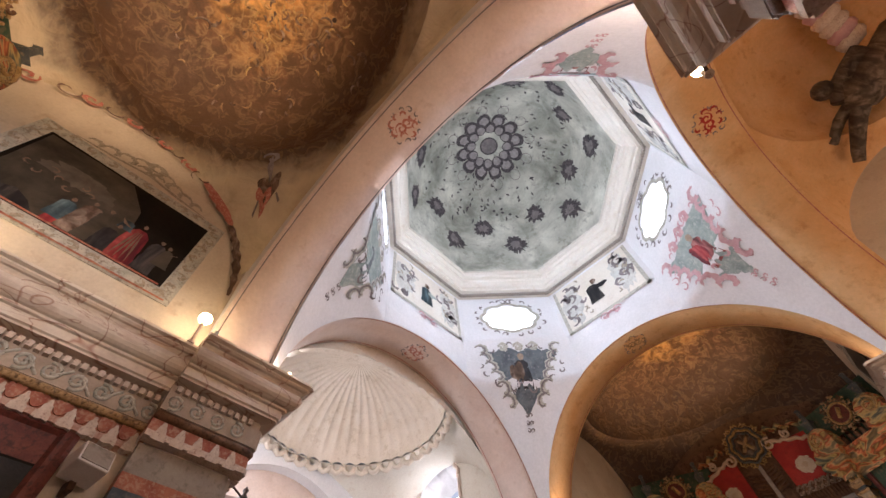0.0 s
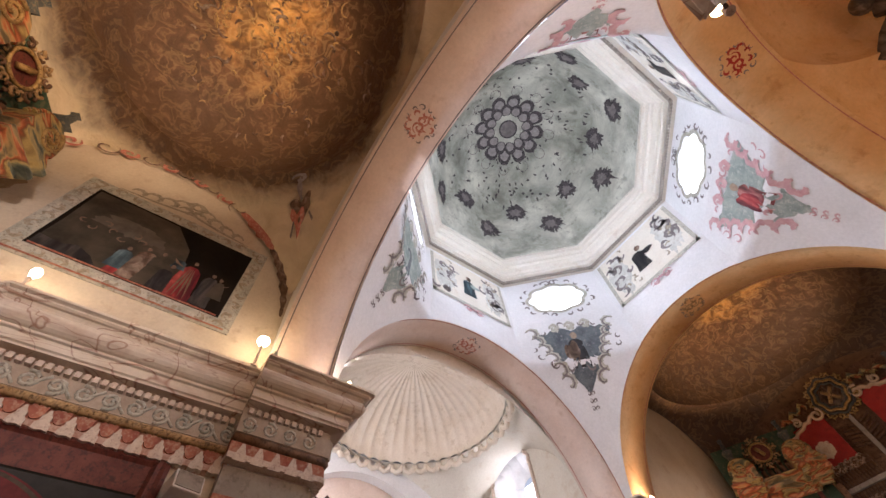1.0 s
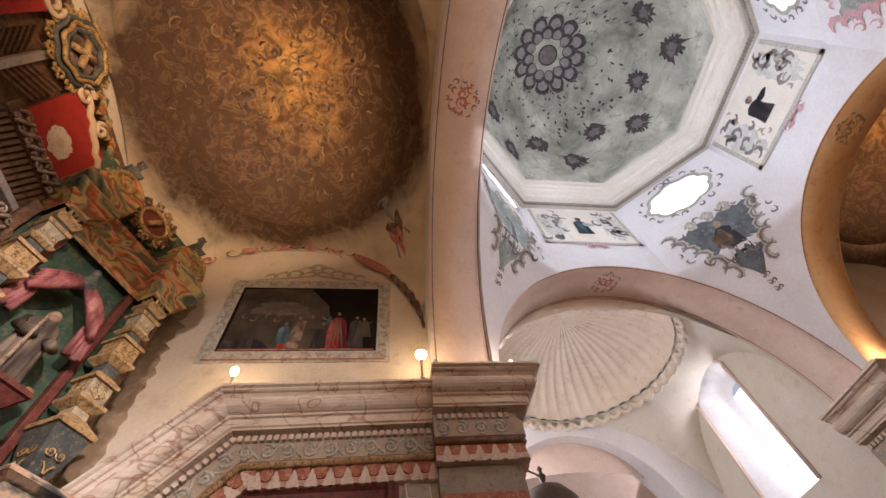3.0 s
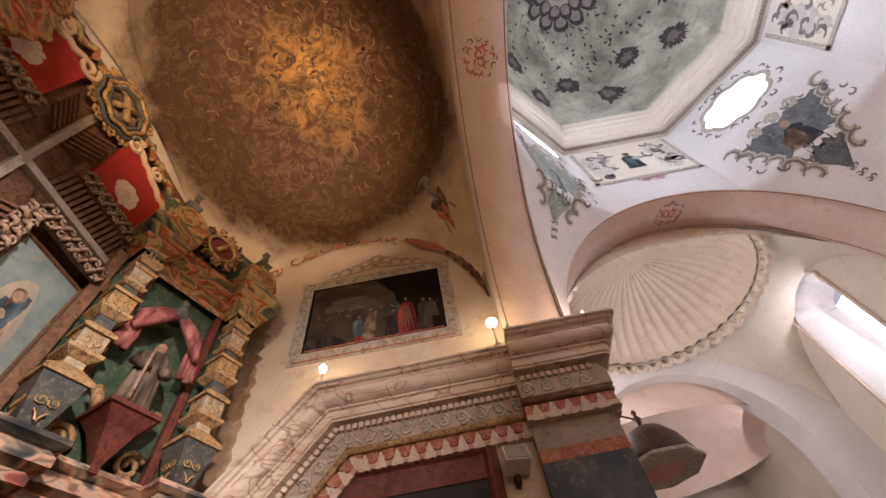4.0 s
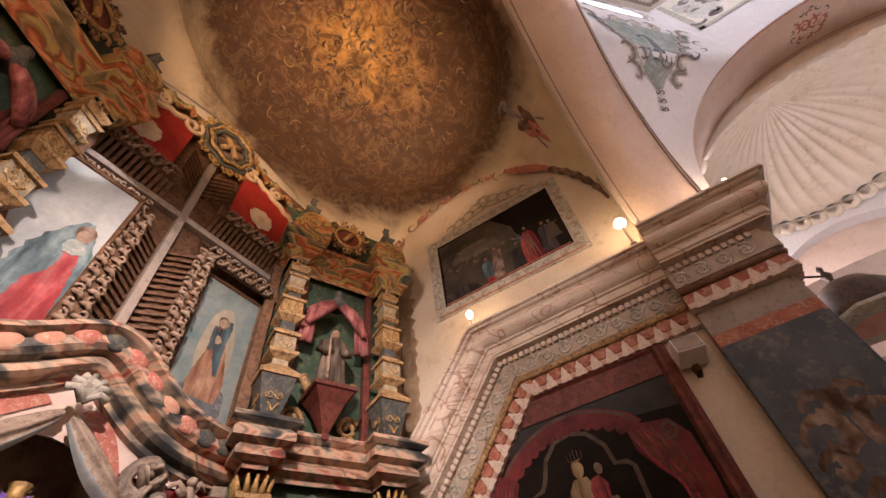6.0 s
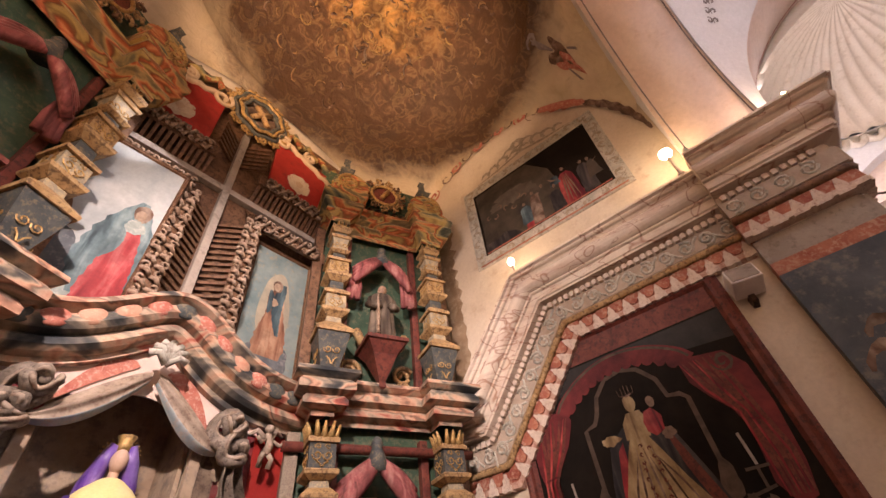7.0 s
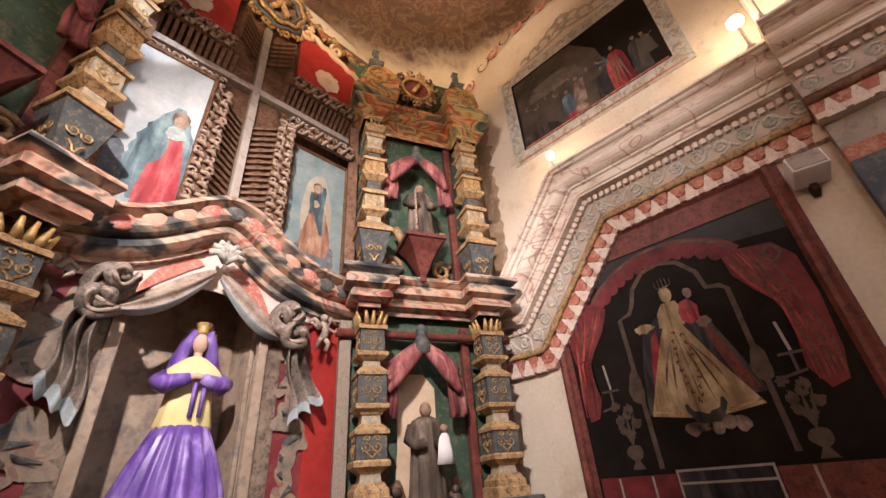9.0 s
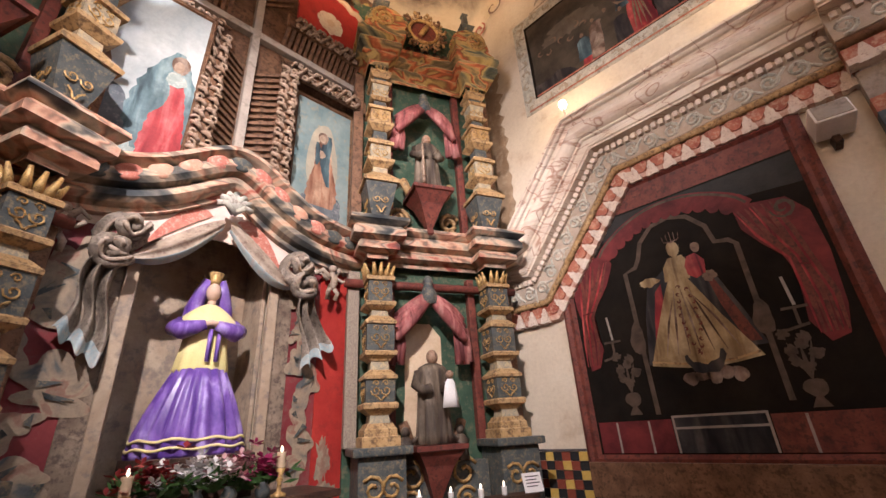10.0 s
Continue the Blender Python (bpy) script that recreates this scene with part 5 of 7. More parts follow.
# the two looped-back curtains with folds and scrolled tops
for outline, folds, scroll in (([(7.54, 3.18), (7.40, 3.34), (7.18, 3.40), (7.0, 3.36), (6.98, 3.2), (7.08, 3.0), (7.22, 2.82), (7.32, 2.68), (7.34, 2.5), (7.28, 2.25), (7.36, 2.05), (7.48, 2.02), (7.5, 2.3), (7.47, 2.6), (7.52, 2.8)],
                                [[(7.02 + 0.09 * k, 3.3), (7.16 + 0.06 * k, 2.98), (7.34 + 0.025 * k, 2.66), (7.33 + 0.035 * k, 2.35), (7.36 + 0.03 * k, 2.08)] for k in range(5)], (7.42, 3.24, 0.10, 1)),
                               ([(5.60, 3.48), (5.40, 3.44), (5.15, 3.40), (5.02, 3.2), (5.0, 2.8), (5.04, 2.3), (5.1, 2.05), (5.24, 2.0), (5.34, 2.2), (5.28, 2.6), (5.34, 2.84), (5.46, 3.0), (5.58, 3.2)],
                                [[(5.56 - 0.07 * k, 3.4), (5.44 - 0.06 * k, 3.08), (5.27 - 0.03 * k, 2.8), (5.26 - 0.045 * k, 2.4), (5.26 - 0.04 * k, 2.08)] for k in range(5)], (5.2, 3.3, 0.11, -1))):
    pl("curtain", outline, OILCRIM, 0.040)
    strokes("curtain_folds", folds, 0.045, REDWOOD, wall_a, 0.043, low)
    strokes("curtain_lights", [[(x + 0.03, z) for x, z in f] for f in folds[::2]], 0.022, OILRED, wall_a, 0.045, low)
    strokes("curtain_scroll", [curl(*scroll[:3], 0, 1.4 * scroll[3])], 0.03, DIMUMBER, wall_a, 0.048, low)
    strokes("curtain_tie", [[(folds[0][2][0] - 0.02, 2.72), (folds[4][2][0] + 0.02, 2.70)]], 0.05, OILCRIM, wall_a, 0.05, low)
for a, zz in ((7.06, 1.63), (5.47, 1.6)):
    pl("vase", blob(a, zz + 0.04, 0.17, 0.16, 4, 0.06, 16), DIMUMBER, 0.036)
    pl("vase_foot", [(a - 0.07, zz - 0.12), (a + 0.07, zz - 0.12), (a + 0.02, zz - 0.03), (a - 0.02, zz - 0.03)], DIMUMBER, 0.036)
    strokes("flower_stem", [[(a, zz + 0.1), (a + 0.05 * k, zz + 0.28), (a + 0.09 * k, zz + 0.44)] for k in (-1, 0, 1)], 0.02, DIMUMBER, wall_a, 0.037, low)
    for i in range(7):
        pl("leaf", ragged(a + 0.1 * math.sin(2.4 * i), zz + 0.22 + 0.05 * i, 0.1, 0.1, i, 0.5, 18), DIMUMBER, 0.038)
    pl("pillar_knot", ragged(a + (-0.2 if a > 6 else 0.19), 2.3, 0.16, 0.36, 9, 0.2, 24), DIMUMBER, 0.039)
for a, zz in ((7.16, 2.32), (5.41, 2.34)):
    strokes("candle", [[(a - 0.01, zz + 0.02), (a + 0.01, zz + 0.3)]], 0.026, GREYBAND, wall_a, 0.041, low, taper=False)
    strokes("candlestick", [[(a - 0.1, zz), (a + 0.1, zz)], [(a, zz - 0.16), (a, zz)], [(a - 0.07, zz - 0.16), (a + 0.14, zz - 0.2)]], 0.026, DIMUMBER, wall_a, 0.041, low, taper=False)
for a, b, z0, z1, mt in ((6.72, 7.52, 1.13, 1.45, OILCRIM), (4.97, 5.86, 1.13, 1.45, REDWOOD), (5.88, 6.70, 1.13, 1.48, OILDARK)):
    pl("altar_front", [(a, z0), (b, z0), (b, (z0 + z1) / 2), (b, z1), (a, z1), (a, (z0 + z1) / 2)], mt, 0.036)
strokes("altar_lines", [[(5.88, 1.36), (6.7, 1.36)], [(5.88, 1.47), (6.7, 1.47)], [(6.7, 1.13), (6.7, 1.48)], [(5.88, 1.13), (5.88, 1.48)], [(7.3, 1.13), (7.3, 1.44)], [(6.95, 1.13), (6.95, 1.44)], [(5.6, 1.13), (5.6, 1.44)]], 0.022, GREYBAND, wall_a, 0.04, low, taper=False)

# ragged shadow edge of the retablo, painted brown on the cream wall
st_ = random.Random(6)
edge = [(8.22 + 0.10 * math.sin(3.1 * k) * st_.random() + 0.05 * st_.random(), 4.0 + 0.12 * k) for k in range(30)]
bm = bmesh.new()
for (a0, z0), (a1, z1) in zip(edge, edge[1:]):
    bm.faces.new([bm.verts.new(wall_a(*q, 0.004)) for q in ((a0, z0), (9.4, z0), (9.4, z1), (a1, z1))])
setting(part("wall_shadow", bm, mottled("brown_shadow_paint", (0.26, 0.17, 0.10), (0.42, 0.30, 0.19), (0.52, 0.41, 0.28), 1.6, 24, 0.85, worn=0.3)), "shadow of the retablo painted brown on the plaster beside it", "trim")

# painted lunette mouldings on the upper wall and pendentives
lun = thing("painted_lunette_moulding", "pink and brown painted scroll moulding round the wall lunette", "mural")
arc = lambda t: (VC.y - 2.52 * math.cos(math.pi * t), 6.62 + 2.66 * math.sin(math.pi * t))
NEAR = lambda a, b, out: Vector((WALL_X - 0.02 - out, a, b))
strokes("moulding", [[arc(0.02 + 0.012 * i) for i in range(22)]], 0.12, UMBER, NEAR, 0.05, lun)
strokes("ribbon", [[arc(0.22 + 0.012 * i) for i in range(12)]], 0.22, INKRED, NEAR, 0.055, lun)
strokes("scrolls", [curl(*arc(t), 0.16, 2 + 9 * t, 1.3) for t in (0.40, 0.47, 0.54, 0.62, 0.72)], 0.06, INKRED, NEAR, 0.055, lun)
strokes("scroll_outline", [curl(*arc(t), 0.21, 2 + 9 * t, 1.1) for t in (0.36, 0.44, 0.51, 0.58, 0.66, 0.76)], 0.03, UMBER, NEAR, 0.058, lun)

# little hanging trophies painted on the pendentives by the arch
for u0 in (0.895, 0.605):
    fn = lambda a, b, out, u0=u0: vault_point(u0 + a * 0.034, 0.24 + b * 0.10) + Vector((-0.25 if u0 > 0.75 else 0.25, 0.35, -0.9)) * out
    tro = thing("painted_trophy", "small dark painted hanging trophy of tools and cloth", "mural", "painted trophies")
    flat("cloth", blob(0, 0, 0.5, 0.9, 4, 0.25), UMBER, fn, 0.03, tro)
    flat("dark_cloth", blob(0.1, -0.35, 0.35, 0.7, 7, 0.25), INKRED, fn, 0.036, tro)
    strokes("cords", [[(0, 0.3), (0.05, 0.8), (-0.02, 1.3)], [(-0.2, -0.4), (-0.3, -0.9)], [(0.2, -0.5), (0.25, -1.1)], curl(0, 1.2, 0.25, 0, 1)], 0.12, INKGREY, fn, 0.04, tro)

# small gilded and dark relief curls scattered over the vault painting
def vault_map(x, y, out):
    a = math.atan2(y, x) % (2 * math.pi)
    rim = 1 / math.hypot(math.cos(a) / 2.93, math.sin(a) / 2.52)
    k = math.acos(min(1, math.hypot(x, y) / rim)) / (math.pi / 2)
    p = vault_point(a / (2 * math.pi), 0.4 + 0.6 * min(k, 0.998))
    return p + (Vector((0, VC.y, 8.6)) - p).normalized() * out


TANCURL = mottled("tan_ochre_relief_paint", (0.24, 0.14, 0.065), (0.46, 0.29, 0.13), (0.12, 0.07, 0.04), 5, 40, 0.6, 0.2, 0.01, worn=0.35)
rnd = random.Random(21)
for nm, mt, n, spread, w in (("gilded_relief", GOLD, 80, 0.7, 0.02), ("tan_relief", TANCURL, 110, 1.3, 0.02), ("dark_relief", UMBER, 110, 1.3, 0.024)):
    th = thing("vault_relief", "small curled relief strokes scattered over the vault fresco", "relief", kind="stuff")
    bm = bmesh.new()
    for i in range(n):
        x, y = rnd.gauss(0.15, spread), rnd.gauss(0.05, spread * 0.85)
        if math.hypot(x / 2.93, y / 2.52) > 0.95:
            continue
        c = curl(x, y, rnd.uniform(0.07, 0.22), rnd.uniform(0, 6.28), rnd.choice((-1, 1)) * rnd.uniform(0.15, 0.42), 8)
        add_tube(bm, [vault_map(a, b2, 0.004) for a, b2 in c], w, 4, lambda t: 0.4 + math.sin(math.pi * t) * 0.7)
    part(nm, bm, mt, th, smooth=True)["kind"] = "stuff"
hook = thing("vault_hook", "small dark iron hook set in the vault crown", "hook")
bm = bmesh.new()
p = vault_map(-0.1, -1.05, 0.0)
bmesh.ops.create_uvsphere(bm, u_segments=10, v_segments=8, radius=0.05, matrix=Matrix.Translation(p))
part("knob", bm, DARKW, hook, smooth=True)

# checkered dado tiles and a wooden kneeler bench under the painting
TILE_Y = mottled("yellow_tile", (0.58, 0.38, 0.08), (0.68, 0.48, 0.14), None, 4, 40, 0.4)
TILE_R = mottled("red_brown_tile", (0.20, 0.05, 0.03), (0.28, 0.08, 0.05), None, 4, 40, 0.4)
TILE_K = mottled("black_tile", (0.02, 0.02, 0.022), (0.04, 0.04, 0.04), None, 4, 40, 0.35)
dado = setting(thing("dado_tiles", "painted checkered dado of black, red and yellow squares", "dado"), "painted checkered dado of black, red and yellow squares", "dado")
tile_me = {}
for mt in (TILE_Y, TILE_R, TILE_K):
    bm = box((-0.004, -0.055, -0.048), (0.008, 0.055, 0.048))
    me = bpy.data.meshes.new("tile")
    bm.to_mesh(me)
    bm.free()
    me.materials.append(mt)
    tile_me[mt] = me
for r in range(5):
    for c in range(40):
        mt = TILE_Y if (c + 2 * r) % 4 == 0 else (TILE_K if (c + r) % 2 else TILE_R)
        z = 1.10 - 0.1 * r
        y = 8.72 - 0.115 * c
        if y > 7.75 or z < 0.9:
            t = new("tile", tile_me[mt])
            t.parent = dado
            t.location = (WALL_X - 0.008, y, z)
part("dado_line", box((WALL_X - 0.012, 4.4, 1.155), (WALL_X, 8.8, 1.18)), INKDARK, dado)
bench = thing("wooden_bench", "plain brown wooden bench against the tiled dado", "bench")
part("backrest", box((3.2, 5.1, 0.72), (3.26, 7.62, 1.06), 0.015), BROWNW, bench)
part("seat", box((2.78, 5.1, 0.42), (3.26, 7.62, 0.47), 0.01), BROWNW, bench)
for y in (5.2, 7.5):
    part("leg", box((2.8, y, 0.0), (3.26, y + 0.06, 0.42), 0.01), BROWNW, bench)
# ---- the retablo ----
AX = -0.36
CEN = lambda a, b, out: Vector((a, 9.42 - out, b))


def bay_map(side):
    s = 1 if side > 0 else -1
    mx = 2.1 if side > 0 else -2.62
    ex, nn = Vector((0.911 * s, -0.411, 0)), Vector((-0.411 * s, -0.911, 0))
    return lambda a, b, out: Vector((mx, 8.72, 0)) + ex * a + nn * out + Vector((0, 0, b))


RETABLO = []


def keep_thing(ob):
    RETABLO.append(ob)
    return ob


def rbox(lo, hi, fn, bevel=0.0):
    """A box in a wall's own coordinates (along, up, out)."""
    bm = box(lo, hi, bevel)
    for v in bm.verts:
        v.co = fn(v.co.x, v.co.y, v.co.z)
    return bm


body = keep_thing(thing("retablo", "carved and painted retablo filling the transept end wall", "altarpiece"))
part("backboard", rbox((-2.35, 3.5, -0.08), (1.75, 8.7, 0.0), CEN), BROWNW, body)
part("floral_panel", rbox((-2.3, 0.0, -0.08), (-1.0, 3.5, 0.02), CEN), FLORALRED, body, "dark red panel with faded floral painting")
part("floral_panel", rbox((0.24, 0.0, -0.08), (0.80, 3.5, 0.02), CEN), FLORALRED, body, "dark red panel with faded floral painting")
part("red_panel", rbox((0.80, 0.0, -0.08), (1.22, 3.4, 0.03), CEN), SCARLET, body, "plain scarlet painted panel")
part("red_panel", rbox((-2.3, 0.0, -0.08), (-1.9, 3.4, 0.03), CEN), SCARLET, body, "plain scarlet painted panel")
for lo, hi in (((-0.98, 9.53, 1.0), (-0.94, 10.05, 3.68)), ((0.18, 9.53, 1.0), (0.22, 10.05, 3.68)), ((-0.98, 10.05, 1.0), (0.22, 10.09, 3.68))):
    part("niche_lining", box(lo, hi), NICHEP, body, "mottled brown painted niche lining")
for side_x, sg in ((-1.05, -1), (0.26, 1)):
    part("tan_band", rbox((min(side_x, side_x + sg * 0.2), 1.0, 0.02), (max(side_x, side_x + sg * 0.2), 3.25, 0.035), CEN, 0.004), TANMOTTLE, body, "mottled tan painted band beside the niche")
    fl = random.Random(12 + sg)
    for i in range(13):
        x, z = side_x + sg * (0.24 + (0.62 if sg < 0 else 0.22) * fl.random()), 1.05 + 0.16 * i + 0.05 * fl.random()
        flat("painted_blossom", blob(x, z, fl.uniform(0.2, 0.42) * (1 if sg < 0 else 0.7), fl.uniform(0.16, 0.34), i + 40 * sg, 0.22, 40), BLOSSOM, CEN, 0.034 + 0.0015 * i, body)
        strokes("painted_leaf", [[(x + fl.uniform(-0.1, 0.1), z + fl.uniform(-0.08, 0.08)) for _ in range(3)]], 0.035, SLATE, CEN, 0.056 + 0.0005 * i, body)
flat("painted_spray", ragged(0.93, 1.28, 0.16, 0.42, 77, 0.4, 40), BLOSSOM, CEN, 0.036, body)
flat("painted_spray", ragged(0.95, 0.95, 0.3, 0.22, 78, 0.4, 40), BLOSSOM, CEN, 0.036, body)
for x in (-1.03, 0.24):
    part("niche_jamb", rbox((x - 0.05, 1.0, 0.0), (x + 0.05, 3.1, 0.07), CEN, 0.012), NICHEP, body)

SALMON = mottled("salmon_boss_paint", (0.52, 0.22, 0.14), (0.66, 0.40, 0.28), (0.62, 0.5, 0.36), 6, 40, 0.5, 0.25, 0.01, worn=0.2)
bell = lambda x, h: 3.80 + h * math.exp(-((x - AX) / 0.66) ** 2)
ENT = [(0.0, 0.0), (0.40, 0.0), (0.41, 0.05), (0.34, 0.085), (0.30, 0.10), (0.34, 0.14), (0.35, 0.20), (0.31, 0.25), (0.22, 0.27), (0.25, 0.30), (0.26, 0.36), (0.21, 0.40), (0.12, 0.42), (0.12, 0.47), (0.0, 0.48)]
bm = bmesh.new()
path = [(-2.05 + 3.5 * i / 60, bell(-2.05 + 3.5 * i / 60, 0.55)) for i in range(61)]
add_run(bm, path, ENT, CEN)
part("arched_entablature", bm, MULTI, body, "marbled moulding bowed up over the niche")
for i in range(13):
    x = -1.72 + 2.72 * i / 12
    z = bell(x, 0.55) - 0.165
    sl = math.atan2(bell(x + 0.01, 0.55) - bell(x - 0.01, 0.55), 0.02)
    bm = bmesh.new()
    bmesh.ops.create_uvsphere(bm, u_segments=12, v_segments=8, radius=1.0, matrix=Matrix.Translation(CEN(x, z, 0.325)) @ Matrix.Rotation(-sl, 4, "Y") @ Matrix.Diagonal((0.115, 0.035, 0.085, 1)))
    part("painted_boss", bm, (INKRED, SALMON, INKRED, SLATE)[(i * 3 + (i // 4)) % 4], body, smooth=True)
bm = bmesh.new()
tym = [(-1.5 + 2.3 * i / 24, bell(-1.5 + 2.3 * i / 24, 0.55) - 0.40) for i in range(25)] + [(0.8, 3.0), (-1.5, 3.0)]
bmq = bmesh.new()
for i in range(24):
    a, b = tym[i], tym[i + 1]
    q = [CEN(a[0], a[1], 0.045), CEN(b[0], b[1], 0.045), CEN(b[0], max(3.28, b[1] - 0.55), 0.045), CEN(a[0], max(3.28, a[1] - 0.55), 0.045)]
    bmq.faces.new([bmq.verts.new(p) for p in q])
bm.free()
part("tympanum", bmq, PINKISH, body, "pink plaster tympanum")
for s in (1, -1):
    rim = [(0.12 + 0.52 * i / 12, 0.0) for i in range(13)] + [(0.12 + 0.52 * i / 12, 0.20 * math.sin(math.pi * i / 12) ** 0.7) for i in range(11, 0, -1)]
    flat("red_oval", [(AX + s * x, 3.69 - 0.56 * ((x - 0.04) / 0.66) ** 1.15 + h) for x, h in rim], INKRED, CEN, 0.06, body)
SWAGMAT = mottled("tan_carved_drape", (0.26, 0.20, 0.15), (0.50, 0.41, 0.32), (0.18, 0.11, 0.08), 5, 40, 0.6, 0.3, 0.01, worn=0.25)
# draped canopy over the niche
drape = keep_thing(thing("carved_canopy_drape", "carved pale drapery swags tied over the statue niche", "carving"))
def swag_sheet(s):
    """A cloth band gathered at both ends, its lower edge sagging and rolled forward."""
    def fn(u, v):
        top = 3.60 - 0.58 * u ** 1.2
        drop = 0.05 + 0.27 * math.sin(math.pi * min(1, u * 0.92 + 0.06)) ** 0.8
        fold = 0.016 * math.sin(5 * math.pi * v + 1.5 * u) * (0.4 + 0.6 * math.sin(math.pi * u))
        z = top - drop * v + 0.05 * u * v
        out = 0.09 + 0.17 * math.sin(math.pi * (0.12 + 0.72 * v)) * (0.55 + 0.45 * math.sin(math.pi * u)) + fold
        return CEN(AX + s * (0.03 + 0.72 * u), z, out)
    return fn


def tail_sheet(s, dx):
    """A long carved end of cloth with deep pipe folds and a stepped, turned hem."""
    def fn(u, v):
        w = 0.13 + 0.13 * v
        x = AX + s * (0.86 + dx * v) + (u - 0.5) * w * 1.25
        z = 3.08 - ((0.74 if s < 0 else 0.95) - 0.26 * u * s) * v + 0.04 * math.sin(6 * math.pi * u) * v
        x += 0.035 * math.sin(8 * v + 2)
        out = 0.15 + 0.07 * math.sin(5 * math.pi * u + 1.2 * math.sin(4 * v)) + 0.05 * math.sin(7 * v)
        return CEN(x, z, out)
    return fn


BLUEHEM = mottled("pale_blue_hem_paint", (0.22, 0.30, 0.33), (0.44, 0.50, 0.50), (0.5, 0.42, 0.34), 7, 40, 0.6, 0.25, 0.008, worn=0.3)
for s in (1, -1):
    fn = swag_sheet(s)
    for nm, v0, v1, mt in (("swag", 0.0, 0.8, SWAGMAT), ("swag_hem", 0.8, 1.0, BLUEHEM)):
        bm = bmesh.new()
        add_grid(bm, lambda u, v: fn(u, v0 + (v1 - v0) * v), 28, 12)
        part(nm, bm, mt, drape, smooth=True)
    for j, (r, ox, oz, o) in enumerate(((0.21, 0.80, 3.17, 0.20), (0.15, 0.86, 3.02, 0.26), (0.12, 0.78, 3.24, 0.30))):
        bm = bmesh.new()
        add_tube(bm, [CEN(a, b, o + 0.04 * math.sin(k)) for k, (a, b) in enumerate(curl(AX + s * ox, oz, r, 1.3 * s + 0.8 * j, s * 1.15, 20))], 0.062 - 0.008 * j, 8, lambda t: 0.7 + 0.45 * math.sin(math.pi * t))
        part("knot_loop", bm, DRAPE, drape, smooth=True)
        bm = bmesh.new()
        add_tube(bm, [CEN(a, b, o + 0.055 + 0.04 * math.sin(k)) for k, (a, b) in enumerate(curl(AX + s * ox, oz, r * 0.93, 1.3 * s + 0.8 * j, s * 1.0, 18))], 0.02, 6)
        part("knot_ridge", bm, SWAGMAT, drape, smooth=True)
    for tail_dx, oo in ((0.06 if s < 0 else 0.24, 0),):
        fn = tail_sheet(s, tail_dx)
        for nm, v0, v1, mt in (("hanging_tail", 0.0, 0.88, DRAPE), ("tail_hem", 0.88, 1.0, BLUEHEM)):
            bm = bmesh.new()
            add_grid(bm, lambda u, v: fn(u, v0 + (v1 - v0) * v), 40, 20)
            part(nm, bm, mt, drape, smooth=True)
for i in range(7):
    bm = bmesh.new()
    a = math.pi * i / 6
    add_tube(bm, [CEN(AX, 3.62, 0.28), CEN(AX + 0.09 * math.cos(a), 3.70 + 0.10 * math.sin(a), 0.32), CEN(AX + 0.17 * math.cos(a), 3.68 + 0.16 * math.sin(a), 0.30)], 0.035, 6)
    part("shell_lobe", bm, RELIEF, drape, smooth=True)

# small carved winged figures beside the knots
for cx, sg in ((0.86, 1), (-1.6, -1)):
    bm = bmesh.new()
    base = [(0.0, 0.0, 0.16), (sg * 0.02, 0.07, 0.19), (0.0, 0.14, 0.19), (-sg * 0.01, 0.19, 0.18)]
    add_tube(bm, [CEN(cx + a, 3.08 + b, o) for a, b, o in base], 0.05, 9, lambda t: 1.0 - 0.35 * t)
    bmesh.ops.create_uvsphere(bm, u_segments=12, v_segments=9, radius=0.047, matrix=Matrix.Translation(CEN(cx - sg * 0.01, 3.31, 0.2)))
    for w, up_ in ((1, 0.1), (-1, 0.06)):
        add_tube(bm, [CEN(cx + 0.03 * w, 3.22, 0.15), CEN(cx + 0.11 * w, 3.24 + up_, 0.14), CEN(cx + 0.19 * w, 3.18 + up_, 0.13)], 0.042, 7, lambda t: 1.0 - 0.6 * t)
        add_tube(bm, [CEN(cx + 0.04 * w, 3.2, 0.2), CEN(cx + 0.11 * w, 3.15, 0.24), CEN(cx + 0.16 * w, 3.2, 0.25)], 0.02, 6)
        add_tube(bm, [CEN(cx + 0.02 * w, 3.09, 0.17), CEN(cx + 0.06 * w, 3.02, 0.2), CEN(cx + 0.05 * w, 2.94, 0.17)], 0.028, 6)
    for f in bm.faces:
        f.smooth = True
    keep_thing(tagged(part("statue", bm, SWAGMAT), "small carved winged figure beside the drapery knot", "statue", "winged figures"))

# cross of carved slats
cross = keep_thing(thing("slatted_cross", "tall wooden cross in a recess of dark carved slats", "cross"))
part("upright", rbox((AX - 0.05, 3.9, 0.0), (AX + 0.05, 7.75, 0.10), CEN, 0.012), GREYBAND, cross, "plain grey-brown timber")
part("crossbar", rbox((AX - 1.55, 6.30, 0.0), (AX + 1.5, 6.40, 0.10), CEN, 0.012), GREYBAND, cross, "plain grey-brown timber")


def slat_mesh():
    bm = bmesh.new()
    for q in ([(0.0, 0.03), (0.30, 0.26), (0.30, 0.20), (0.0, -0.0)],):
        f = [bm.verts.new((a, -0.022, o)) for a, o in q]
        g = [bm.verts.new((a, 0.022, o)) for a, o in q]
        bm.faces.new(f)
        bm.faces.new(g)
        for i in range(4):
            bm.faces.new((f[i], f[(i + 1) % 4], g[(i + 1) % 4], g[i]))
    bmesh.ops.recalc_face_normals(bm, faces=bm.faces)
    me = bpy.data.meshes.new("slat")
    bm.to_mesh(me)
    bm.free()
    me.materials.append(BROWNW)
    return me


SLAT = slat_mesh()


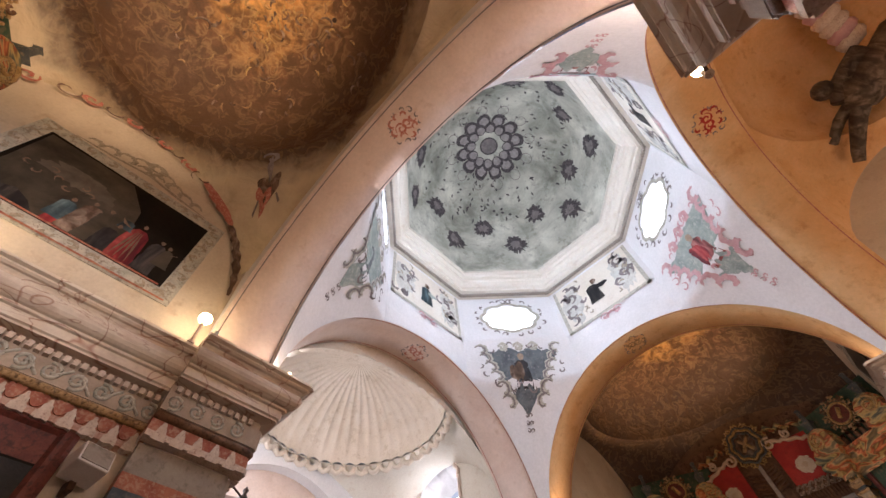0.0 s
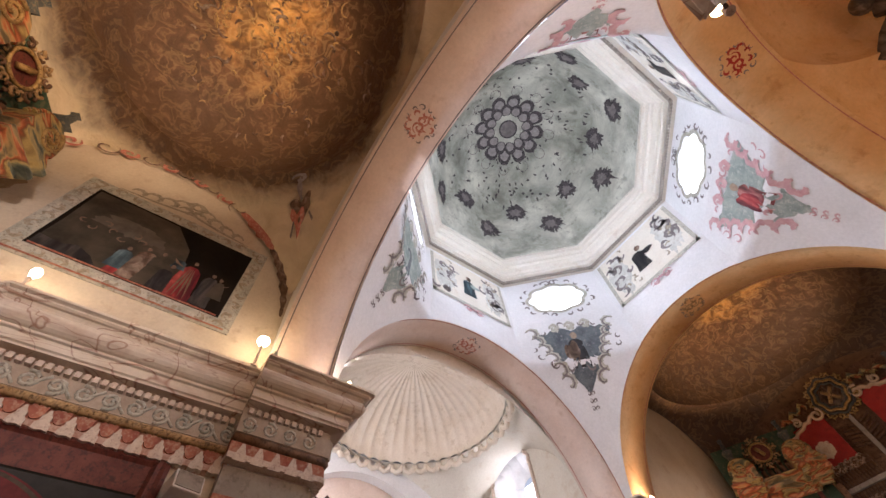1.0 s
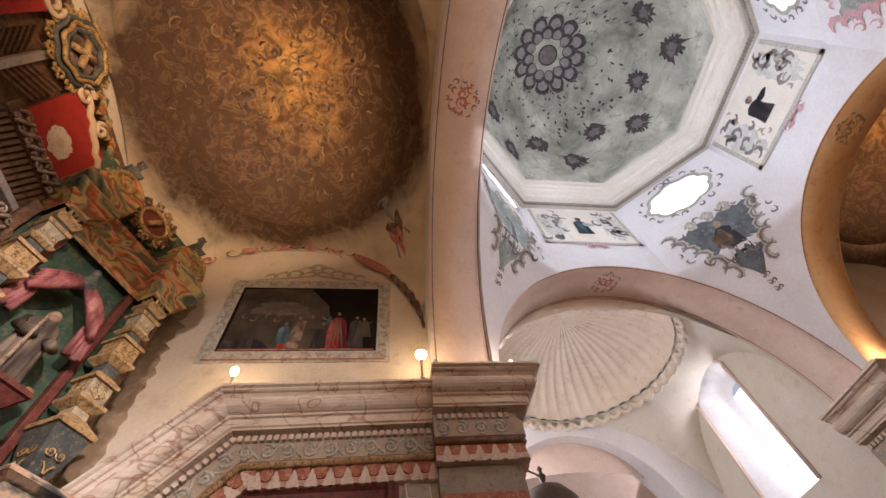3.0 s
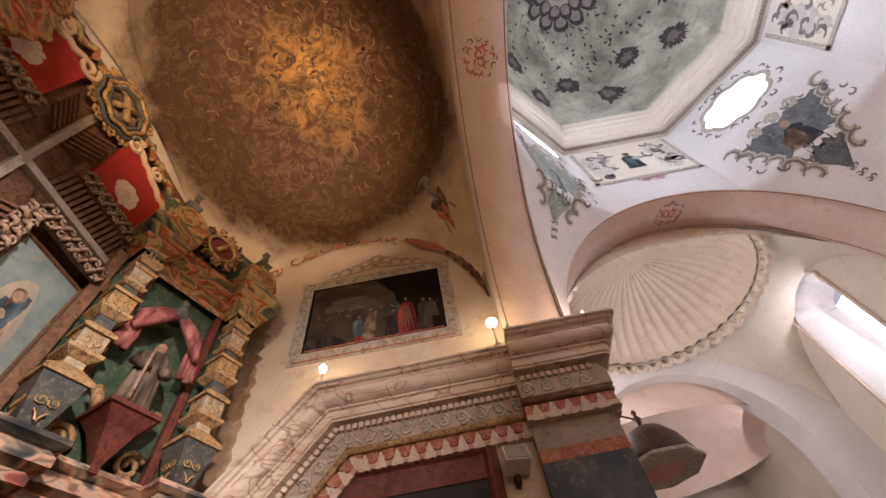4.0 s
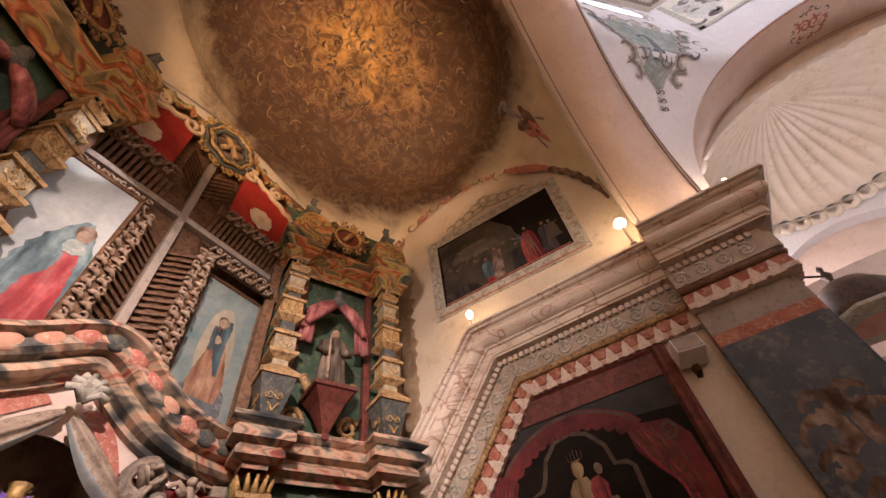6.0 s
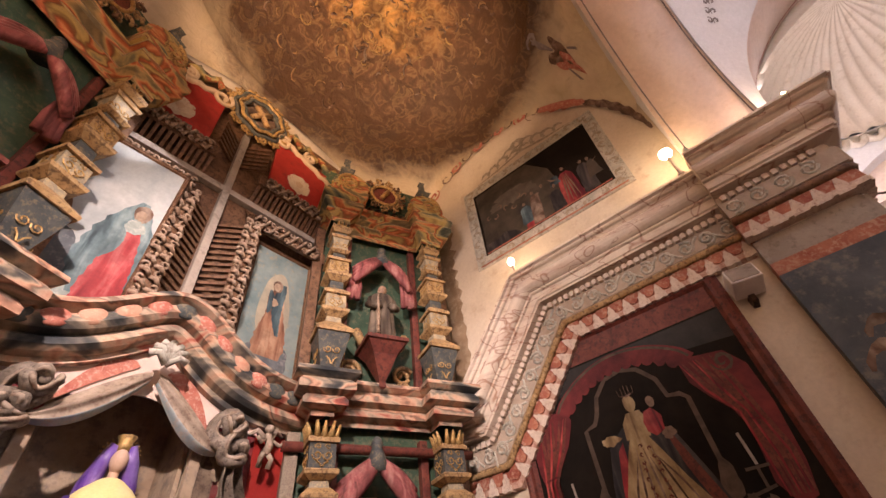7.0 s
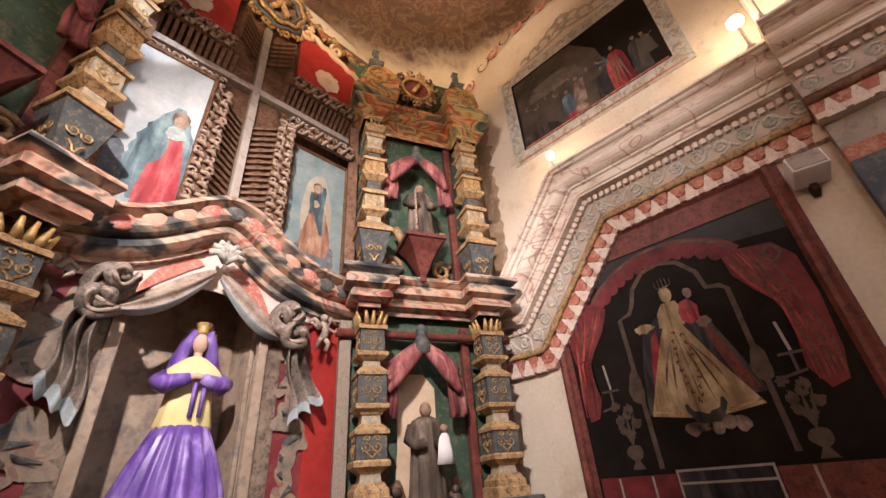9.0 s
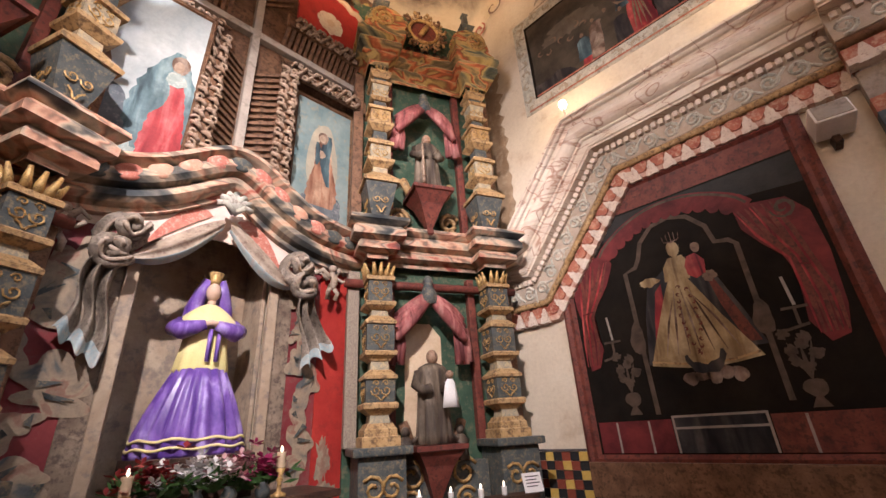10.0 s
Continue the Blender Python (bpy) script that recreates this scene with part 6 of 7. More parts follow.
def slat(a, b, da, db):
    """One slat from (a, b) outward along (da, db) on the central wall."""
    o = new("slat", SLAT)
    o.parent = cross
    x, y, z = Vector((da, 0, db)), Vector((-db, 0, da)), Vector((0, -1, 0))
    p = CEN(a, b, 0.0)
    o.matrix_local = Matrix(((x.x, y.x, z.x, p.x), (x.y, y.y, z.y, p.y), (x.z, y.z, z.z, p.z), (0, 0, 0, 1)))


for i in range(17):
    for s in (1, -1):
        slat(AX + 0.07 * s, 4.22 + 0.095 * i, s, 0)
for i in range(6):
    for s in (1, -1):
        slat(AX + 0.07 * s, 7.02 + 0.1 * i, s, 0)
for i in range(15):
    for s in (1, -1):
        for u in (1, -1):
            if s > 0 or i < 15:
                slat(AX + s * (0.36 + 0.078 * i), 6.35 + 0.07 * u, 0, u)
TANCARVE = mottled("tan_carved_wood", (0.26, 0.17, 0.11), (0.46, 0.35, 0.26), (0.12, 0.07, 0.045), 6, 45, 0.6, 0.3, 0.01, worn=0.3)
# carved zigzag borders round the recess
for s in (1, -1):
    for name, pts in (("carved_border", [(AX + s * 0.42, 4.15), (AX + s * 0.42, 5.93)]), ("carved_border", [(AX + s * 0.42, 5.93), (AX + s * 1.5, 5.93)]), ("carved_border", [(AX + s * 0.42, 6.76), (AX + s * 1.45, 6.76)])):
        bm = bmesh.new()
        a, b = Vector(pts[0]), Vector(pts[1])
        n = int((b - a).length / 0.075)
        t = (b - a).normalized()
        nr = Vector((-t.y, t.x))
        for j in range(n):
            p = a + t * (j + 0.5) * 0.075
            z = 0.055 * (-1) ** j
            add_tube(bm, [CEN(*(p + nr * (z - 0.05) - t * 0.035), 0.26), CEN(*(p + nr * z), 0.31), CEN(*(p + nr * (z + 0.05) + t * 0.035), 0.26)], 0.026, 5)
            c0 = p + nr * (-z * 1.3)
            add_tube(bm, [CEN(c0.x + a_, c0.y + b_, 0.275) for a_, b_ in curl(0, 0, 0.05, 1.9 * j, 0.9 * (-1) ** j, 8)], 0.016, 5)
        part(name, bm, TANCARVE, cross, smooth=True)
        bm = rbox((min(a.x, b.x) - 0.1, min(a.y, b.y) - 0.1, 0.2), (max(a.x, b.x) + 0.1, max(a.y, b.y) + 0.1, 0.25), CEN)
        part("border_board", bm, BROWNW, cross)

# pictures in the quarters of the cross
OILROSE = folded("oil_rose_brown_gown", (0.14, 0.06, 0.035), (0.36, 0.18, 0.11), (0.55, 0.36, 0.24), 8, 0.5)
OILROBE = folded("oil_crimson_gown", (0.22, 0.025, 0.03), (0.48, 0.06, 0.065), (0.66, 0.22, 0.20), 7, 0.4)
OILTEAL = folded("oil_blue_green_mantle", (0.04, 0.07, 0.08), (0.13, 0.21, 0.23), (0.30, 0.40, 0.40), 7, 0.5)


def shape(cx, y0, y1, widths, sway=0.0, n=22):
    """A smooth upright outline through the given widths, swaying to one side."""
    left, right = [], []
    for i in range(n + 1):
        t = i / n * (len(widths) - 1)
        k = min(int(t), len(widths) - 2)
        u = (t - k) ** 2 * (3 - 2 * (t - k))
        w = (widths[k] * (1 - u) + widths[k + 1] * u) * (1 + 0.05 * math.sin(2.3 * i + cx * 9))
        x = cx + sway * math.sin(3.1 * i / n)
        left.append((x - w / 2, y0 + (y1 - y0) * i / n))
        right.append((x + w / 2, y0 + (y1 - y0) * i / n))
    return left + right[::-1]


gp = keep_thing(painting("niche_picture", "teal oil picture of a robed standing shape in a pale aura", 0.26, 1.17, 3.92, 5.84, CEN, 0.05, BROWNW, TEALOIL, 0.06))
c = lambda nm, o, mt, out: flat(nm, o, mt, CEN, out, gp)
c("shadowed_ground", blob(0.72, 4.16, 0.66, 0.42, 6, 0.1), SLATEMURAL, 0.031)
c("aura", blob(0.71, 4.88, 0.44, 1.18, 3, 0.05), mottled("dim_aura_paint", (0.29, 0.28, 0.22), (0.48, 0.40, 0.29), None, 3.5, 30, 0.45, 0.15, 0.004), 0.032)
c("gown", shape(0.70, 4.18, 5.16, (0.36, 0.44, 0.42, 0.36, 0.28, 0.24, 0.25, 0.10), 0.03), OILROSE, 0.036)
c("mantle", shape(0.80, 4.50, 5.30, (0.05, 0.09, 0.12, 0.14, 0.15, 0.15, 0.13, 0.06), -0.06), OILBLUE, 0.038)
c("mantle_fold", shape(0.62, 4.78, 5.14, (0.03, 0.07, 0.08, 0.08, 0.04), 0.02), OILBLUE, 0.040)
c("hair", blob(0.70, 5.235, 0.15, 0.19, 2, 0.04, 14), UMBER, 0.042)
c("face", blob(0.69, 5.22, 0.10, 0.135, 1, 0.02, 14), OILFLESH, 0.044)
c("clasped_cuff", shape(0.68, 4.90, 5.02, (0.04, 0.09, 0.05), 0.02), OILFLESH, 0.046)
tilt_fn = lambda a, b, out: CEN(a, b, out + 0.05 + 0.31 * (b - 4.0) / 1.86)
lp = keep_thing(painting("niche_picture", "pale glossy oil picture of a blue-mantled red-gowned shape", -1.92, -0.86, 4.0, 5.86, tilt_fn, 0.05, BROWNW, PALEOIL, 0.05))
c = lambda nm, o, mt, out: flat(nm, o, mt, tilt_fn, out, lp)
c("dark_hill", blob(-1.62, 4.35, 0.56, 0.62, 3, 0.10), SLATEMURAL, 0.032)
c("far_hill", ragged(-1.2, 4.25, 0.9, 0.5, 8, 0.1), SEAGREY, 0.031)
c("mantle", shape(-1.10, 4.10, 5.26, (0.40, 0.56, 0.62, 0.58, 0.52, 0.42, 0.27, 0.08), -0.03), OILTEAL, 0.034)
c("gown", shape(-1.08, 4.06, 4.94, (0.36, 0.37, 0.33, 0.30, 0.25, 0.20, 0.12), 0.0), OILROBE, 0.036)
c("mantle_fold", shape(-1.24, 4.50, 5.02, (0.04, 0.12, 0.13, 0.12, 0.05), 0.06), OILTEAL, 0.038)
c("hair", blob(-1.08, 5.12, 0.17, 0.21, 2, 0.04, 14), UMBER, 0.042)
c("face", blob(-1.09, 5.09, 0.095, 0.135, 1, 0.02, 14), OILFLESH, 0.044)
c("white_collar", shape(-1.10, 4.86, 5.03, (0.09, 0.19, 0.17, 0.06), 0.02), SEAGREY, 0.044)

# red panels with flowers and the crowning medallion
for s in (1, -1):
    rp = keep_thing(thing("red_cresting_panel", "scarlet panel with a cream flower and scrolled edge", "panel", "red cresting panels"))
    x0 = AX + s * 0.98
    part("board", rbox((x0 - 0.5, 6.86, 0.10), (x0 + 0.5, 8.0, 0.16), CEN, 0.01), SCARLET, rp)
    for i in range(8):
        a = 2 * math.pi * i / 8
        flat("petal", blob(x0 + 0.14 * math.cos(a), 7.28 + 0.14 * math.sin(a), 0.17, 0.17, i, 0.12, 12), PETAL, CEN, 0.166 + 0.001 * i, rp)
    flat("heart", blob(x0, 7.28, 0.14, 0.14, 2, 0.1, 12), AURA, CEN, 0.178, rp)
    bm = bmesh.new()
    for (cx, cz, r, st) in ((x0 - s * 0.42, 8.06, 0.17, 1.0), (x0 + s * 0.1, 8.12, 0.12, 2.0)):
        add_tube(bm, [CEN(a, b, 0.18) for a, b in curl(cx, cz, r, st, 1.3 * s, 18)], 0.035, 6)
    add_tube(bm, [CEN(x0 + s * (-0.35 + 0.1 * i), 8.1 - 0.035 * i + 0.03 * math.sin(2.5 * i), 0.17) for i in range(10)], 0.05, 6)
    part("scroll_edge", bm, AURA, rp, smooth=True)
med = keep_thing(thing("oval_medallion", "dark carved oval medallion in a gilded flaming frame", "carving"))
mz = 8.28
bm = bmesh.new()
add_flat(bm, blob(AX + 0.06, mz, 0.55, 0.62, 2, 0.02), CEN, 0.14)
part("field", bm, UMBER, med)
for rr, w, o, mt in ((0.30, 0.05, 0.2, SLATE), (0.37, 0.045, 0.22, GOLD), (0.44, 0.05, 0.18, SLATE)):
    bm = bmesh.new()
    add_tube(bm, [CEN(AX + 0.06 + rr * (1 + 0.06 * math.cos(8 * a)) * math.cos(a), mz + rr * 1.12 * (1 + 0.06 * math.cos(8 * a)) * math.sin(a), o) for a in [2 * math.pi * i / 48 for i in range(49)]], w * 0.7, 6)
    part("frame_ring", bm, mt, med, smooth=True)
for i in range(26):
    bm = bmesh.new()
    a = 2 * math.pi * i / 26
    c0 = (AX + 0.06 + 0.52 * math.cos(a), mz + 0.56 * math.sin(a))
    add_tube(bm, [CEN(x, z, 0.16) for x, z in curl(c0[0], c0[1], 0.075, a, 1.1 * (-1) ** i, 10)], 0.022, 5)
    part("gilded_scroll", bm, GOLD, med, smooth=True)
bm = bmesh.new()
add_tube(bm, [CEN(AX - 0.08, mz - 0.18, 0.2), CEN(AX + 0.05, mz, 0.22), CEN(AX + 0.2, mz + 0.18, 0.2)], 0.05, 6)
add_tube(bm, [CEN(AX + 0.2, mz - 0.18, 0.2), CEN(AX + 0.06, mz, 0.22), CEN(AX - 0.06, mz + 0.16, 0.2)], 0.05, 6)
part("relief", bm, OCHRE, med, smooth=True)
for s in (1, -1):
    for i in range(4):
        bm = bmesh.new()
        add_tube(bm, [CEN(AX + s * (0.62 + 0.3 * i), 8.35 - 0.07 * i + 0.06 * math.sin(i), 0.12), CEN(AX + s * (0.72 + 0.3 * i), 8.5 - 0.07 * i, 0.14), CEN(AX + s * (0.9 + 0.3 * i), 8.3 - 0.07 * i, 0.12)], 0.06, 6)
        part("crest_wave", bm, MULTI2, body, smooth=True)


# estipite columns
def estipite(segs, w=0.178):
    col = thing("estipite_column", "square stacked estipite column, ochre mouldings over blue-grey dies", "column", "estipite columns")
    for nm, mt, prof in segs:
        bm = bmesh.new()
        add_lathe(bm, [(r * w, z) for r, z in prof], square=True)
        seg = part(nm, bm, mt, col)
        if nm == "die":
            z0, z1 = prof[0][1], prof[-1][1]
            zc, h, r = (z0 + z1) / 2, (z1 - z0), prof[len(prof) // 2][0] * w
            bm = bmesh.new()
            for q in range(4):
                m = Matrix.Rotation(q * math.pi / 2, 4, "Z")
                for s in (1, -1):
                    add_tube(bm, [m @ Vector((s * (0.035 + a), -r - 0.006, zc + b)) for a, b in curl(0.02, 0, min(0.055, h * 0.26), 1.5 + 1.5 * s, s * 1.2, 10)], 0.008, 4)
                    add_tube(bm, [m @ Vector((s * (0.03 + a), -r - 0.006, zc + 0.32 * h + b)) for a, b in curl(0.02, 0, min(0.035, h * 0.17), 4.5 - 1.5 * s, -s * 1.1, 8)], 0.007, 4)
                    add_tube(bm, [m @ Vector((s * x_, -r - 0.006, zc + z_ * h)) for x_, z_ in ((0.005, -0.42), (0.025, -0.3), (0.06, -0.22))], 0.009, 4)
            part("ornament", bm, GOLD, seg)
    return col


def leafs(col, z, w, h=0.17):
    bm = bmesh.new()
    for q in range(4):
        m = Matrix.Rotation(q * math.pi / 2, 4, "Z")
        for s in (-1, 0, 1):
            pts = [m @ Vector((s * 0.09 * w / 0.22, -0.8 * w, z)), m @ Vector((s * 0.11 * w / 0.22, -0.95 * w, z + 0.5 * h)), m @ Vector((s * 0.13 * w / 0.22, -1.15 * w, z + h))]
            add_tube(bm, pts, 0.038, 6, lambda t: 1.1 - 0.75 * t)
    part("leaf_capital", bm, GOLD, col, smooth=True)


LOW = [("plinth", OCHRE, [(1.1, 0.0), (1.1, 0.09), (0.96, 0.10), (0.96, 0.16), (0.84, 0.18), (0.74, 0.22)]), ("neck", STONEGREY, [(0.62, 0.22), (0.55, 0.30)]),
       ("moulding", OCHRE, [(0.62, 0.30), (0.70, 0.32), (1.02, 0.36), (1.05, 0.40), (0.98, 0.42)]), ("die", SLATE, [(0.84, 0.42), (0.88, 0.53), (0.88, 0.655)]), ("moulding", OCHRE, [(1.0, 0.655), (1.02, 0.69), (0.92, 0.705), (0.64, 0.755)]), ("neck", STONEGREY, [(0.58, 0.755), (0.53, 0.85)]),
       ("moulding", OCHRE, [(0.62, 0.85), (0.68, 0.87), (0.98, 0.905), (1.02, 0.94), (0.94, 0.955)]), ("die", SLATE, [(0.84, 0.955), (0.87, 1.10), (0.87, 1.25)]), ("moulding", OCHRE, [(0.98, 1.25), (1.0, 1.285), (0.9, 1.30), (0.62, 1.35)]), ("neck", STONEGREY, [(0.56, 1.35), (0.51, 1.42)]),
       ("moulding", OCHRE, [(0.6, 1.42), (0.96, 1.465), (1.0, 1.50), (0.9, 1.515)]), ("die", SLATE, [(0.76, 1.515), (0.77, 1.64), (0.77, 1.77)]), ("moulding", OCHRE, [(0.92, 1.77), (0.94, 1.81), (0.8, 1.83)])]
UPP = [("pedestal_foot", OCHRE, [(0.50, 0.0), (0.62, 0.03), (0.48, 0.06)]), ("die", SLATE, [(0.50, 0.06), (0.76, 0.28), (1.0, 0.52)]), ("moulding", OCHRE, [(1.12, 0.52), (1.16, 0.56), (1.10, 0.58), (0.62, 0.69), (0.50, 0.72)]), ("neck", STONEGREY, [(0.48, 0.72), (0.46, 0.80)]),
       ("moulding", OCHRE, [(0.50, 0.80), (0.86, 0.86), (0.90, 0.90), (0.80, 0.91)]), ("die", STONEGREY, [(0.64, 0.91), (0.66, 1.02), (0.66, 1.14)]), ("moulding", OCHRE, [(0.84, 1.14), (0.87, 1.18), (0.52, 1.26)]), ("neck", SLATE, [(0.46, 1.26), (0.44, 1.40)]),
       ("moulding", OCHRE, [(0.50, 1.40), (0.85, 1.47), (0.88, 1.51), (0.8, 1.52)]), ("die", OCHRE, [(0.66, 1.52), (0.68, 1.63), (0.68, 1.74)]), ("moulding", OCHRE, [(0.82, 1.74), (0.85, 1.78), (0.55, 1.84)]), ("neck", SLATE, [(0.44, 1.84), (0.42, 1.93)]), ("moulding", OCHRE, [(0.55, 1.93), (0.72, 1.96), (0.72, 1.98)]),
       ("die", STONEGREY, [(0.62, 1.98), (0.48, 2.08), (0.60, 2.22)]), ("moulding", OCHRE, [(0.70, 2.22), (0.78, 2.26), (0.5, 2.30)]), ("neck", SLATE, [(0.46, 2.30), (0.46, 2.36)]), ("moulding", OCHRE, [(0.55, 2.36), (0.72, 2.40), (0.75, 2.46), (0.6, 2.50)])]

low_col = upp_col = None
for side in (1, -1):
    fn = bay_map(side)
    rz = -24.3 * side
    for X in (-0.82, 0.71):
        p = fn(X, 1.36, 0.15)
        q = fn(X, 3.92, 0.15)
        if low_col is None:
            low_col = estipite(LOW)
            leafs(low_col, 1.82, 0.16, 0.16)
            upp_col = estipite(UPP, w=0.205)
            leafs(upp_col, 2.47, 0.11, 0.11)
            low_col.matrix_world = pose(p.x, p.y, p.z, 0, 0, rz)
            upp_col.matrix_world = pose(q.x, q.y, q.z, 0, 0, rz)
            keep_thing(low_col), keep_thing(upp_col)
        else:
            keep_thing(copy_thing(low_col, pose(p.x, p.y, p.z, 0, 0, rz)))
            keep_thing(copy_thing(upp_col, pose(q.x, q.y, q.z, 0, 0, rz)))

    bay = keep_thing(thing("retablo_bay", "angled side bay with green panels, red posts and marbled entablatures", "altarpiece", "retablo side bays"))
    part("backboard", rbox((-1.14, 3.75, -0.22), (1.12, 8.0, -0.14), fn), GREENP, bay, "worn dark green painted board")
    part("backboard", rbox((-1.14, 0.0, -0.22), (1.12, 3.746, -0.14), fn), GREENP if side > 0 else FLORALRED, bay)
    for X in (-0.62, 0.48):
        for z0, z1 in ((1.35, 3.33), (3.95, 6.55)):
            part("red_post", rbox((X - 0.05, z0, -0.14), (X + 0.05, z1, -0.04), fn, 0.012), REDWOOD, bay)
    for X in (-1.08, 0.98):
        for z0, z1 in ((1.35, 3.33), (3.95, 6.55)):
            part("lattice_post", rbox((X - 0.07, z0, -0.16), (X + 0.07, z1, -0.02), fn, 0.012), mottled("lattice_paint", (0.30, 0.24, 0.18), (0.42, 0.36, 0.28), (0.12, 0.09, 0.07), 40, 90, 0.6, worn=0.45) if side > 0 and X < 0 and z0 < 2 else BROWNW, bay)
    # ring of beam under the entablature
    bm = bmesh.new()
    add_tube(bm, [fn(X, 3.16, 0.02) for X in (-1.2, -0.4, 0.3, 1.1)], 0.055, 8)
    part("roll_moulding", bm, REDWOOD, bay, smooth=True)
    for nm, z, prof, mt in (("lower_entablature", 3.90, [(-0.25, 0.0), (0.0, 0.0), (0.01, -0.05), (-0.05, -0.09), (-0.08, -0.10), (-0.03, -0.16), (-0.03, -0.24), (-0.14, -0.27), (-0.10, -0.33), (-0.10, -0.39), (-0.22, -0.42), (-0.22, -0.48)], MULTI), ("upper_entablature", 7.05, [(-0.25, 0.0), (0.0, 0.0), (0.0, -0.07), (-0.07, -0.11), (-0.03, -0.18), (-0.03, -0.26), (-0.12, -0.30), (-0.09, -0.38), (-0.2, -0.44), (-0.2, -0.55)], MULTI2)):
        path = [(1.12, -0.1), (1.12, 0.46), (0.36, 0.46), (0.36, 0.2), (-0.5, 0.2), (-0.5, 0.46), (-1.2, 0.46), (-1.2, -0.1)]
        bm = bmesh.new()
        lines = [[bm.verts.new(fn(qq.x, z + dz, qq.y)) for qq in offset_path(path, d)] for d, dz in prof]
        for a, b in zip(lines, lines[1:]):
            for i in range(len(path) - 1):
                bm.faces.new((a[i], a[i + 1], b[i + 1], b[i]))
        part(nm, bm, mt, bay)
        bm = bmesh.new()
        bm.faces.new([bm.verts.new(fn(qq.x, z - 0.003, qq.y)) for qq in offset_path(path, -0.2)])
        part(nm + "_top", bm, mt, bay)
    # pedestal zone
    for X in (-0.82, 0.71):
        part("pedestal", rbox((X - 0.24, 0.0, -0.1), (X + 0.24, 1.28, 0.40), fn, 0.02), SLATE, bay)
        part("pedestal_cap", rbox((X - 0.30, 1.28, -0.1), (X + 0.30, 1.36, 0.46), fn, 0.02), SLATE, bay)
        bm = bmesh.new()
        for s in (1, -1):
            add_tube(bm, [fn(X + a, 1.0 + b, 0.405) for a, b in curl(s * 0.09, 0, 0.12, 1.5 - s, s * 1.3, 12)], 0.018, 5)
        part("gilded_scroll", bm, GOLD, bay, smooth=True)
    part("middle_base", rbox((-0.55, 0.0, -0.14), (0.45, 1.15, 0.1), fn), SLATE, bay)
    bm = bmesh.new()
    for s in (1, -1):
        for r, dz in ((0.16, 1.05), (0.12, 0.8)):
            add_tube(bm, [fn(-0.15 + s * 0.3 + a, dz + b, 0.11) for a, b in curl(0, 0, r, 1.5 - s, s * 1.3, 14)], 0.02, 5)
    part("gilded_scroll", bm, GOLD, bay, smooth=True)
    # draperies, brackets for both storeys
    for zc, cx in ((3.05, -0.18), (6.05, -0.12)):
        for s in (1, -1):
            bm = bmesh.new()
            for j in range(4):
                pts = [fn(cx + s * (0.02 + 0.42 * t), zc - 0.085 * j * (0.35 + 0.65 * t) - 0.33 * t ** 0.9, 0.10 + 0.02 * j + 0.05 * math.sin(3 * t)) for t in [i / 9 for i in range(10)]]
                add_tube(bm, pts, 0.058, 8, lambda t: 0.8 + 0.35 * math.sin(math.pi * t))
            part("drape_swag", bm, CRIMSON, bay, "faded crimson carved drapery", smooth=True)
        for s in (1, -1):
            bm = bmesh.new()
            for j in range(4):
                x = cx + s * (0.34 + 0.05 * j)
                add_tube(bm, [fn(x, zc - 0.42, 0.08), fn(x + 0.01, zc - 0.64, 0.1), fn(x + s * 0.02, zc - 0.86 + 0.03 * (j % 2), 0.09)], 0.036, 6, lambda t: 0.8 + 0.5 * t)
            part("drape_tail", bm, CRIMSON, bay, "faded crimson carved drapery", smooth=True)
        bm = bmesh.new()
        add_lathe(bm, [(0.13, -0.20), (0.10, -0.05), (0.055, 0.06), (0.07, 0.10), (0.05, 0.15), (0.02, 0.18)], 10, Matrix.Translation(fn(cx, zc + 0.05, 0.12)))
        part("canopy_finial", bm, SLATE, bay, smooth=True)
        zb = 1.34 if zc < 4 else 4.45
        m = Matrix.Translation(fn(cx - 0.02, 0, 0.16)) @ Matrix.Rotation(radians(rz), 4, "Z")
        bm = bmesh.new()
        add_lathe(bm, [(0.02, zb - 0.62), (0.05, zb - 0.60), (0.04, zb - 0.52), (0.16, zb - 0.2), (0.25, zb - 0.06), (0.28, zb - 0.05), (0.28, zb)], square=True, m=m)
        part("bracket", bm, REDWOOD, bay, "dark red inverted pyramid bracket")
        for s in (1, -1):
            bm = bmesh.new()
            for r, o in ((0.15, 0), (0.1, 0.2)):
                add_tube(bm, [fn(cx + s * 0.36 + a, zb - 0.3 - o + b, -0.06) for a, b in curl(0, 0, r, 1.5 - s, s * 1.5, 16)], 0.035, 6)
            add_tube(bm, [fn(cx + s * (0.26 + 0.03 * i), zb + 0.02 + 0.07 * i, 0.06 + 0.03 * math.sin(i)) for i in range(4)], 0.06, 6)
            part("acanthus", bm, OCHRE if zc > 4 else BROWNW, bay, smooth=True)
    flat("pale_niche", robe(-0.2, 1.4, 2.72, 0.52, 0.46, 1), AURA, fn, -0.12, bay)
    # cresting: scrolled volutes, sunburst medallion and finials
    for X, s in ((-0.80, 1), (0.72, -1)):
        bm = bmesh.new()
        prof = [(X - 0.34, 7.05), (X + 0.34, 7.05), (X + 0.34, 7.13)] + [(X + 0.05 * s + 0.29 * math.cos(b), 7.30 + 0.31 * math.sin(b)) for b in [-0.3 + 0.24 * q for q in range(16)]] + [(X - 0.34, 7.13)]
        add_prism(bm, prof, 0.42, fn)
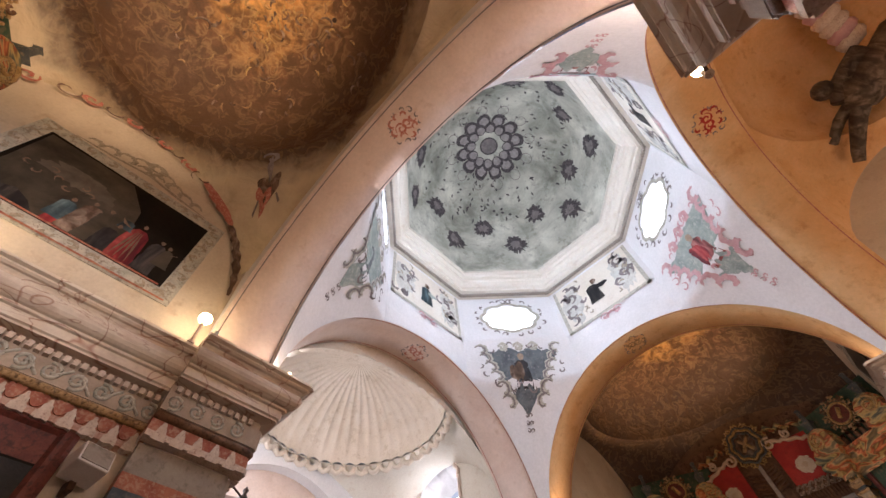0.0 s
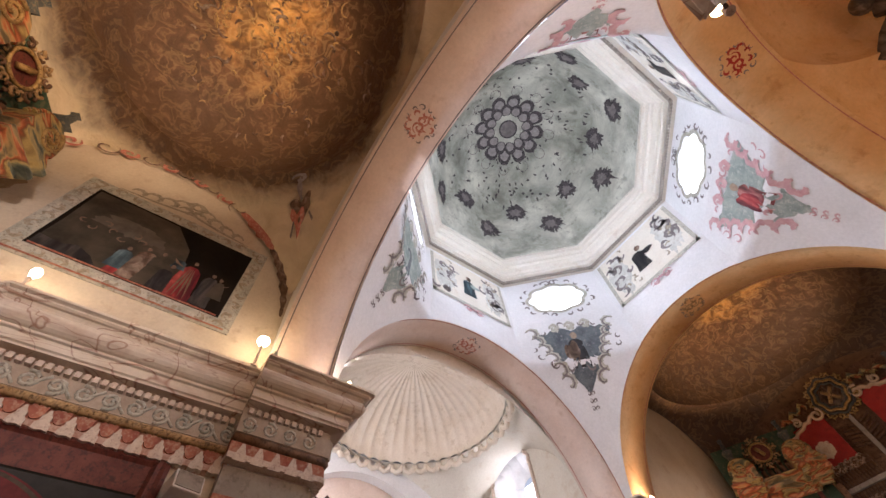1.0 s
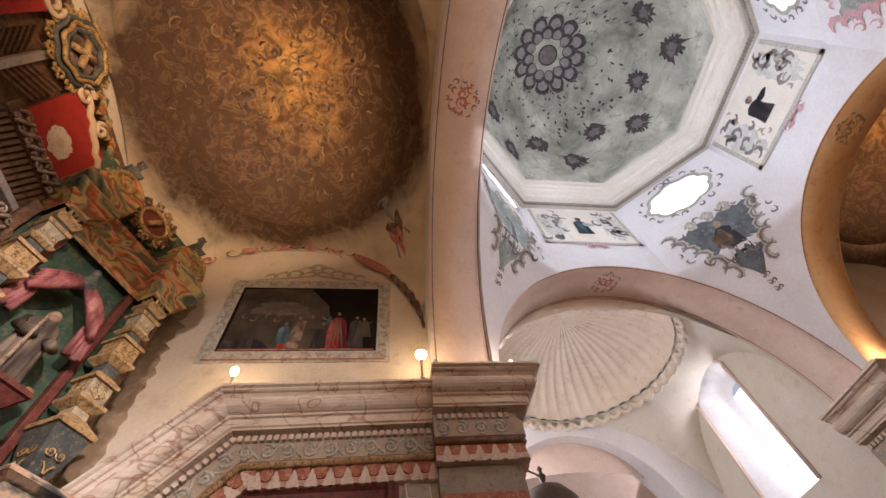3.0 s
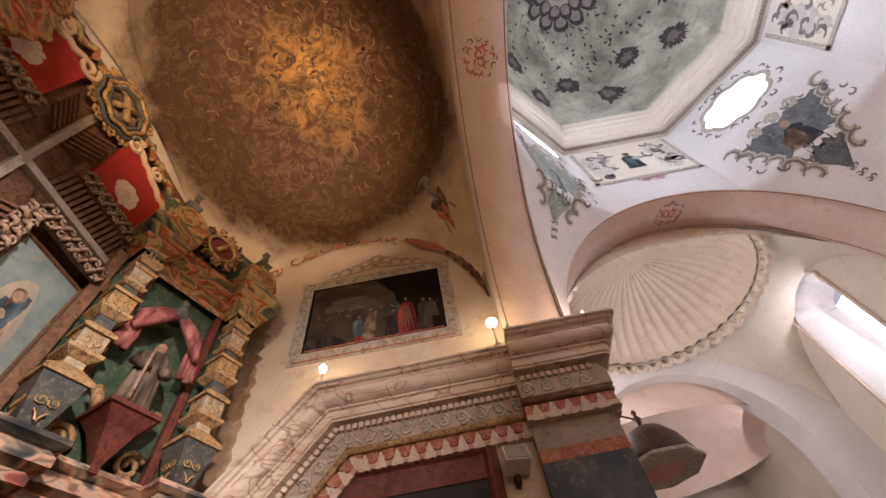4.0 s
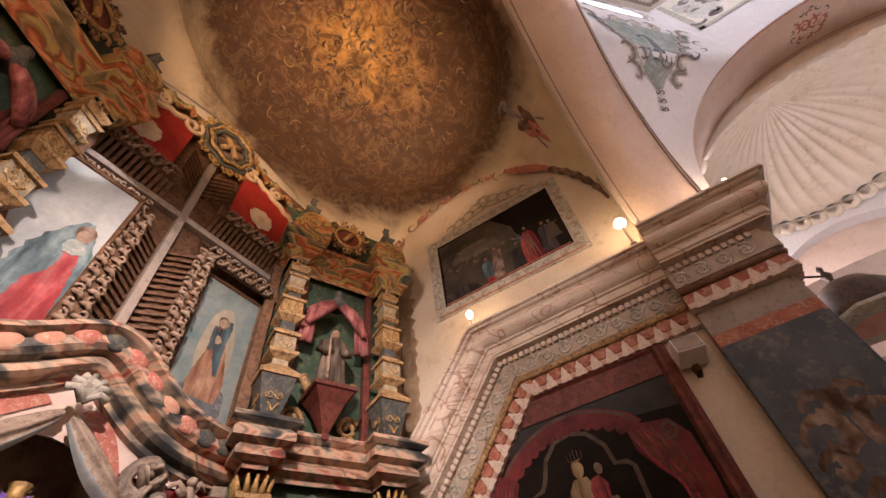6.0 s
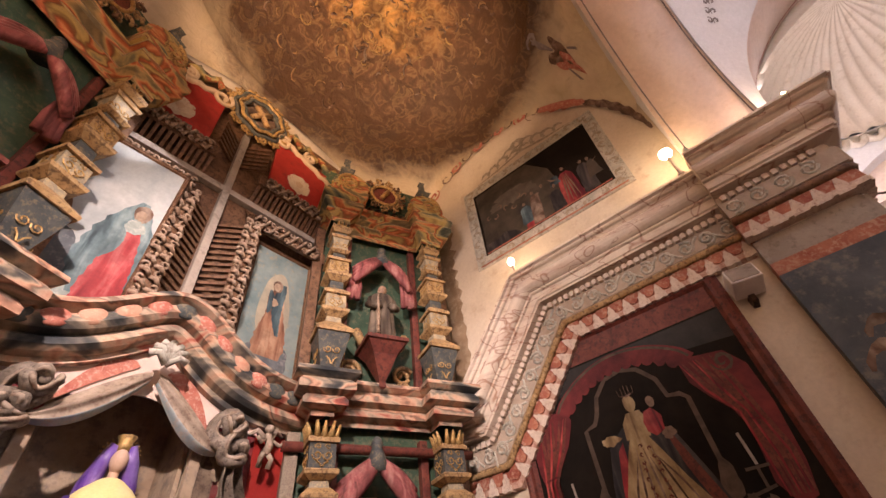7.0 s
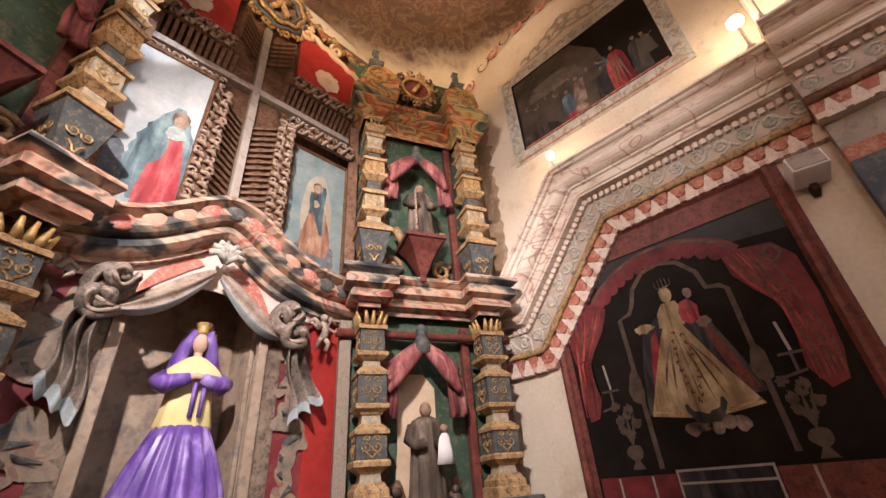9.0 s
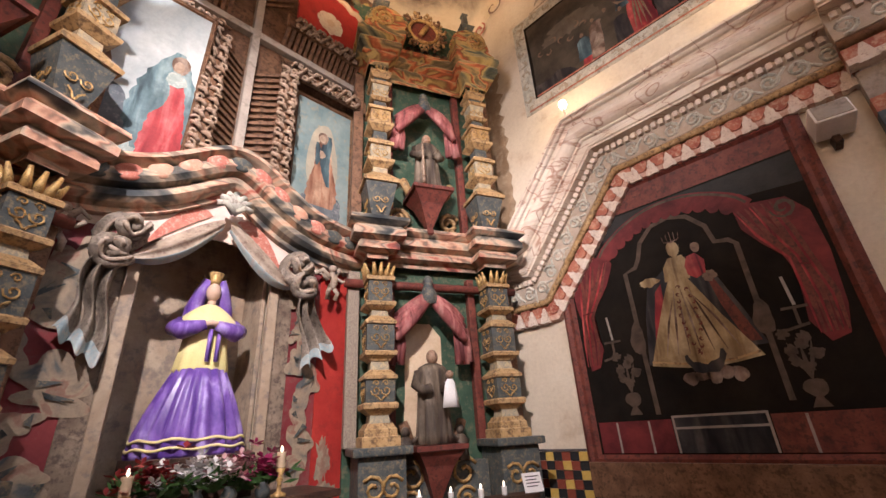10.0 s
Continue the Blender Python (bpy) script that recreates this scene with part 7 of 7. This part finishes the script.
        for rr in (0.85, 0.6):
            add_tube(bm, [fn(X + 0.05 * s + 0.31 * math.cos(b), 7.30 + 0.33 * math.sin(b), 0.42 * rr) for b in [0.24 * q for q in range(14)]], 0.03, 6)
        part("volute_block", bm, MULTI2, bay)
        bm = bmesh.new()
        add_tube(bm, [fn(a, b, 0.43) for a, b in curl(X, 7.36, 0.2, 1.5, 1.6 * s, 20)], 0.03, 6)
        part("volute_scroll", bm, GOLD, bay, smooth=True)
        bm = bmesh.new()
        add_lathe(bm, [(0.12, 7.58), (0.14, 7.62), (0.06, 7.7), (0.1, 7.9), (0.13, 7.95), (0.05, 8.0), (0.04, 8.25), (0.06, 8.3), (0.02, 8.34)], square=True, m=Matrix.Translation(fn(X, 0, 0.15)) @ Matrix.Rotation(radians(rz), 4, "Z"))
        part("finial", bm, SLATE, bay)
    bm = bmesh.new()
    add_flat(bm, blob(-0.04, 7.72, 0.5, 0.5, 2, 0.02), fn, 0.05)
    part("sunburst_field", bm, REDWOOD, bay)
    for i in range(22):
        a = 2 * math.pi * i / 22
        bm = bmesh.new()
        c0 = (-0.04 + 0.34 * math.cos(a), 7.72 + 0.36 * math.sin(a))
        add_tube(bm, [fn(x, z, 0.07 + 0.02 * (i % 2)) for x, z in curl(*c0, 0.075, a, 0.9 * (-1) ** i, 9)], 0.026, 5, lambda t: 1.1 - 0.5 * t)
        part("carved_leaf", bm, OCHRE if i % 3 else BROWNW, bay, smooth=True)
    bm = bmesh.new()
    add_tube(bm, [fn(-0.04 + 0.25 * math.cos(a), 7.72 + 0.25 * math.sin(a), 0.08) for a in [2 * math.pi * i / 32 for i in range(33)]], 0.03, 6)
    add_tube(bm, [fn(-0.1, 7.62, 0.08), fn(-0.04, 7.72, 0.1), fn(0.02, 7.84, 0.08)], 0.05, 6)
    part("sunburst_ring", bm, GOLD, bay, smooth=True)
    for i in range(8):
        t = i / 7
        bm = bmesh.new()
        add_tube(bm, [fn(-0.6 + 1.1 * t, 7.1, -0.05), fn(-0.58 + 1.1 * t, 7.25 + 0.12 * abs(t - 0.5), 0.0), fn(-0.6 + 1.1 * t, 7.35, -0.05)], 0.06, 6)
        part("carved_foot", bm, BROWNW, bay, smooth=True)
    bm = rbox((-1.2, 7.05, -0.14), (1.1, 8.2, -0.1), fn)
    part("crest_board", bm, GREENP, bay)


# ---- statues (plain draped shapes, one mesh each) ----
def add_pleated(bm, profile, m, n=40, pleats=0, depth=0.0, flat_y=0.75, mi=0):
    rings = []
    for r, z, d in profile:
        ring = []
        for i in range(n):
            a = 2 * math.pi * i / n
            rr = r * (1 + depth * d * math.cos(pleats * a + 0.8 * math.sin(3 * a)))
            ring.append(bm.verts.new(m @ Vector((rr * math.cos(a), flat_y * rr * math.sin(a), z))))
        rings.append(ring)
    for a, b in zip(rings, rings[1:]):
        for i in range(n):
            f = bm.faces.new((a[i], a[(i + 1) % n], b[(i + 1) % n], b[i]))
            f.material_index = mi
    for ring in (rings[0], rings[-1]):
        bm.faces.new(ring).material_index = mi


def add_tube_m(bm, pts, rad, n, mi, taper=None):
    k = set(bm.faces)
    add_tube(bm, pts, rad, n, taper)
    for f in bm.faces:
        if f not in k:
            f.material_index = mi


def lady(at):
    m = at
    bm = bmesh.new()
    add_pleated(bm, [(0.46, 0.0, 1), (0.47, 0.03, 1), (0.44, 0.2, 1), (0.36, 0.45, 0.9), (0.27, 0.68, 0.7), (0.23, 0.78, 0.4)], m, 96, 18, 0.07, 0.8, 0)
    for z, r in ((0.07, 0.475), (0.14, 0.465)):
        add_tube_m(bm, [m @ Vector((r * math.cos(a) * 1.03, 0.8 * r * math.sin(a) * 1.03, z + 0.012 * math.sin(9 * a))) for a in [2 * math.pi * i / 48 for i in range(49)]], 0.013, 5, 1)
    add_pleated(bm, [(0.235, 0.74, 0.4), (0.25, 0.78, 0.6), (0.215, 0.98, 0.5), (0.20, 1.12, 0.3), (0.27, 1.2, 0.3), (0.27, 1.28, 0.4), (0.2, 1.36, 0.3), (0.10, 1.44, 0), (0.055, 1.46, 0)], m, 64, 10, 0.05, 0.72, 1)
    for s in (1, -1):
        add_tube_m(bm, [m @ Vector((s * x, y, z)) for x, y, z in ((0.24, 0.0, 1.26), (0.29, -0.05, 1.18), (0.24, -0.17, 1.14), (0.13, -0.22, 1.17), (0.05, -0.23, 1.2))], 0.064, 12, 0, lambda t: 0.95 + 0.22 * math.sin(30 * t) + 0.25 * math.sin(math.pi * t))
        add_tube_m(bm, [m @ Vector((s * x, y, z)) for x, y, z in ((0.05, 0.02, 1.74), (0.11, 0.06, 1.6), (0.15, 0.1, 1.42), (0.16, 0.13, 1.2))], 0.075, 8, 0, lambda t: 0.8 + 0.4 * t)
        add_tube_m(bm, [m @ Vector((s * 0.04 + 0.05, -0.2, z)) for z in (1.16, 1.0, 0.84)], 0.02, 5, 0)
    add_tube_m(bm, [m @ Vector((x, -0.24, z)) for x, z in ((-0.05, 1.2), (0, 1.22), (0.05, 1.2))], 0.03, 6, 2)
    k = set(bm.faces)
    bmesh.ops.create_uvsphere(bm, u_segments=16, v_segments=12, radius=0.085, matrix=m @ Matrix.Translation((0, -0.02, 1.6)) @ Matrix.Diagonal((0.85, 0.95, 1.22, 1)))
    bmesh.ops.create_cone(bm, segments=10, radius1=0.045, radius2=0.04, depth=0.12, matrix=m @ Matrix.Translation((0, 0, 1.49)))
    for f in bm.faces:
        if f not in k:
            f.material_index = 2
    k = set(bm.faces)
    add_lathe(bm, [(0.055, 1.68), (0.07, 1.74), (0.06, 1.76), (0.085, 1.82), (0.03, 1.83)], 10, m)
    for i in range(20):
        a = math.pi * (i / 19 * 1.6 - 0.3)
        add_tube(bm, [m @ Vector((0.11 * math.cos(a), 0.08, 1.68 + 0.11 * math.sin(a))), m @ Vector((0.14 * math.cos(a), 0.08, 1.68 + 0.14 * math.sin(a))), m @ Vector((0.17 * math.cos(a), 0.08, 1.68 + 0.17 * math.sin(a)))], 0.009, 4)
    add_tube(bm, [m @ Vector((0.12 * math.cos(a), 0.08, 1.68 + 0.12 * math.sin(a))) for a in [math.pi * (i / 19 * 1.7 - 0.35) for i in range(20)]], 0.012, 5)
    for f in bm.faces:
        if f not in k:
            f.material_index = 3
    for f in bm.faces:
        f.smooth = True
    ob = part("statue", bm, [PURPLE, YELLOW, SKIN, GOLD])
    return tagged(ob, "dressed statue in purple satin skirt, yellow cape and gilt halo", "statue")


lady(pose(-0.30, 9.58, 1.40, 0, 0, -8) @ Matrix.Diagonal((0.94, 0.94, 0.94, 1)))


def friar(at, cloth, label, mats):
    bm = bmesh.new()
    m = at
    add_pleated(bm, [(0.2, 0.0, 1), (0.19, 0.1, 1), (0.17, 0.4, 0.8), (0.16, 0.62, 0.4), (0.19, 0.74, 0.2), (0.15, 0.82, 0.1), (0.07, 0.86, 0)], m, 48, 11, 0.10, 0.7, 0)
    for s in (1, -1):
        add_tube_m(bm, [m @ Vector((s * x, y, z)) for x, y, z in ((0.16, 0, 0.76), (0.21, -0.04, 0.62), (0.15, -0.13, 0.55), (0.06, -0.17, 0.58))], 0.055, 8, 0)
    k = set(bm.faces)
    bmesh.ops.create_uvsphere(bm, u_segments=14, v_segments=10, radius=0.075, matrix=m @ Matrix.Translation((0, -0.02, 0.93)) @ Matrix.Diagonal((0.88, 0.95, 1.15, 1)))
    for f in bm.faces:
        if f not in k:
            f.material_index = 1
    if cloth:
        add_pleated(bm, [(0.09, 0.36, 0.6), (0.075, 0.5, 0.5), (0.055, 0.62, 0.2), (0.03, 0.66, 0)], m @ Matrix.Translation((0.13, -0.2, 0)), 24, 6, 0.1, 0.5, 2)
        k = set(bm.faces)
        bmesh.ops.create_uvsphere(bm, u_segments=10, v_segments=8, radius=0.045, matrix=m @ Matrix.Translation((0.13, -0.2, 0.71)))
        for f in bm.faces:
            if f not in k:
                f.material_index = 1
    else:
        add_tube_m(bm, [m @ Vector((-0.12, -0.2, z)) for z in (0.05, 0.4, 0.75)], 0.018, 6, 2, lambda t: 1.4 - 0.7 * t)
    for f in bm.faces:
        f.smooth = True
    return tagged(part("statue", bm, mats), label, "statue")


fr = bay_map(1)
p = fr(-0.2, 1.345, 0.18)
friar(pose(p.x, p.y, p.z, 0, 0, -24) @ Matrix.Diagonal((1.02, 1.02, 0.98, 1)), True, "brown-robed statue holding a white-clothed doll on a bracket", [HABIT, SKINBROWN, CLOTHW])
p = fr(-0.14, 4.455, 0.18)
friar(pose(p.x, p.y, p.z, 0, 0, -24) @ Matrix.Diagonal((1.0, 1.0, 0.95, 1)), False, "small brown-robed statue with a pale staff on a bracket", [HABIT, SKINBROWN, TANCARVE])
for cx, s in ((-0.52, 1), (0.12, -1)):
    p = fr(cx, 1.17, 0.14)
    bm = bmesh.new()
    m = pose(p.x, p.y, p.z, 0, 0, -24)
    add_pleated(bm, [(0.08, 0.0, 1), (0.07, 0.1, 0.6), (0.085, 0.2, 0.3), (0.04, 0.26, 0)], m, 24, 6, 0.15, 0.8, 0)
    bmesh.ops.create_uvsphere(bm, u_segments=10, v_segments=8, radius=0.05, matrix=m @ Matrix.Translation((0, 0, 0.31)))
    add_tube(bm, [m @ Vector((s * x, -0.05, z)) for x, z in ((0.06, 0.2), (0.13, 0.26), (0.17, 0.22))], 0.025, 6)
    for f in bm.faces:
        f.smooth = True
    tagged(part("statue", bm, HABIT), "small dark carved kneeling figure beside the bracket", "statue", "bracket figures")

# ---- altar shelf, flowers and candles ----
altar = thing("altar_shelf", "dark wooden altar shelf under the statue niche", "altar")
part("top", box((-1.35, 8.72, 1.0), (0.75, 9.40, 1.06), 0.01), DARKW, altar)
part("front", box((-1.3, 8.8, 0.0), (0.7, 9.36, 1.0)), DARKW, altar)
plinth = thing("statue_plinth", "dark draped plinth carrying the dressed statue", "plinth")
part("block", box((-0.74, 9.12, 1.06), (0.12, 9.95, 1.40), 0.01), DARKW, plinth)
rail = thing("candle_rail", "dark iron candle shelf before the side bay", "shelf")
part("shelf", rbox((-0.75, 0.80, 0.42), (0.75, 0.84, 0.62), fr), DARKW, rail)
for X in (-0.7, 0.7):
    part("leg", rbox((X - 0.02, 0.0, 0.5), (X + 0.02, 0.80, 0.54), fr), DARKW, rail)


def candle(at, h, r, label, glass=True):
    cnd = thing("votive_candle", label, "candle", "votive candles", pose(*at))
    bm = bmesh.new()
    add_lathe(bm, [(r * 0.9, 0.0), (r, 0.01), (r, h * 0.9), (r * 1.08, h), (r * 0.9, h)], 14)
    part("glass", bm, CLOTHW if glass else AURA, cnd, smooth=True)
    bm = bmesh.new()
    add_lathe(bm, [(0.004, h), (0.012, h + 0.012), (0.008, h + 0.035), (0.002, h + 0.05)], 8)
    part("flame", bm, FLAME, cnd, "small warm flame", smooth=True)
    return cnd


for X in (-0.5, -0.18, 0.14, 0.4):
    p = fr(X, 0.842, 0.52)
    candle(tuple(p), 0.08, 0.028, "small lit votive candle on the iron shelf")
for x, y, z in ((0.2, 8.78, 1.27), (-0.86, 8.78, 1.2)):
    st = thing("candlestick", "turned dark candlestick on the altar shelf", "candlestick", "candlesticks", pose(x, y, 1.06))
    bm = bmesh.new()
    h = z - 1.06
    add_lathe(bm, [(0.06, 0.0), (0.06, 0.02), (0.02, 0.04), (0.015, h * 0.5), (0.03, h * 0.6), (0.015, h * 0.7), (0.045, h)], 14)
    part("stem", bm, GOLD, st, smooth=True)
    candle((x, y, z), 0.12, 0.036, "glowing candle in a pale glass on a candlestick", False)
flow = [("white", CLOTHW, -0.40, 46), ("pink", INKPINK, -0.16, 20), ("magenta", mottled("magenta_petal", (0.30, 0.02, 0.10), (0.45, 0.05, 0.16), None, 20, 60, 0.5), 0.1, 30), ("red", OILRED, -0.7, 26)]
LEAF = mottled("leaf_green", (0.03, 0.08, 0.02), (0.07, 0.14, 0.04), None, 15, 60, 0.5)
rnd = random.Random(8)
for nm, mt, x, n in flow:
    b = thing("flower_bouquet", nm + " cut flowers in a small vase on the altar", "flowers", "altar bouquets")
    vz = 1.06
    bm = bmesh.new()
    add_lathe(bm, [(0.05, vz), (0.06, vz + 0.06), (0.035, vz + 0.1), (0.045, vz + 0.12)], 12, Matrix.Translation((x, 8.86, 0)))
    part("vase", bm, SLATE, b, smooth=True)
    for i in range(n):
        cx, cy, cz = x + rnd.gauss(0, 0.10), 8.86 + rnd.gauss(0, 0.06), 1.22 + abs(rnd.gauss(0, 0.09))
        bm = bmesh.new()
        for j in range(6):
            a = 2 * math.pi * j / 6 + rnd.random()
            d = Vector((math.cos(a), math.sin(a) * 0.5 - 0.5, 0.5 * math.sin(a) + 0.25))
            c0 = Vector((cx, cy, cz))
            sx = d.cross(Vector((0.2, 0.3, 1))).normalized() * 0.024
            q = [c0, c0 + d * 0.04 + sx, c0 + d * 0.07, c0 + d * 0.04 - sx]
            bm.faces.new([bm.verts.new(v) for v in q])
        part("blossom", bm, mt, b)
    bm = bmesh.new()
    for i in range(60):
        c0 = Vector((x + rnd.gauss(0, 0.11), 8.87 + rnd.gauss(0, 0.05), 1.14 + rnd.uniform(0, 0.12)))
        d = Vector((rnd.gauss(0, 1), rnd.gauss(0, 0.6), rnd.uniform(-0.2, 1))).normalized()
        sx = d.cross(Vector((0.3, 1, 0.2))).normalized() * 0.012
        bm.faces.new([bm.verts.new(v) for v in (c0, c0 + d * 0.06 + sx * 1.3, c0 + d * 0.13, c0 + d * 0.06 - sx * 1.3)])
    part("foliage", bm, LEAF, b)
card = thing("notice_card", "small white card standing on the candle shelf", "card", at=pose(*fr(0.72, 0.93, 0.55), 75, 0, -24))
part("sheet", box((-0.11, -0.09, -0.004), (0.11, 0.09, 0.004)), CLOTHW, card)
bm = bmesh.new()
for i in range(4):
    add_box(bm, (-0.08, 0.05 - 0.03 * i, 0.004), (0.08 - 0.03 * (i % 2), 0.06 - 0.03 * i, 0.006))
part("text_bars", bm, INKDARK, card)

# ---- opposite transept: the same furnishings, turned round ----
TURN = Matrix.Rotation(math.pi, 4, "Z")
# sanctuary cornices, added to carry the unseen bulbs further down
for ob in (ca, cb):
    copy_thing(ob, Matrix.Rotation(math.pi / 2, 4, "Z"))
for ob in (ca, cb, up):
    copy_thing(ob, TURN @ ob.matrix_world)
for ob in RETABLO:
    copy_thing(ob, Matrix.Translation((-0.47, 0, 0)) @ TURN @ ob.matrix_world)

# unseen bulbs, added to brighten the far transept and the sanctuary
for x, y, w in ((3.0, -6.9, 26), (-3.0, -6.9, 26), (-6.9, 3.0, 90), (-6.9, -3.0, 90)):
    cornice_lamp((x, y, 5.46), w, 0.05)

# ---- nave details ----
for x, z in ((6.6, 5.2),):
    nw = setting(thing("window_nave", "tall splayed nave window with a scalloped shell head", "window"), "tall splayed nave window with a scalloped shell head", "window")
    bm = bmesh.new()
    for s in (1, -1):
        bm.faces.new([bm.verts.new(v) for v in ((x + s * 0.75, -3.5, z), (x + s * 0.32, -4.28, z), (x + s * 0.32, -4.28, 7.9), (x + s * 0.75, -3.5, 7.95))])
    bm.faces.new([bm.verts.new(v) for v in ((x - 0.75, -3.5, z), (x + 0.75, -3.5, z), (x + 0.32, -4.28, z), (x - 0.32, -4.28, z))])
    part("splayed_reveal", bm, WHITE, nw)
    bm = bmesh.new()

    def hood(u, v):
        a = math.pi * u
        fl = 1 - 0.10 * abs(math.sin(a * 5.5)) * v
        r = 0.76 * fl
        return Vector((x + r * math.cos(a) * (0.42 + 0.58 * v), -4.28 + 0.79 * v, 7.92 + 0.80 * fl * math.sin(a) * (0.25 + 0.75 * v)))
    add_grid(bm, hood, 66, 10)
    part("shell_hood", bm, WHITE, nw, "white scalloped shell hood", smooth=True)
    bm = bmesh.new()
    add_tube(bm, [Vector((x + 0.8 * math.cos(math.pi * i / 40) * (1 + 0.04 * math.sin(i * 1.4)), -3.47, 7.92 + 0.84 * math.sin(math.pi * i / 40) * (1 + 0.04 * math.sin(i * 1.4)))) for i in range(41)], 0.05, 6)
    for s in (1, -1):
        add_tube(bm, [(x + s * 0.8, -3.47, 7.95), (x + s * 0.8, -3.47, 6.5), (x + s * 0.8, -3.47, 5.2)], 0.045, 6)
    part("pink_border", bm, PINKISH, nw, smooth=True)
    part("pane", box((x - 0.33, -4.3, z), (x + 0.33, -4.28, 7.95)), SKYGLOW, nw, "bright milky pane")
# pulpit sounding board on its rod
pul = thing("sounding_board", "dark domed pulpit sounding board with a pink faceted underside", "canopy", at=pose(5.75, 2.12, 4.55, 0, 0, 0))
bm = bmesh.new()
add_lathe(bm, [(0.62, 0.0), (0.64, 0.06), (0.6, 0.16), (0.5, 0.42), (0.34, 0.62), (0.12, 0.74), (0.02, 0.76)], 24)
part("dome", bm, DARKW, pul, smooth=True)
bm = bmesh.new()
add_lathe(bm, [(0.03, -0.04), (0.35, -0.03), (0.66, 0.0)], 8)
part("underside", bm, mottled("salmon_pink_paint", (0.62, 0.30, 0.24), (0.76, 0.44, 0.36), (0.5, 0.3, 0.24), 3, 30, 0.8, worn=0.15), pul, "pink faceted underside")
bm = bmesh.new()
add_lathe(bm, [(0.66, -0.03), (0.70, 0.0), (0.70, 0.05), (0.65, 0.07)], 8)
part("rim", bm, RELIEF, pul)
bm = bmesh.new()
add_lathe(bm, [(0.07, 0.74), (0.04, 0.8), (0.08, 0.9), (0.03, 0.98), (0.05, 1.04), (0.01, 1.1)], 10)
part("finial", bm, DARKW, pul, smooth=True)
bm = bmesh.new()
add_tube(bm, [(0, 0, 0.9), (-0.3, 0.6, 1.0), (-0.6, 1.38, 1.1)], 0.018, 6)
part("stay_rod", bm, DARKW, pul)
part("wall_arm", box((-0.04, 0.4, -0.02), (0.04, 1.39, 0.06)), DARKW, pul)
# dark carved figure and twisted garland, placed along camera rays against the sanctuary vault
ang = bmesh.new()
add_tube(ang, [(-7.6, -1.9, 9.75), (-7.1, -1.9, 9.5), (-6.75, -1.95, 9.42), (-6.4, -2.1, 9.4), (-6.2, -2.05, 9.55)], 0.42, 12, lambda t: 1.15 - 0.45 * t)
add_tube(ang, [(-6.35, -2.2, 9.35), (-6.1, -2.45, 9.25), (-5.95, -2.65, 9.15), (-5.75, -2.9, 9.0), (-5.65, -3.05, 8.9)], 0.14, 9, lambda t: 1.15 - 0.45 * t)
add_tube(ang, [(-6.2, -2.2, 9.45), (-5.95, -2.45, 9.5), (-5.75, -2.6, 9.42), (-5.6, -2.68, 9.3)], 0.11, 8, lambda t: 1.1 - 0.35 * t)
bmesh.ops.create_uvsphere(ang, u_segments=16, v_segments=12, radius=0.2, matrix=Matrix.Translation((-6.08, -1.86, 9.82)))
add_tube(ang, [(-6.9, -1.6, 9.8), (-6.6, -1.75, 9.75), (-6.3, -1.95, 9.7), (-6.15, -2.1, 9.5)], 0.2, 9)
for f in ang.faces:
    f.smooth = True
tagged(part("statue", ang, HABIT), "dark carved figure with outstretched arm against the orange vault", "statue")
gar = thing("twisted_garland", "pale pink and white twisted carved cloth garland", "carving")
for i in range(9):
    bm = bmesh.new()
    t = i / 8
    c0 = Vector((-6.85 - 0.15 * t, -0.1 - 1.4 * t, 11.0 - 0.85 * t))
    add_tube(bm, [c0 + Vector((-0.26, -0.02, 0.1)), c0 + Vector((-0.1, 0.04, 0.0)), c0 + Vector((0.1, 0.0, -0.05)), c0 + Vector((0.22, -0.1, -0.02))], 0.19, 9, lambda q: 0.55 + 0.5 * math.sin(math.pi * q))
    part("fold", bm, INKPINK if i % 3 == 1 else TASSEL, gar, smooth=True)
